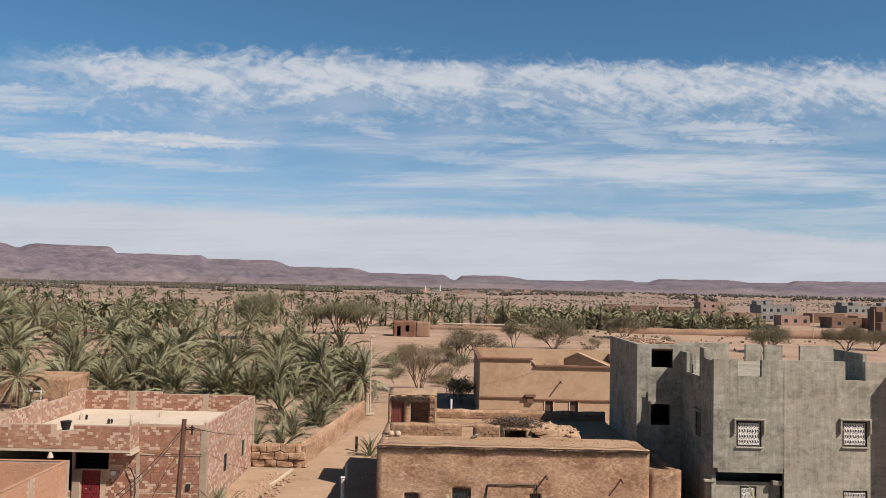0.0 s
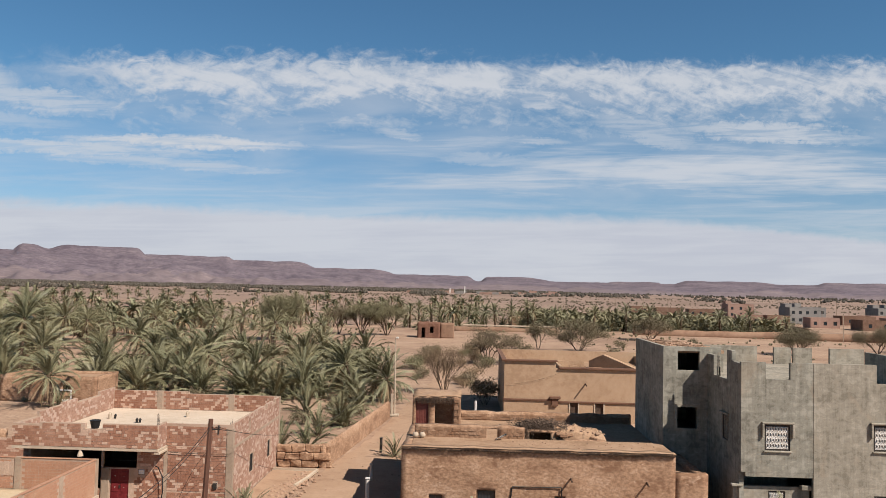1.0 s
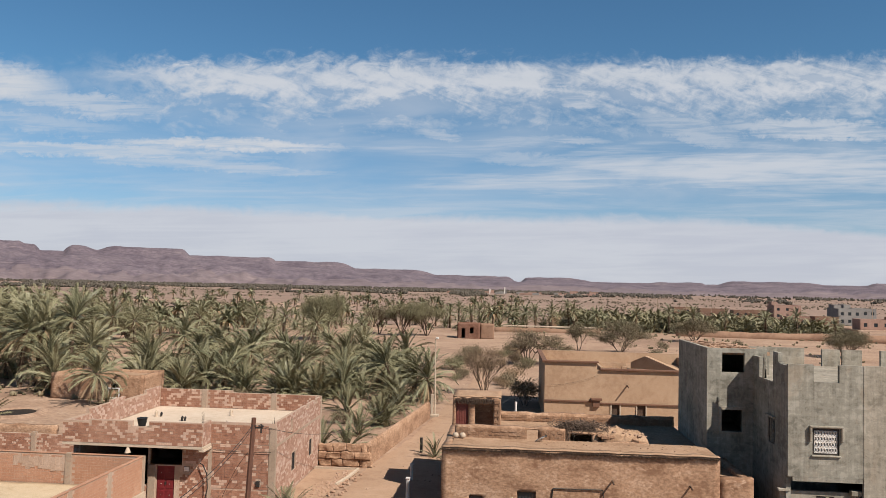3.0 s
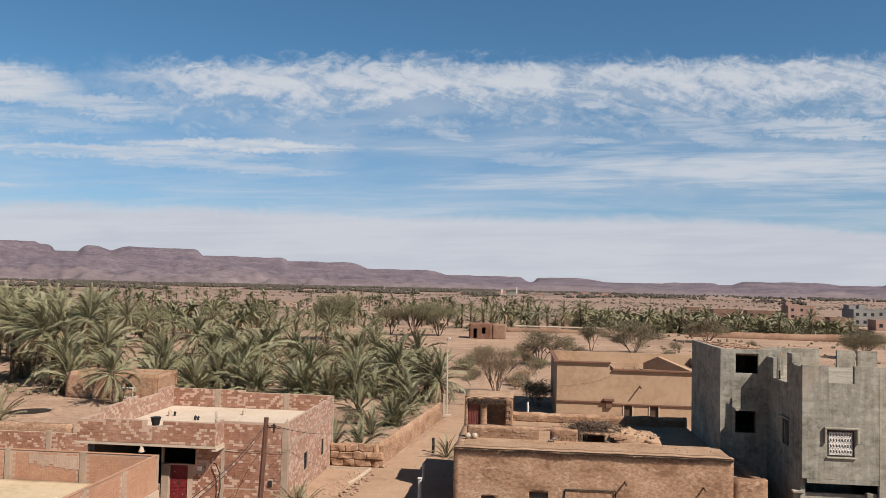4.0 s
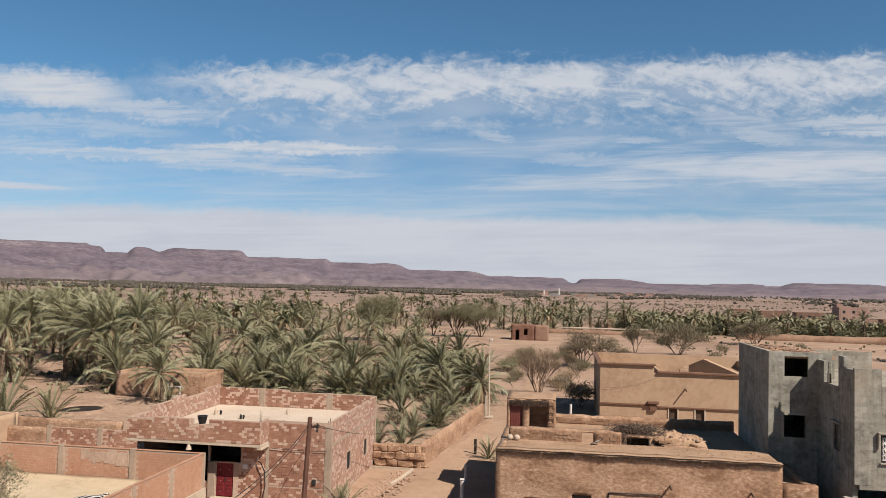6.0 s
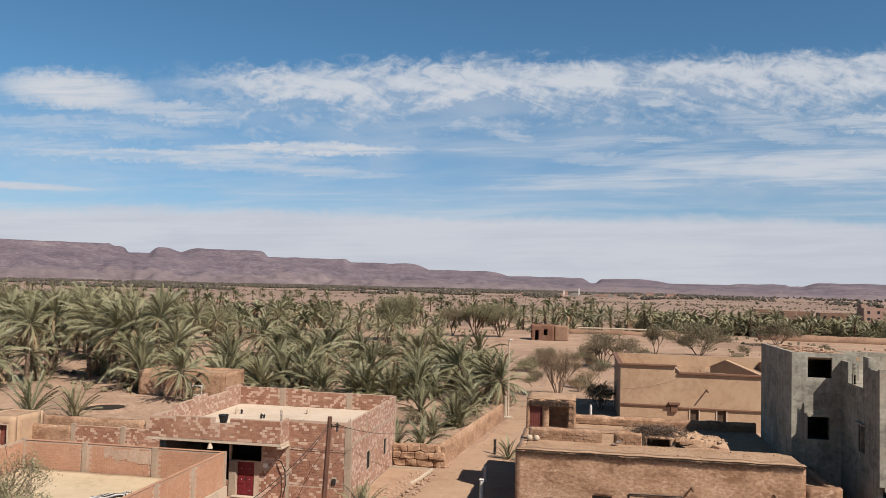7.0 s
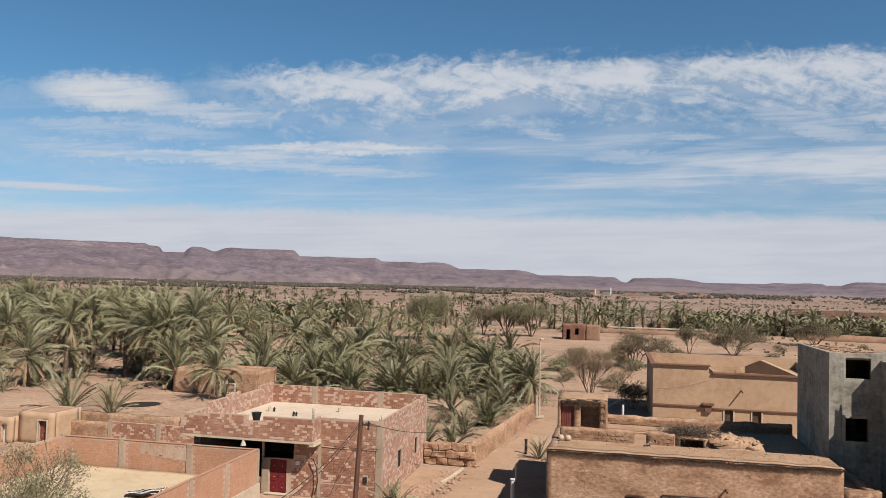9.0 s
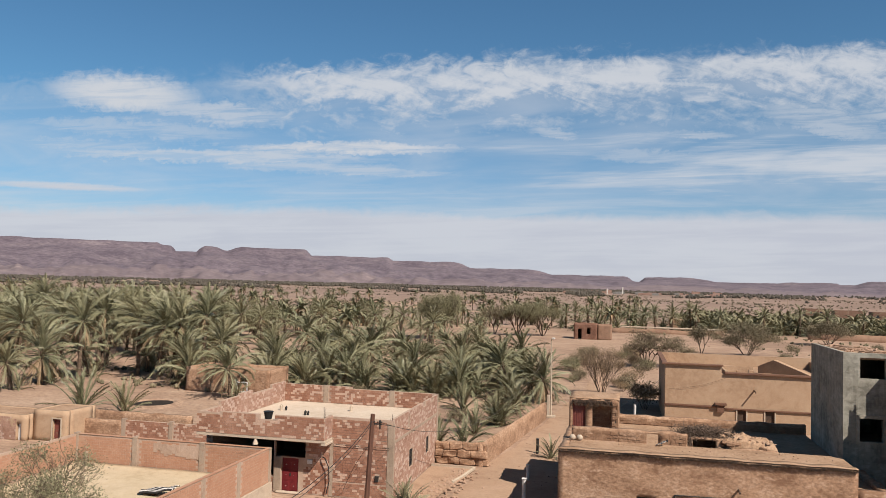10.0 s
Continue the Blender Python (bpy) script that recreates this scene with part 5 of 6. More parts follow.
def make_tree(name, x, y, seed, stems, stem_len, depth, lean, lift, split, wide, radius, leaf, count, size, spread, label, category="tree", flat=1.0, scale=1.0):
    rng = random.Random(seed)
    t = thing(name, x, y, ground_height(x, y) - 0.05, label, category)
    bm, tips = bmesh.new(), []
    for k in range(stems):
        a = 6.28 * k / stems + rng.uniform(-0.5, 0.5)
        d = Vector((lean * math.cos(a), lean * math.sin(a), 1)).normalized()
        branch_into(bm, tips, Vector((0.12 * math.cos(a), 0.12 * math.sin(a), -0.1)), d, stem_len * rng.uniform(0.8, 1.15), radius, depth, rng, lift, split, wide)
    part("trunk", bm, TWIG, t)
    me = leaf_clumps(tips, rng, count, size, spread, flat)
    me.materials.append(leaf)
    c = new("crown", me)
    c.parent = t
    t.scale = (scale, scale, scale)
    return t


make_tree("tamarisk", -2.4, 92.0, 31, 17, 1.75, 5, 0.40, 0.10, 3, 0.42, 0.045, DRYFROND, 5, 0.055, 0.24, "half-bare tamarisk with many thin upright twigs", scale=0.92)
make_tree("bush", 2.2, 84.5, 32, 7, 0.9, 3, 0.5, 0.05, 3, 0.6, 0.04, SCRUB, 14, 0.14, 0.28, "dark dense scrubby bush", "bush", 1.0, 1.1)
make_tree("acacia", 3.6, 129.0, 33, 5, 2.3, 3, 0.55, -0.16, 4, 0.9, 0.13, SCRUB, 26, 0.12, 0.45, "spreading umbrella acacia with several trunks", flat=0.35)
make_tree("acacia", 7.0, 131.0, 38, 4, 2.2, 3, 0.6, -0.16, 4, 0.9, 0.12, SCRUB, 24, 0.12, 0.45, "spreading umbrella acacia with several trunks", flat=0.35)
make_tree("acacia", 14.8, 162.0, 34, 3, 1.8, 3, 0.3, 0.05, 4, 0.6, 0.10, SCRUB, 30, 0.15, 0.38, "small upright acacia on dry sandy ground")
make_tree("acacia", 22.4, 157.0, 35, 5, 2.4, 3, 0.7, -0.14, 4, 0.85, 0.12, SCRUB, 65, 0.12, 0.5, "low umbrella acacia with a flat grey-green crown", flat=0.45)
make_tree("acacia", 67.5, 163.0, 40, 7, 2.4, 3, 0.75, 0.0, 4, 0.8, 0.12, SCRUB, 70, 0.13, 0.6, "broad grey-green acacia behind the grey house", scale=0.86)
make_tree("acacia", 88.5, 172.0, 37, 6, 2.6, 3, 0.8, 0.0, 4, 0.8, 0.12, SCRUB, 75, 0.13, 0.6, "broad dusty green acacia", scale=0.8)
make_tree("acacia", 97.0, 176.0, 41, 5, 2.6, 3, 0.7, 0.0, 4, 0.8, 0.12, SCRUB, 45, 0.18, 0.5, "broad dusty green acacia", scale=0.72)
make_tree("acacia", 46.0, 197.0, 39, 5, 2.4, 3, 0.8, -0.05, 4, 0.8, 0.12, SCRUB, 41, 0.18, 0.5, "low grey-brown acacia at the field's edge", flat=0.6)
make_tree("shade_tree", -40.6, 171.0, 42, 6, 2.6, 4, 0.45, 0.22, 4, 0.5, 0.16, GREENTREE, 34, 0.12, 0.62, "large rounded grey-green tree among the palms", scale=1.15)
make_tree("shade_tree", -25.5, 193.0, 43, 4, 2.4, 4, 0.45, 0.20, 4, 0.5, 0.18, GREENTREE, 26, 0.12, 0.55, "olive green tree with thin trunks", scale=1.05)
make_tree("shade_tree", -19.5, 195.0, 44, 4, 2.4, 4, 0.45, 0.20, 4, 0.5, 0.18, GREENTREE, 26, 0.12, 0.55, "olive green tree with thin trunks", scale=1.05)
make_tree("shade_tree", -32.0, 198.0, 46, 3, 2.4, 4, 0.40, 0.04, 4, 0.6, 0.15, SCRUB, 20, 0.11, 0.5, "sparse olive green tree with thin trunks")
for k, (x, y, sc) in enumerate(((-118, 152, 1.0), (-101, 141, 0.9), (-94, 166, 1.0), (-74, 150, 0.95), (-60, 182, 0.9))):
    make_tree("shade_tree", x, y, 90 + k, 6, 2.3, 3, 0.5, 0.2, 4, 0.55, 0.14, GREENTREE if k % 2 else SCRUB, 70, 0.13, 0.8, "soft grey-green tree standing behind tall palms", scale=sc)
make_tree("shade_tree", -30.0, 118.0, 47, 5, 1.2, 3, 0.5, 0.0, 4, 0.7, 0.1, GREENTREE, 16, 0.18, 0.4, "bushy green tree among the palms")
make_tree("acacia", -23.4, 26.4, 45, 12, 1.4, 5, 0.75, 0.02, 3, 0.62, 0.06, GREENTREE, 11, 0.055, 0.13, "thorny acacia with fine twigs and tiny olive leaves", scale=1.2)
for k, (x, y, s) in enumerate(((-24.0, 88, 1.0), (-33, 92, 1.1), (-27.5, 80, 0.8), (-37, 95, 1.2), (-14.5, 70, 0.7), (-16.0, 66.5, 0.6), (-46, 66.5, 0.45), (0.5, 101, 0.9), (6, 108, 0.8), (-7.5, 118, 1.1), (-6.0, 140, 1.2), (1.0, 150, 1.1), (11, 150, 0.8), (28, 150, 0.9), (33, 170, 1.0), (36, 150, 0.6), (44, 175, 0.9), (52, 182, 1.0))):
    make_tree("bush", x, y, 60 + k, 6, 0.7, 2, 0.7, 0.05, 4, 0.8, 0.03, SCRUB if k % 3 else GREENTREE, 16, 0.13, 0.3, "low dusty scrub bush on sandy ground", "bush", scale=s)


rng = random.Random(8)
for k in range(26):
    y = rng.uniform(96, 150)
    x = rng.choice((rng.uniform(-8.2, -6.2), rng.uniform(-1.5, 2.5), rng.uniform(-2.0, 0.06 * y))) + 0.02 * (y - 84)
    make_tree("bush", x, y, 120 + k, 7, rng.uniform(0.6, 1.0), 2, 0.6, 0.12, 4, 0.7, 0.03, (SCRUB, DRYFROND, GREENTREE)[k % 3], 15, 0.10, 0.28, "dry twiggy scrub bush beside the lane", "bush", scale=rng.uniform(0.5, 0.95))


def blob_field(name, sites, material, label, category):
    """Far scrub: each site is a knot of three rough eight-sided clumps."""
    rng = random.Random(5)
    verts, faces = [], []
    for x, y, r in sites:
        g = ground_height(x, y)
        for k in range(3):
            cx, cy = x + rng.uniform(-0.7, 0.7) * r, y + rng.uniform(-0.7, 0.7) * r
            rr, h = r * rng.uniform(0.5, 0.95), r * rng.uniform(0.7, 1.5)
            i = len(verts)
            ring = 5
            verts.append((cx, cy, g - 0.1))
            for z, f in ((0.35, 0.9), (0.75, 0.75)):
                for j in range(ring):
                    a = 6.283 * (j + rng.uniform(-0.3, 0.3)) / ring
                    q = rr * f * rng.uniform(0.7, 1.25)
                    verts.append((cx + q * math.cos(a), cy + q * math.sin(a), g + h * z * rng.uniform(0.8, 1.2)))
            verts.append((cx + rng.uniform(-0.3, 0.3) * rr, cy, g + h * rng.uniform(0.95, 1.2)))
            for j in range(ring):
                n = (j + 1) % ring
                faces += [(i, i + 1 + n, i + 1 + j), (i + 1 + j, i + 1 + n, i + 1 + ring + n), (i + 1 + j, i + 1 + ring + n, i + 1 + ring + j), (i + 1 + ring + j, i + 1 + ring + n, i + 1 + 2 * ring)]
    me = bpy.data.meshes.new(name)
    me.from_pydata(verts, [], faces)
    me.materials.append(material)
    tagged(new(name, me), label, category, kind="stuff")


rng = random.Random(21)
sites = []
while len(sites) < 6500:                    # the dark belt of trees at the foot of the hills
    a = radians(rng.uniform(-46, 34))
    d = 950 + 1750 * rng.random() ** 0.8
    x, y = d * math.sin(a), d * math.cos(a)
    keep = 0.95 - 0.75 * smooth(-12, 14, math.degrees(a))
    band = noise.noise(Vector((math.degrees(a) * 0.25, d * 0.004, 2)))
    if rng.random() < keep and band > 0.02 + 0.14 * (d < 1600):
        sites.append((x, y, rng.uniform(1.7, 4.4)))
blob_field("far_woods", sites, FARWOOD, "dark belt of distant scrub and palms at the foot of hills", "woods")
sites = []
while len(sites) < 3800:                    # bushes dotted over the plain
    y = 330 + 1100 * rng.random() ** 1.2
    x = rng.uniform(-0.95, 0.62) * y
    if noise.noise(Vector((x * 0.008, y * 0.006, 6))) > 0.0:
        sites.append((x, y, rng.uniform(0.2, 0.62) * (1 + y / 1000)))
for k in range(900):                        # darker thickets between the fields
    y = 240 + 700 * rng.random() ** 1.1
    x = rng.uniform(-0.95, 0.25) * y
    if noise.noise(Vector((x * 0.006, y * 0.011, 12))) > 0.12:
        sites.append((x, y, rng.uniform(0.4, 1.1) * (1 + y / 1600)))
blob_field("plain_scrub", sites, FARSCRUB, "scattered dusty desert bushes on the plain", "scrub")
sites = []
while len(sites) < 900:                     # dry tufts in the grove and by the fields
    y = 78 + 150 * rng.random() ** 1.2
    x = rng.uniform(-0.85, 0.55) * y
    if x < -9 - (y - 78) * 0.1 or y > 100 and x > 3:
        if noise.noise(Vector((x * 0.03, y * 0.03, 1))) > -0.05:
            sites.append((x, y, rng.uniform(0.12, 0.42)))
blob_field("dry_tufts", sites, SCRUB, "low dry tufts on sandy soil", "scrub")


# ---------------------------------------------------------------- the walled yard
def walled_yard():
    floor = 1.15
    bm = bmesh.new()
    xs, ys = [-32.0 + 12.3 * i / 30 for i in range(31)], [24.0 + 17.9 * j / 36 for j in range(37)]
    rows = [[bm.verts.new((x, y, floor + 0.05 * noise.noise(Vector((x * 0.5, y * 0.5, 3))))) for x in xs] for y in ys]
    for a, b in zip(rows, rows[1:]):
        for i in range(len(xs) - 1):
            bm.faces.new((a[i], a[i + 1], b[i + 1], b[i]))
    edge = [e for e in bm.edges if e.is_boundary]
    ex = bmesh.ops.extrude_edge_only(bm, edges=edge)
    for v in [g for g in ex["geom"] if isinstance(g, bmesh.types.BMVert)]:
        v.co.z = -0.1
    tagged(mesh("yard_floor", bm, YARD, smooth=True), "raised yard filled with pale yellow sand", "yard", kind="structure")
    w = thing("yard_wall", -26, 42, 0, "yard wall of orange hollow brick with concrete posts", "wall")
    inv = w.matrix_world.inverted()

    def p(name, bm, mat, label=""):
        ob = part(name, bm, mat, w, label)
        ob.matrix_parent_inverse = inv
        return ob
    top = 2.79
    p("back_wall", wall_mesh("x", 41.93, 0.15, -32.2, -19.6, 0, top), MORTAR)
    p("side_wall", wall_mesh("y", -32.3, 0.15, 24, 41.92, 0, top), MORTAR)
    p("side_wall", wall_mesh("y", -19.72, 0.15, 24, 41.92, 0, top), MORTAR)
    brick_run("bricks", w, "x", 41.93, brick_sites(-32.15, -19.7, floor, top, [(-28.4, -28.05, 0, 9), (-23.98, -23.6, 0, 9)]), ORANGE, proud=0.006)
    brick_run("bricks", w, "y", -32.15, brick_sites(28, 41.9, floor, top), ORANGE, out=1, proud=0.006)
    brick_run("bricks", w, "y", -19.57, brick_sites(28, 41.8, 0.9, top, [(38.1, 38.45, 0, 9), (34.5, 34.85, 0, 9)]), ORANGE, out=1, proud=0.006)
    brick_run("bricks", w, "y", -19.72, brick_sites(28, 41.8, floor, top), ORANGE, out=-1, proud=0.006)
    for k in range(13):
        u = -27.0 + 0.24 * k
        lo, hi = 2.05 + 0.28 * noise.noise(Vector((k * 0.5, 1, 0))) - 0.02 * k, 2.60 + 0.2 * noise.noise(Vector((k * 0.6, 5, 0)))
        p("plaster_patch", boxes((u, u + 0.26, 41.905 + 0.002 * (k % 3), 41.929, lo, hi), jog=0.012), MORTAR, "smeared cement patch")
    for x in (-28.4, -23.98):
        p("post", boxes((x, x + 0.33, 41.86, 42.1, 0, top + 0.04), jog=0.015), COLUMN)
    for y in (38.1, 34.5):
        p("post", boxes((-19.74, -19.53, y, y + 0.3, 0, top + 0.03), jog=0.012), COLUMN)
    p("post", boxes((-19.75, -19.53, 41.85, 42.1, 0, top + 0.03)), COLUMN)
    p("post", boxes((-32.33, -32.1, 41.75, 42.1, 0, top + 0.08)), COLUMN)
    p("coping", boxes((-32.3, -19.55, 41.9, 42.11, top + 0.003, top + 0.03), jog=0.01), ORANGE)
    p("coping", boxes((-19.75, -19.53, 24, 41.84, top + 0.003, top + 0.03), jog=0.01), ORANGE)
    p("plinth", boxes((-19.56, -19.42, 24, 42.0, 0, 0.9), jog=0.03), SLABMAT, "pale rough footing")
    for x, y, h in ((-31.1, 41.3, 0.75), (-28.2, 37.2, 0.5)):
        tagged(mesh("yard_post", bevelled((x - 0.1, x + 0.1, y - 0.1, y + 0.1, floor - 0.1, floor + h), width=0.02), COLUMN), "short concrete post standing in the sandy yard", "post")
    # a folded striped tarpaulin
    t = thing("tarpaulin", -23.3, 36.8, floor, "folded grey and white striped tarpaulin on the sand", "tarpaulin")
    for k in range(7):
        bm = bmesh.new()
        n = 8
        for i in range(n):
            f0, f1 = i / n, (i + 1) / n
            def at(f, s):
                return (-0.95 + 1.9 * f, -0.45 + 0.13 * (k + s), 0.10 + 0.32 * f + 0.05 * math.sin(9 * f + k) + 0.10 * math.sin(3.1 * (k + s) / 7))
            vs = [bm.verts.new(at(f, s)) for f, s in ((f0, 0), (f1, 0), (f1, 1), (f0, 1))]
            bm.faces.new(vs)
        bmesh.ops.remove_doubles(bm, verts=bm.verts[:], dist=0.001)
        bmesh.ops.solidify(bm, geom=bm.faces[:], thickness=0.05)
        part("stripe", bm, WHITE if k % 2 else IRON, t)


walled_yard()


# ---------------------------------------------------------------- lower walls and huts beyond the yard
def link_wall():
    w = thing("boundary_wall", -33, 53, 0, "low boundary wall, part mud part red hollow brick", "wall")
    inv = w.matrix_world.inverted()

    def p(name, bm, mat, label=""):
        ob = part(name, bm, mat, w, label, mat is MUD)
        ob.matrix_parent_inverse = inv
        return ob
    p("mud_stretch", wall_mesh("x", 53.0, 0.3, -42.0, -36.9, -0.1, 1.42, (), 0.3, 0.04), MUD, "tan mud stretch")
    p("brick_core", wall_mesh("x", 53.0, 0.18, -36.6, -24.5, -0.1, 1.5), MORTAR)
    for x in (-36.9, -32.9):
        p("post", boxes((x, x + 0.32, 52.95, 53.22, -0.1, 1.62)), COLUMN)
    brick_run("bricks", w, "x", 53.0, brick_sites(-36.55, -24.5, 0.0, 1.5, [(-32.95, -32.5, 0, 9)]), BRICK_ALL)
    p("bank", wall_mesh("x", 56.0, 0.5, -44.0, -33.0, -0.1, 1.5, (), 0.4, 0.10), MUD)


link_wall()


def mud_hut(name, x0, x1, y0, y1, top, label, holes=(), wobble=0.06, roof_drop=0.25, coat=MUD):
    h = thing(name, (x0 + x1) / 2, (y0 + y1) / 2, 0, label, "hut")
    inv = h.matrix_world.inverted()
    walls = [wall_mesh("x", y0, 0.35, x0, x1, -0.1, top, holes, 0.4, wobble), wall_mesh("x", y1 - 0.35, 0.35, x0, x1, -0.1, top, (), 0.4, wobble),
             wall_mesh("y", x0, 0.35, y0 + 0.35, y1 - 0.35, -0.1, top, (), 0.4, wobble), wall_mesh("y", x1 - 0.35, 0.35, y0 + 0.35, y1 - 0.35, -0.1, top, (), 0.4, wobble)]
    for bm in walls:
        part("wall", bm, coat, h, "", True).matrix_parent_inverse = inv
    part("roof", boxes((x0 + 0.35, x1 - 0.35, y0 + 0.35, y1 - 0.35, top - roof_drop - 0.2, top - roof_drop)), MUDROOF, h).matrix_parent_inverse = inv
    return h, inv


hut, inv = mud_hut("mud_hut", -46.6, -36.8, 78.0, 83.0, 2.6, "weathered mud hut with flat roof among palms", [(-40.2, -39.5, 1.0, 1.7)])
part("window", wall_mesh("x", 77.9, 0.06, -40.5, -39.2, 0.2, 1.3, [(-40.38, -39.32, 0.32, 1.18)]), WHITE, hut, "white metal window grille").matrix_parent_inverse = inv
hut, inv = mud_hut("mud_hut", -43.0, -40.1, 51.0, 54.2, 2.22, "plastered mud hut with white-framed dark doorway", [(-41.32, -40.62, -0.2, 1.62)], 0.02, 0.04, TAN)
part("door_frame", wall_mesh("x", 50.93, 0.1, -41.40, -40.54, -0.1, 1.70, [(-41.32, -40.62, -0.2, 1.62)]), SLABMAT, hut).matrix_parent_inverse = inv
part("door", boxes((-41.3, -40.64, 51.2, 51.26, -0.1, 1.6)), RUSTDOOR, hut).matrix_parent_inverse = inv
hut, inv = mud_hut("mud_hut", -50.0, -43.1, 50.4, 53.6, 1.85, "low mud and brick hut with a pale doorway", [(-43.95, -43.55, -0.2, 1.2)], 0.03, 0.04, TAN)
part("door", boxes((-43.93, -43.57, 50.6, 50.66, -0.1, 1.18)), WHITE, hut, "white painted door").matrix_parent_inverse = inv
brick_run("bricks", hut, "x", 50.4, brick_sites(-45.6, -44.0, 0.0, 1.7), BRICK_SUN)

# shadow on the sand, made as a near-black disc with an added rim
t = thing("dug_basin", -44.5, 68.6, ground_height(-44.5, 68.6), "dark patch standing for a shadow on sand, with a low rim", "basin")
bm, rows = bmesh.new(), []
for k in range(28):
    a = 6.2832 * k / 28
    w = 1 + 0.14 * noise.noise(Vector((math.cos(a) * 1.3, math.sin(a) * 1.3, 4)))
    rows.append([bm.verts.new((r * w * math.cos(a), 1.25 * r * w * math.sin(a), z)) for r, z in ((1.75, 0.03), (1.95, 0.22), (2.2, 0.26), (2.9, -0.08))])
for k in range(28):
    a, b = rows[k], rows[(k + 1) % 28]
    for i in range(3):
        bm.faces.new((a[i], b[i], b[i + 1], a[i + 1]))
part("rim", bm, SAND, t, "low sandy rim added round the dark patch", True)
bm = bmesh.new()
bm.faces.new([bm.verts.new((1.85 * math.cos(6.2832 * k / 28), 2.3 * math.sin(6.2832 * k / 28), 0.09 + 0.02 * noise.noise(Vector((k, 0, 0))))) for k in range(28)])
part("bed", bm, SHADOWPATCH, t, "near-black disc painted as shadow")

# ruin and long walls beyond the grove
hut, inv = mud_hut("brick_ruin", -11.6, -6.2, 189.0, 194.0, 3.7, "roofless dark brown brick ruin", [(-10.6, -9.8, 0, 2.4), (-8.6, -7.8, 1.2, 2.6)], 0.12, coat=OLDBRICK)
hut, inv = mud_hut("mud_hut", -6.1, -2.8, 190.0, 194.5, 3.5, "brown plastered hut joined to a ruin", (), 0.06, coat=EARTHWALL)
hut, inv = mud_hut("field_hut", 14.0, 20.5, 257.0, 262.0, 3.0, "small pale cement field hut among palms", (), 0.05)


def far_wall(name, run, at, u0, u1, top, mat, label):
    tagged(mesh(name, wall_mesh(run, at, 0.5, u0, u1, -0.6, top, (), 2.5, 0.25), mat, smooth=True), label, "wall", kind="structure")


far_wall("wall_field", "x", 221.0, -4.0, 26.0, 1.35, EARTHWALL, "long brown earthen field wall")
tagged(mesh("trim_field", bevelled((-1.0, 25.0, 220.9, 221.6, 1.55, 1.95), width=0.1), SLABMAT), "whitewashed top of the field wall", "wall", kind="structure")
far_wall("wall_earth", "x", 218.0, 46.0, 190.0, 1.9, EARTHWALL, "long brown earthen field wall")
far_wall("wall_compound", "y", 112.0, 262.0, 385.0, 1.5, TANDARK, "long dark earthen compound wall")
far_wall("wall_plot", "x", 300.0, 86.0, 111.5, 1.8, MUD, "low earthen plot wall")
far_wall("wall_track", "x", 236.0, 26.0, 60.0, 1.2, MUD, "low earthen field wall")


# ---------------------------------------------------------------- the town at the edge of the plain
TOWN_TONES = [surface("town_pink", ((0.31, 0.19, 0.15), (0.37, 0.24, 0.19), (0.42, 0.285, 0.23)), 0.3), surface("town_brown", ((0.17, 0.10, 0.07), (0.23, 0.14, 0.10), (0.28, 0.18, 0.125)), 0.3),
              surface("town_grey", ((0.21, 0.20, 0.19), (0.27, 0.26, 0.245), (0.32, 0.31, 0.29)), 0.3)]


def town_house(x, y, width, depth, floors, tone, bays, label):
    h = thing("town_house", x, y, 0, label, "house", "houses of the far town")
    top = 3.1 * floors + 0.7
    holes = []
    for f in range(floors):
        for b in range(bays):
            c = -width / 2 + width * (b + 0.5) / bays
            holes.append((c - 0.65, c + 0.65, 3.1 * f + 1.0, 3.1 * f + 2.35))
    part("wall", wall_mesh("x", -depth / 2, 0.3, -width / 2, width / 2, -0.5, top, holes), TOWN_TONES[tone], h)
    part("wall", wall_mesh("x", depth / 2 - 0.3, 0.3, -width / 2, width / 2, -0.5, top), TOWN_TONES[tone], h)
    for s in (-width / 2, width / 2 - 0.3):
        part("wall", wall_mesh("y", s, 0.3, -depth / 2 + 0.3, depth / 2 - 0.3, -0.5, top), TOWN_TONES[tone], h)
    part("roof", boxes((-width / 2 + 0.3, width / 2 - 0.3, -depth / 2 + 0.3, depth / 2 - 0.3, top - 0.9, top - 0.7)), MUDROOF, h)
    for a, b, z0, z1 in holes:
        part("window", boxes((a, b, -depth / 2 + 0.15, -depth / 2 + 0.2, z0, z1)), GLASS, h)
    if floors > 1:
        part("roof_room", boxes((-width / 2 + 0.5, -width / 2 + 3.4, 0, depth / 2 - 0.4, top - 0.7, top + 1.5)), TOWN_TONES[tone], h)
    return h


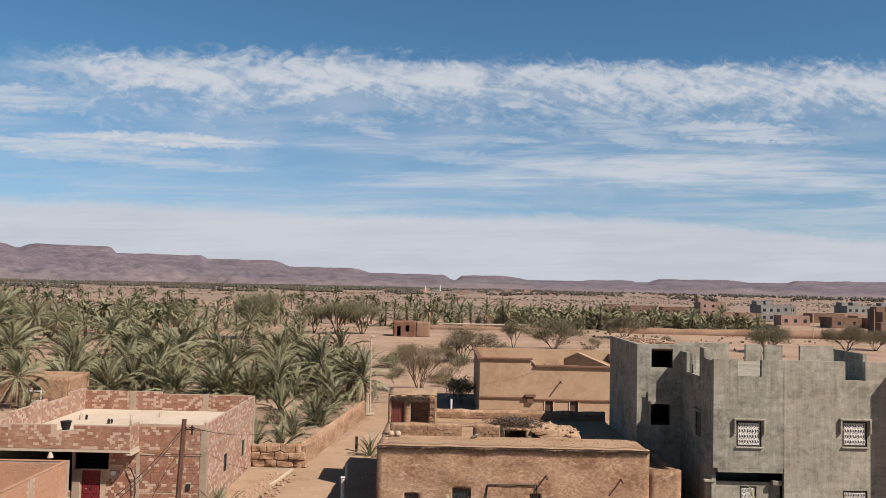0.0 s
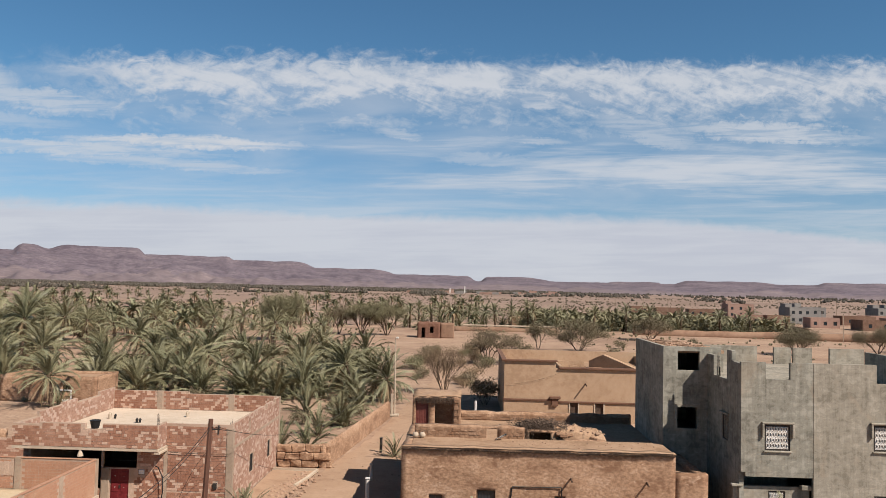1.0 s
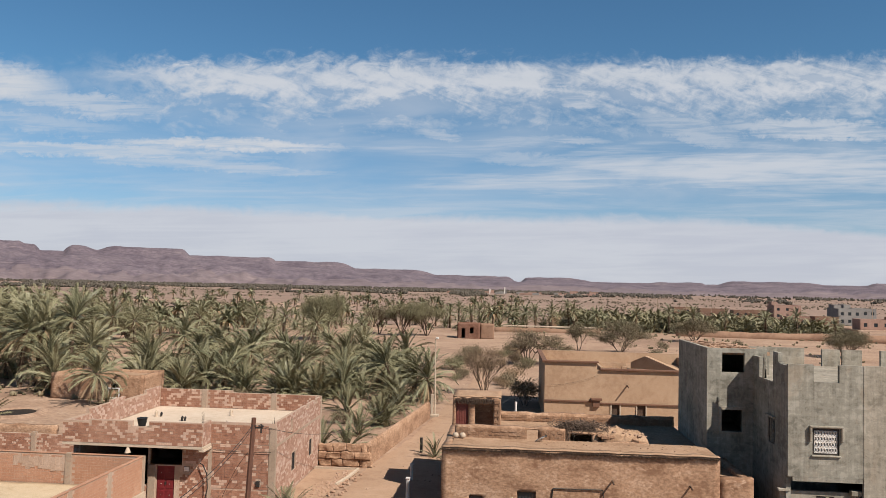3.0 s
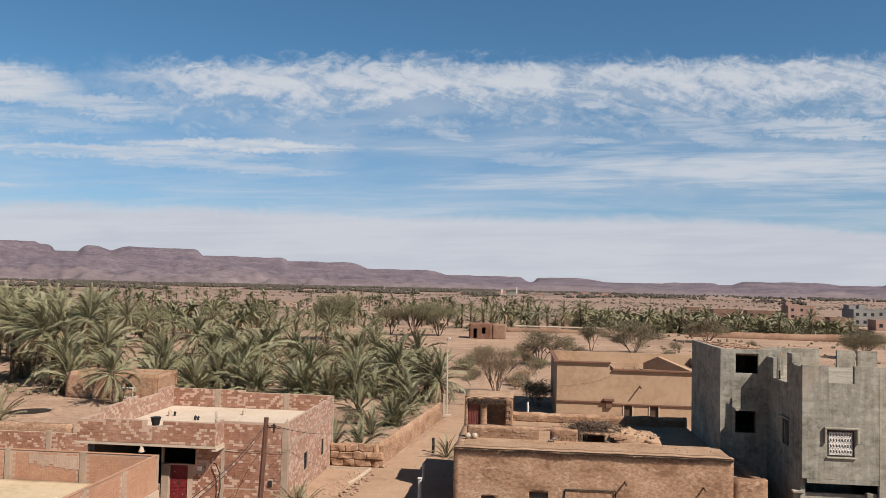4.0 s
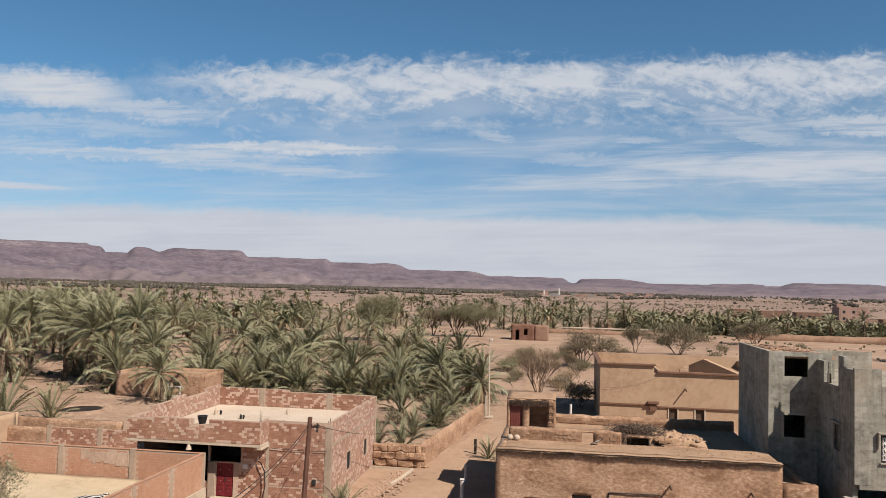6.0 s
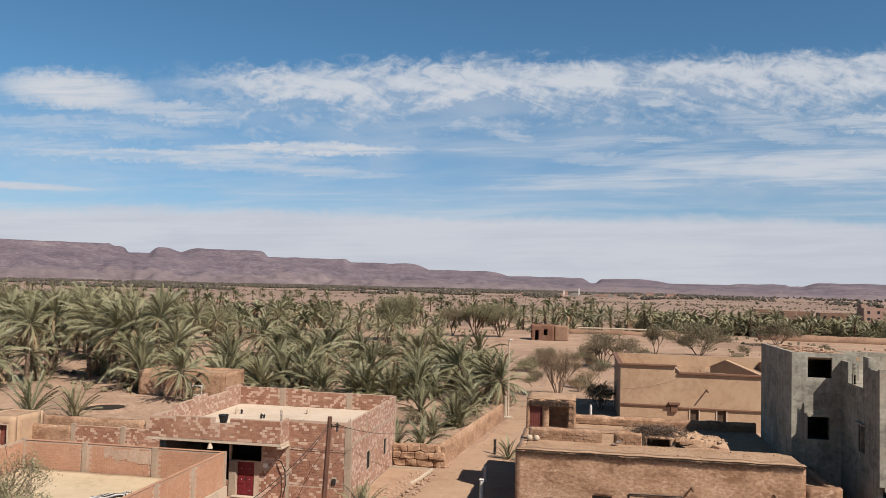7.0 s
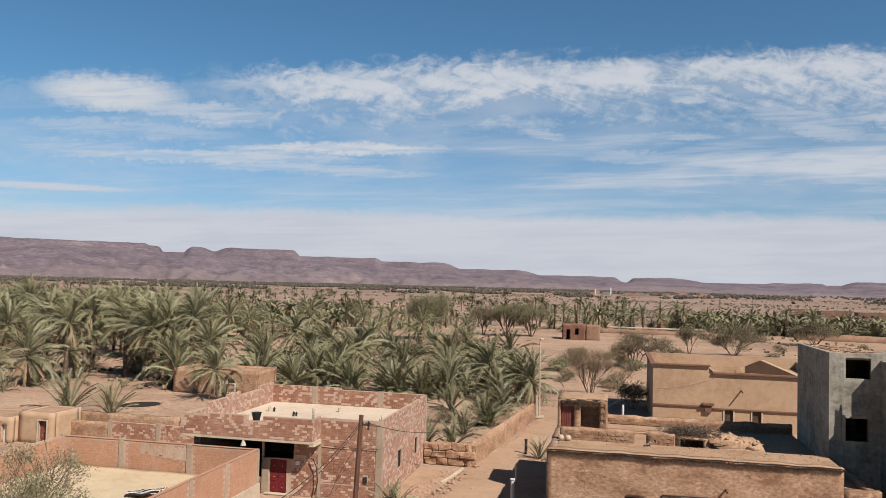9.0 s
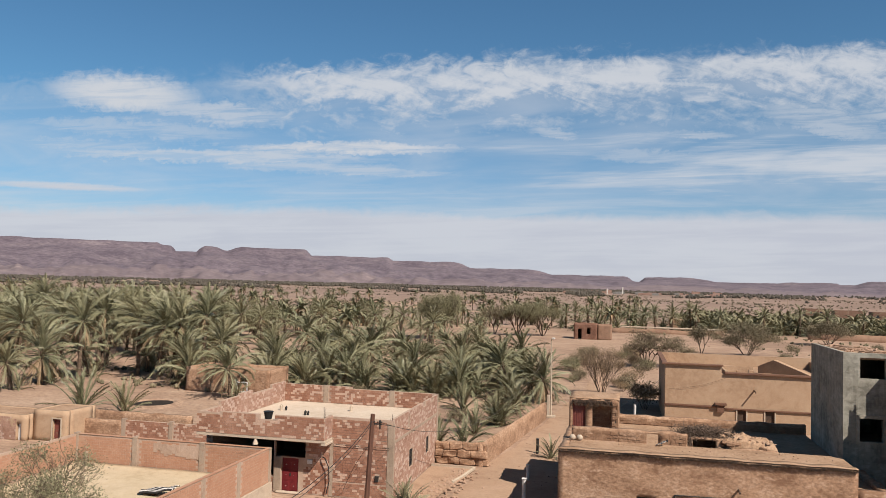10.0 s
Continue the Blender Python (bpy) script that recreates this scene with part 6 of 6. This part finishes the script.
for x, y, w, d, f, tone, bays, label in (
        (138, 405, 13, 10, 2, 0, 3, "two-storey pink house with dark windows"), (142, 345, 9, 12, 2, 2, 3, "two-storey raw grey concrete house"), (152, 356, 12, 10, 2, 2, 4, "two-storey grey house under construction"),
        (118, 410, 8, 7, 1, 1, 2, "low dark brown mud house"), (127, 412, 12, 7, 1, 1, 3, "low dark brown mud house"), (108, 425, 14, 7, 1, 1, 0, "low dark brown mud house"),
        (114, 322, 9, 7, 1, 0, 2, "low pink plastered house"), (126, 325, 9, 7, 1, 1, 2, "low pinkish brown mud house"), (136, 306, 11, 7, 1, 0, 3, "long low pink plastered house"),
        (148, 292, 11, 9, 1, 1, 2, "low dark brown mud house"), (160, 288, 10, 9, 1, 0, 2, "low pink plastered house"), (193, 372, 9, 12, 2, 2, 3, "two-storey raw grey concrete house"),
        (205, 380, 14, 10, 2, 2, 4, "two-storey grey house with white panels"), (218, 384, 8, 10, 2, 2, 2, "two-storey grey house beside its neighbour"), (176, 318, 20, 8, 1, 0, 4, "long low pink plastered house"),
        (184, 312, 9, 8, 1, 1, 2, "low dark brown mud house"), (146, 258, 8, 9, 2, 1, 2, "two-storey brown house beside the field"), (156, 266, 10, 8, 2, 2, 2, "two-storey grey house beside its neighbour"), (140, 247, 7, 5, 1, 1, 1, "small dark brown mud house"),
        (170, 402, 16, 8, 1, 1, 3, "low brown mud house"), (230, 420, 18, 9, 1, 0, 4, "long low pink house on the plain"), (98, 450, 10, 7, 1, 1, 2, "low brown mud house"),
        (165, 340, 14, 8, 1, 1, 2, "low brown mud house"), (180, 352, 12, 8, 1, 0, 2, "low pink plastered house")):
    town_house(x, y, w, d, f, tone, bays, label)
rng = random.Random(77)
for k in range(26):                         # the hamlet under the gap in the hills
    a = radians(rng.uniform(-4.0, 6.5))
    d = rng.uniform(1350, 1750)
    town_house(d * math.sin(a), d * math.cos(a), rng.uniform(8, 20), 9, rng.choice((1, 1, 2)), rng.choice((0, 0, 2)), 0, "tiny pale house of a distant hamlet")
for a in (-0.13, -1.2):
    d = 1500.0
    x, y = d * math.sin(radians(a)), d * math.cos(radians(a))
    t = thing("white_tower", x, y, 0, "white square tower of a distant hamlet", "tower")
    part("shaft", bevelled((-1.1, 1.1, -1.1, 1.1, -0.5, 11.5 if a > -1 else 8.0), width=0.2), WHITE, t)
    part("cap", bevelled((-0.9, 0.9, -0.9, 0.9, 11.5 if a > -1 else 8.0, 13.2 if a > -1 else 9.3), width=0.3), WHITE, t)


# ---------------------------------------------------------------- poles and wires
def pole(name, x, y, points, radii, mat, label, sides=8):
    t = thing(name, x, y, 0, label, "pole")
    bm = bmesh.new()
    tube(bm, points, radii, sides)
    part("shaft", bm, mat, t, smooth=False)
    return t


lamp = pole("street_lamp", -6.62, 75.5, [(0, 0, 0), (-0.03, 0, 3.5), (-0.08, 0, 7.3)], [0.085, 0.068, 0.05], SLABMAT, "slim white street lamp post beside the mud wall")
part("base_block", bevelled((-0.42, 0.40, -0.35, 0.35, 0, 0.22), width=0.03), SLABMAT, lamp)
part("stub_post", bevelled((-0.38, -0.14, -0.15, 0.1, 0.22, 2.1), width=0.03), SLABMAT, lamp)
bm = bmesh.new()
tube(bm, [(-0.08, 0, 7.25), (-0.02, -0.1, 7.45), (0.15, -0.35, 7.5)], 0.05, 6)
part("arm", bm, SLABMAT, lamp)
part("lantern", bevelled((0.02, 0.28, -0.7, -0.3, 7.42, 7.56), width=0.03), WHITE, lamp)
up = pole("utility_pole", -12.95, 39.5, [(0, 0, -0.1), (0.12, 0, 2.7), (0.25, 0, 5.55)], [0.15, 0.135, 0.12], POLEWOOD, "weathered brown wooden utility pole beside the brick house")
part("bracket", boxes((0.1, 0.75, -0.05, 0.02, 5.02, 5.09), (0.62, 0.68, -0.08, 0.05, 4.8, 5.25)), IRON, up)
for dx in (0.35, 0.55, 0.72):
    bm = bmesh.new()
    rock(bm, dx, -0.05, 5.16, 0.06)
    part("insulator", bm, IRON, up)
for k in range(9):
    x = 62 + 17.0 * k
    y = 330 + 12.0 * ((k * 7) % 5)
    pole("far_power_pole", x, y, [(0, 0, -0.3), (0, 0, 9.5)], [0.16, 0.10], COLUMN, "thin grey power pole on the plain", 5)
pole("far_power_pole", 101.0, 214.0, [(0, 0, -0.3), (0, 0, 7.5)], [0.14, 0.1], COLUMN, "thin grey power pole beside the field wall", 5)
pole("far_power_pole", 122.0, 222.0, [(0, 0, -0.3), (0, 0, 8.5)], [0.14, 0.1], COLUMN, "thin grey power pole beside the field wall", 5)


def wire(name, a, b, sag, label, r=0.014):
    bm = bmesh.new()
    a, b = Vector(a), Vector(b)
    pts = [a.lerp(b, k / 24) - Vector((0, 0, sag * 4 * (k / 24) * (1 - k / 24))) for k in range(25)]
    tube(bm, pts, r, 4)
    tagged(mesh(name, bm, IRON), label, "wire")


wire("power_cable", (-12.7, 39.4, 5.2), (-10.9, 21.0, 5.2), 0.6, "dark cable slung from the wooden pole", 0.02)
wire("power_cable", (-12.7, 39.4, 5.05), (-11.2, 21.0, 4.9), 0.7, "dark cable slung from the wooden pole", 0.016)
wire("power_cable", (-12.3, 39.5, 5.15), (-6.65, 75.4, 6.6), 3.1, "thin cable slung between poles")
wire("power_cable", (-12.3, 39.5, 5.1), (-12.8, 43.3, 4.3), 0.05, "short cable from the pole to the house")
wire("power_cable", (-12.9, 43.3, 3.0), (-16.2, 43.3, 3.02), 0.04, "thin cable running along the house front")
wire("power_cable", (-12.75, 39.5, 4.0), (-15.6, 43.3, 0.4), -0.3, "thin cable hanging on the house front")
wire("power_cable", (4.0, 74.9, 3.4), (9.0, 74.9, 4.6), 0.25, "thin cable running across the tan house", 0.008)
wire("power_cable", (-0.3, 54.2, 4.5), (3.8, 74.9, 4.7), 0.2, "thin pale cable to the tan house")


# ---------------------------------------------------------------- posts, stones and clutter
def post(x, y, h, r, mat, label):
    t = thing("bollard", x, y, 0, label, "post")
    bm = bmesh.new()
    tube(bm, [(0, 0, -0.05), (0.01, 0, h * 0.5), (0, 0.01, h)], [r, r * 0.97, r * 0.92], 8)
    part("shaft", bm, mat, t)
    part("cap", bevelled((-r * 1.05, r * 1.05, -r * 1.05, r * 1.05, h, h + 0.06), width=0.015), mat, t)


post(-6.12, 59.0, 1.06, 0.11, IRON, "dark round post at the edge of the lane")
post(-5.84, 50.6, 1.0, 0.10, WHITE, "short whitewashed post in the house's shade")
post(-5.3, 44.3, 1.66, 0.12, WHITE, "whitewashed post in the house's shade")
p_mid = thing("pale_post", 0.9, 62.0, 0, "thin pale blue-white post in the yard behind the mud house", "post")
bm = bmesh.new()
tube(bm, [(0, 0, 0), (0, 0, 3.6)], 0.09, 8)
part("shaft", bm, WHITE, p_mid)

# kerbed earth pad beside the brick house with a trail of rubble
bm = bmesh.new()
rows = [[bm.verts.new((x, y, 0.06 + 0.02 * noise.noise(Vector((x, y, 2))))) for x in (-12.62, -11.8, -11.0, -10.3 + 0.12 * (y - 46))] for y in (44.0, 46.0, 48.0, 50.0, 52.4)]
for a, b in zip(rows, rows[1:]):
    for i in range(3):
        bm.faces.new((a[i], a[i + 1], b[i + 1], b[i]))
tagged(mesh("pavement_pad", bm, ROAD), "smoothed brown earth pad beside the brick house", "pavement", kind="structure")
k_end = thing("kerb", -11, 52.5, 0, "low pale cement kerb round the earth pad", "kerb")
part("kerb_run", boxes((-1.6, 1.35, -0.1, 0.08, 0, 0.2), jog=0.02), SLABMAT, k_end)
bm = bmesh.new()
tube(bm, [(1.35, 0, 0.1), (1.1, -2.2, 0.1), (0.75, -4.2, 0.1)], 0.12, 5)
part("kerb_run", bm, SLABMAT, k_end)
rng = random.Random(4)
random.seed(4)
bm = bmesh.new()
for k in range(260):
    f = rng.random()
    rock(bm, -10.1 - 0.9 * f + rng.gauss(0, 0.35 + 0.35 * f), 51.5 - 7.5 * f + rng.gauss(0, 0.3), 0.05, rng.uniform(0.04, 0.16))
tagged(mesh("rubble_stones", bm, STONE), "trail of pale rubble stones along the lane", "stones", kind="stuff")
bm = bmesh.new()
for k in range(420):
    y = rng.uniform(42, 110)
    x = rng.uniform(-13 if y > 55 else -11, -4)
    rock(bm, x, y, 0.03, rng.uniform(0.02, 0.07))
for k in range(300):
    y = rng.uniform(76, 200)
    rock(bm, rng.uniform(0, 0.5) * y, y, ground_height(0, y), rng.uniform(0.08, 0.3))
tagged(mesh("scattered_stones", bm, STONE), "scattered small stones on sandy ground", "stones", kind="stuff")

# roof of the mud house: gourds, a bone-white scrap, brushwood
for x in (-2.57, -2.2):
    t = thing("gourd", x, 42.6, 4.34, "round pale dried gourd on the earth roof", "gourd", "gourds on the roof")
    bm = bmesh.new()
    bmesh.ops.create_uvsphere(bm, u_segments=12, v_segments=8, radius=0.17)
    for v in bm.verts:
        v.co.z = (v.co.z + 0.16) * 0.95
    part("body", bm, SLABMAT, t, smooth=True)
    bm = bmesh.new()
    tube(bm, [(0, 0, 0.3), (0.03, 0.01, 0.38)], [0.03, 0.015], 5)
    part("stalk", bm, DARKWOOD, t)
t = thing("cloth_scrap", 2.0, 42.5, 4.34, "crumpled white cloth scrap on the earth roof", "cloth")
bm = bmesh.new()
rows = [[bm.verts.new((0.1 * i - 0.3, 0.08 * j - 0.15, 0.05 + 0.28 * i / 6 + 0.09 * noise.noise(Vector((i * 0.9, j * 1.1, 5))))) for i in range(7)] for j in range(5)]
for a, b in zip(rows, rows[1:]):
    for i in range(6):
        bm.faces.new((a[i], a[i + 1], b[i + 1], b[i]))
bmesh.ops.solidify(bm, geom=bm.faces[:], thickness=0.02)
part("cloth", bm, WHITE, t, smooth=True)
bm = bmesh.new()
for k in range(1300):
    c = Vector((rng.gauss(4.2, 0.62), rng.gauss(44.25, 0.36), 4.72 + 0.42 * rng.random() ** 2))
    d = Vector((rng.uniform(-1, 1), rng.uniform(-0.8, 0.8), rng.uniform(-0.55, 0.45))).normalized() * rng.uniform(0.2, 0.75)
    tube(bm, [c - d * 0.5, c + Vector((0, 0, rng.uniform(-0.06, 0.06))), c + d * 0.5], 0.012, 3)
for k in range(160):
    c = Vector((rng.gauss(3.2, 0.22), rng.uniform(43.1, 43.5), rng.uniform(3.9, 4.9)))
    d = Vector((rng.uniform(-0.5, 0.5), rng.uniform(-0.4, 0.2), -1)).normalized() * rng.uniform(0.3, 0.8)
    tube(bm, [c - d * 0.5, c + d * 0.5], 0.012, 3)
tagged(mesh("brushwood", bm, TWIG), "tangled heap of dry brushwood on the mud roof", "brushwood", kind="stuff")
bm = bmesh.new()
for k in range(60):
    y = rng.uniform(41.0, 46.5)
    if not 42.9 < y < 43.5:
        rock(bm, rng.uniform(3.4, 10.4), y, 4.36 if y < 43 else 3.5, rng.uniform(0.02, 0.06) if y < 43 else rng.uniform(0.04, 0.13))
for k in range(70):
    x, y = rng.uniform(5.5, 7.8), rng.uniform(43.9, 45.8)
    rock(bm, x, y, 4.84 - 0.42 * ((x - 5.0) / 3.3) ** 1.5 - 0.03 * (y - 43.35), rng.uniform(0.03, 0.11))
for k in range(16):
    rock(bm, rng.uniform(-2.6, 10.3), rng.uniform(40.2, 42.8), 4.36, rng.uniform(0.02, 0.05))
tagged(mesh("roof_rubble", bm, STONE), "lumps of mud and stone on the flat roof", "stones", kind="stuff")
bm = bmesh.new()
for k in range(150):
    rock(bm, rng.uniform(11.5, 14.4), 45.6 + rng.random() ** 2 * 6.5, 9.22, rng.uniform(0.05, 0.15))
for k in range(14):
    x, y, a = rng.uniform(11.8, 14.2), rng.uniform(46, 52), rng.uniform(0, 3.1)
    tube(bm, [(x, y, 9.28), (x + 0.9 * math.cos(a), y + 0.9 * math.sin(a), 9.33)], 0.04, 4)
tagged(mesh("roof_bricks", bm, STONE), "loose brick ends along the unfinished roof edge", "bricks", kind="stuff")

# brick house: bucket in the parapet gap, jugs, starter bars, lamp
t = thing("bucket", -19.95, 42.4, 4.374, "black rubber bucket standing in the parapet gap", "bucket")
bm = bmesh.new()
tube(bm, [(0, 0, 0), (0, 0, 0.22), (0, 0, 0.42)], [0.19, 0.24, 0.28], 14)
part("body", bm, BLACK, t)
bm = bmesh.new()
ring = [(0.28 * math.cos(a), 0.28 * math.sin(a), 0.42) for a in [k * math.pi / 8 for k in range(17)]]
tube(bm, ring, 0.02, 4)
part("rim", bm, BLACK, t)
for x, y, h, mat, label in ((-20.35, 48.8, 0.32, BLACK, "small dark jug on the roof terrace"), (-20.2, 48.9, 0.28, BLACK, "small dark jug on the roof terrace"), (-18.1, 51.4, 0.4, SLABMAT, "tall pale jerrycan on the roof terrace"), (-22.6, 50.0, 0.42, SLABMAT, "white water can on the roof terrace"), (-22.3, 50.1, 0.3, BLACK, "small dark jug on the roof terrace")):
    t = thing("jug", x, y, 3.55, label, "jug")
    bm = bmesh.new()
    tube(bm, [(0, 0, 0), (0, 0, h * 0.7), (0, 0, h * 0.85), (0, 0, h)], [h * 0.22, h * 0.24, h * 0.12, h * 0.1], 9)
    part("body", bm, mat, t)
    bm = bmesh.new()
    tube(bm, [(h * 0.1, 0, h * 0.9), (h * 0.3, 0, h * 0.75), (h * 0.22, 0, h * 0.45)], 0.02, 4)
    part("handle", bm, mat, t)
bm = bmesh.new()
for x, y, z in ((-12.85, 43.45, 4.3), (-16.45, 42.3, 4.6), (-21.0, 54.2, 4.75), (-16.0, 54.2, 4.65), (-16.4, 46.0, 3.5), (-14.6, 46.0, 3.5)):
    for k in range(4):
        dx, dy = 0.08 * (k % 2) - 0.04, 0.08 * (k // 2) - 0.04
        tube(bm, [(x + dx, y + dy, z), (x + dx * 1.3 + rng.uniform(-0.06, 0.06), y + dy, z + rng.uniform(0.35, 0.7))], 0.009, 4)
tagged(mesh("starter_bars", bm, IRON), "rusty reinforcing bars sticking out of roof columns", "rebar", kind="stuff")
t = thing("wall_lamp", -20.64, 42.25, 3.0, "small white lamp hanging under the balcony slab", "lamp")
bm = bmesh.new()
tube(bm, [(0, 0, 0.215), (0, 0, 0.05), (0, 0, -0.1)], [0.06, 0.12, 0.17], 10)
part("shade", bm, SLABMAT, t)
t = thing("hanging_hose", -16.9, 43.15, 0, "dark hose hanging on the brick front", "hose")
bm = bmesh.new()
tube(bm, [(0, 0.1, 2.25), (0.2, 0, 2.2), (0.45, 0, 1.7), (0.5, 0, 0.9), (0.35, 0, 0.2)], 0.03, 6)
part("hose", bm, BLACK, t)


# ---------------------------------------------------------------- single bricks of the sunlit corner
for house, face, places in PIECES:
    shapes = []
    for k in range(6):
        bm = boxes((-0.5, 0.5, -0.028 + 0.003 * k, 0.01, -0.5, 0.5))
        for v in bm.verts:
            v.co += Vector((random.uniform(-0.015, 0.015), 0, random.uniform(-0.02, 0.02)))
        me = bpy.data.meshes.new("brick")
        bm.to_mesh(me)
        bm.free()
        me.materials.append(BRICK_ONE)
        shapes.append(me)
    inv = house.matrix_world.inverted()
    for a, b, z0, z1 in places:
        ob = new("brick", shapes[random.randrange(6)])
        ob.parent = house
        ob.matrix_basis = inv @ Matrix.Translation(((a + b) / 2, face, (z0 + z1) / 2)) @ Matrix.Diagonal((b - a, 1, z1 - z0, 1))
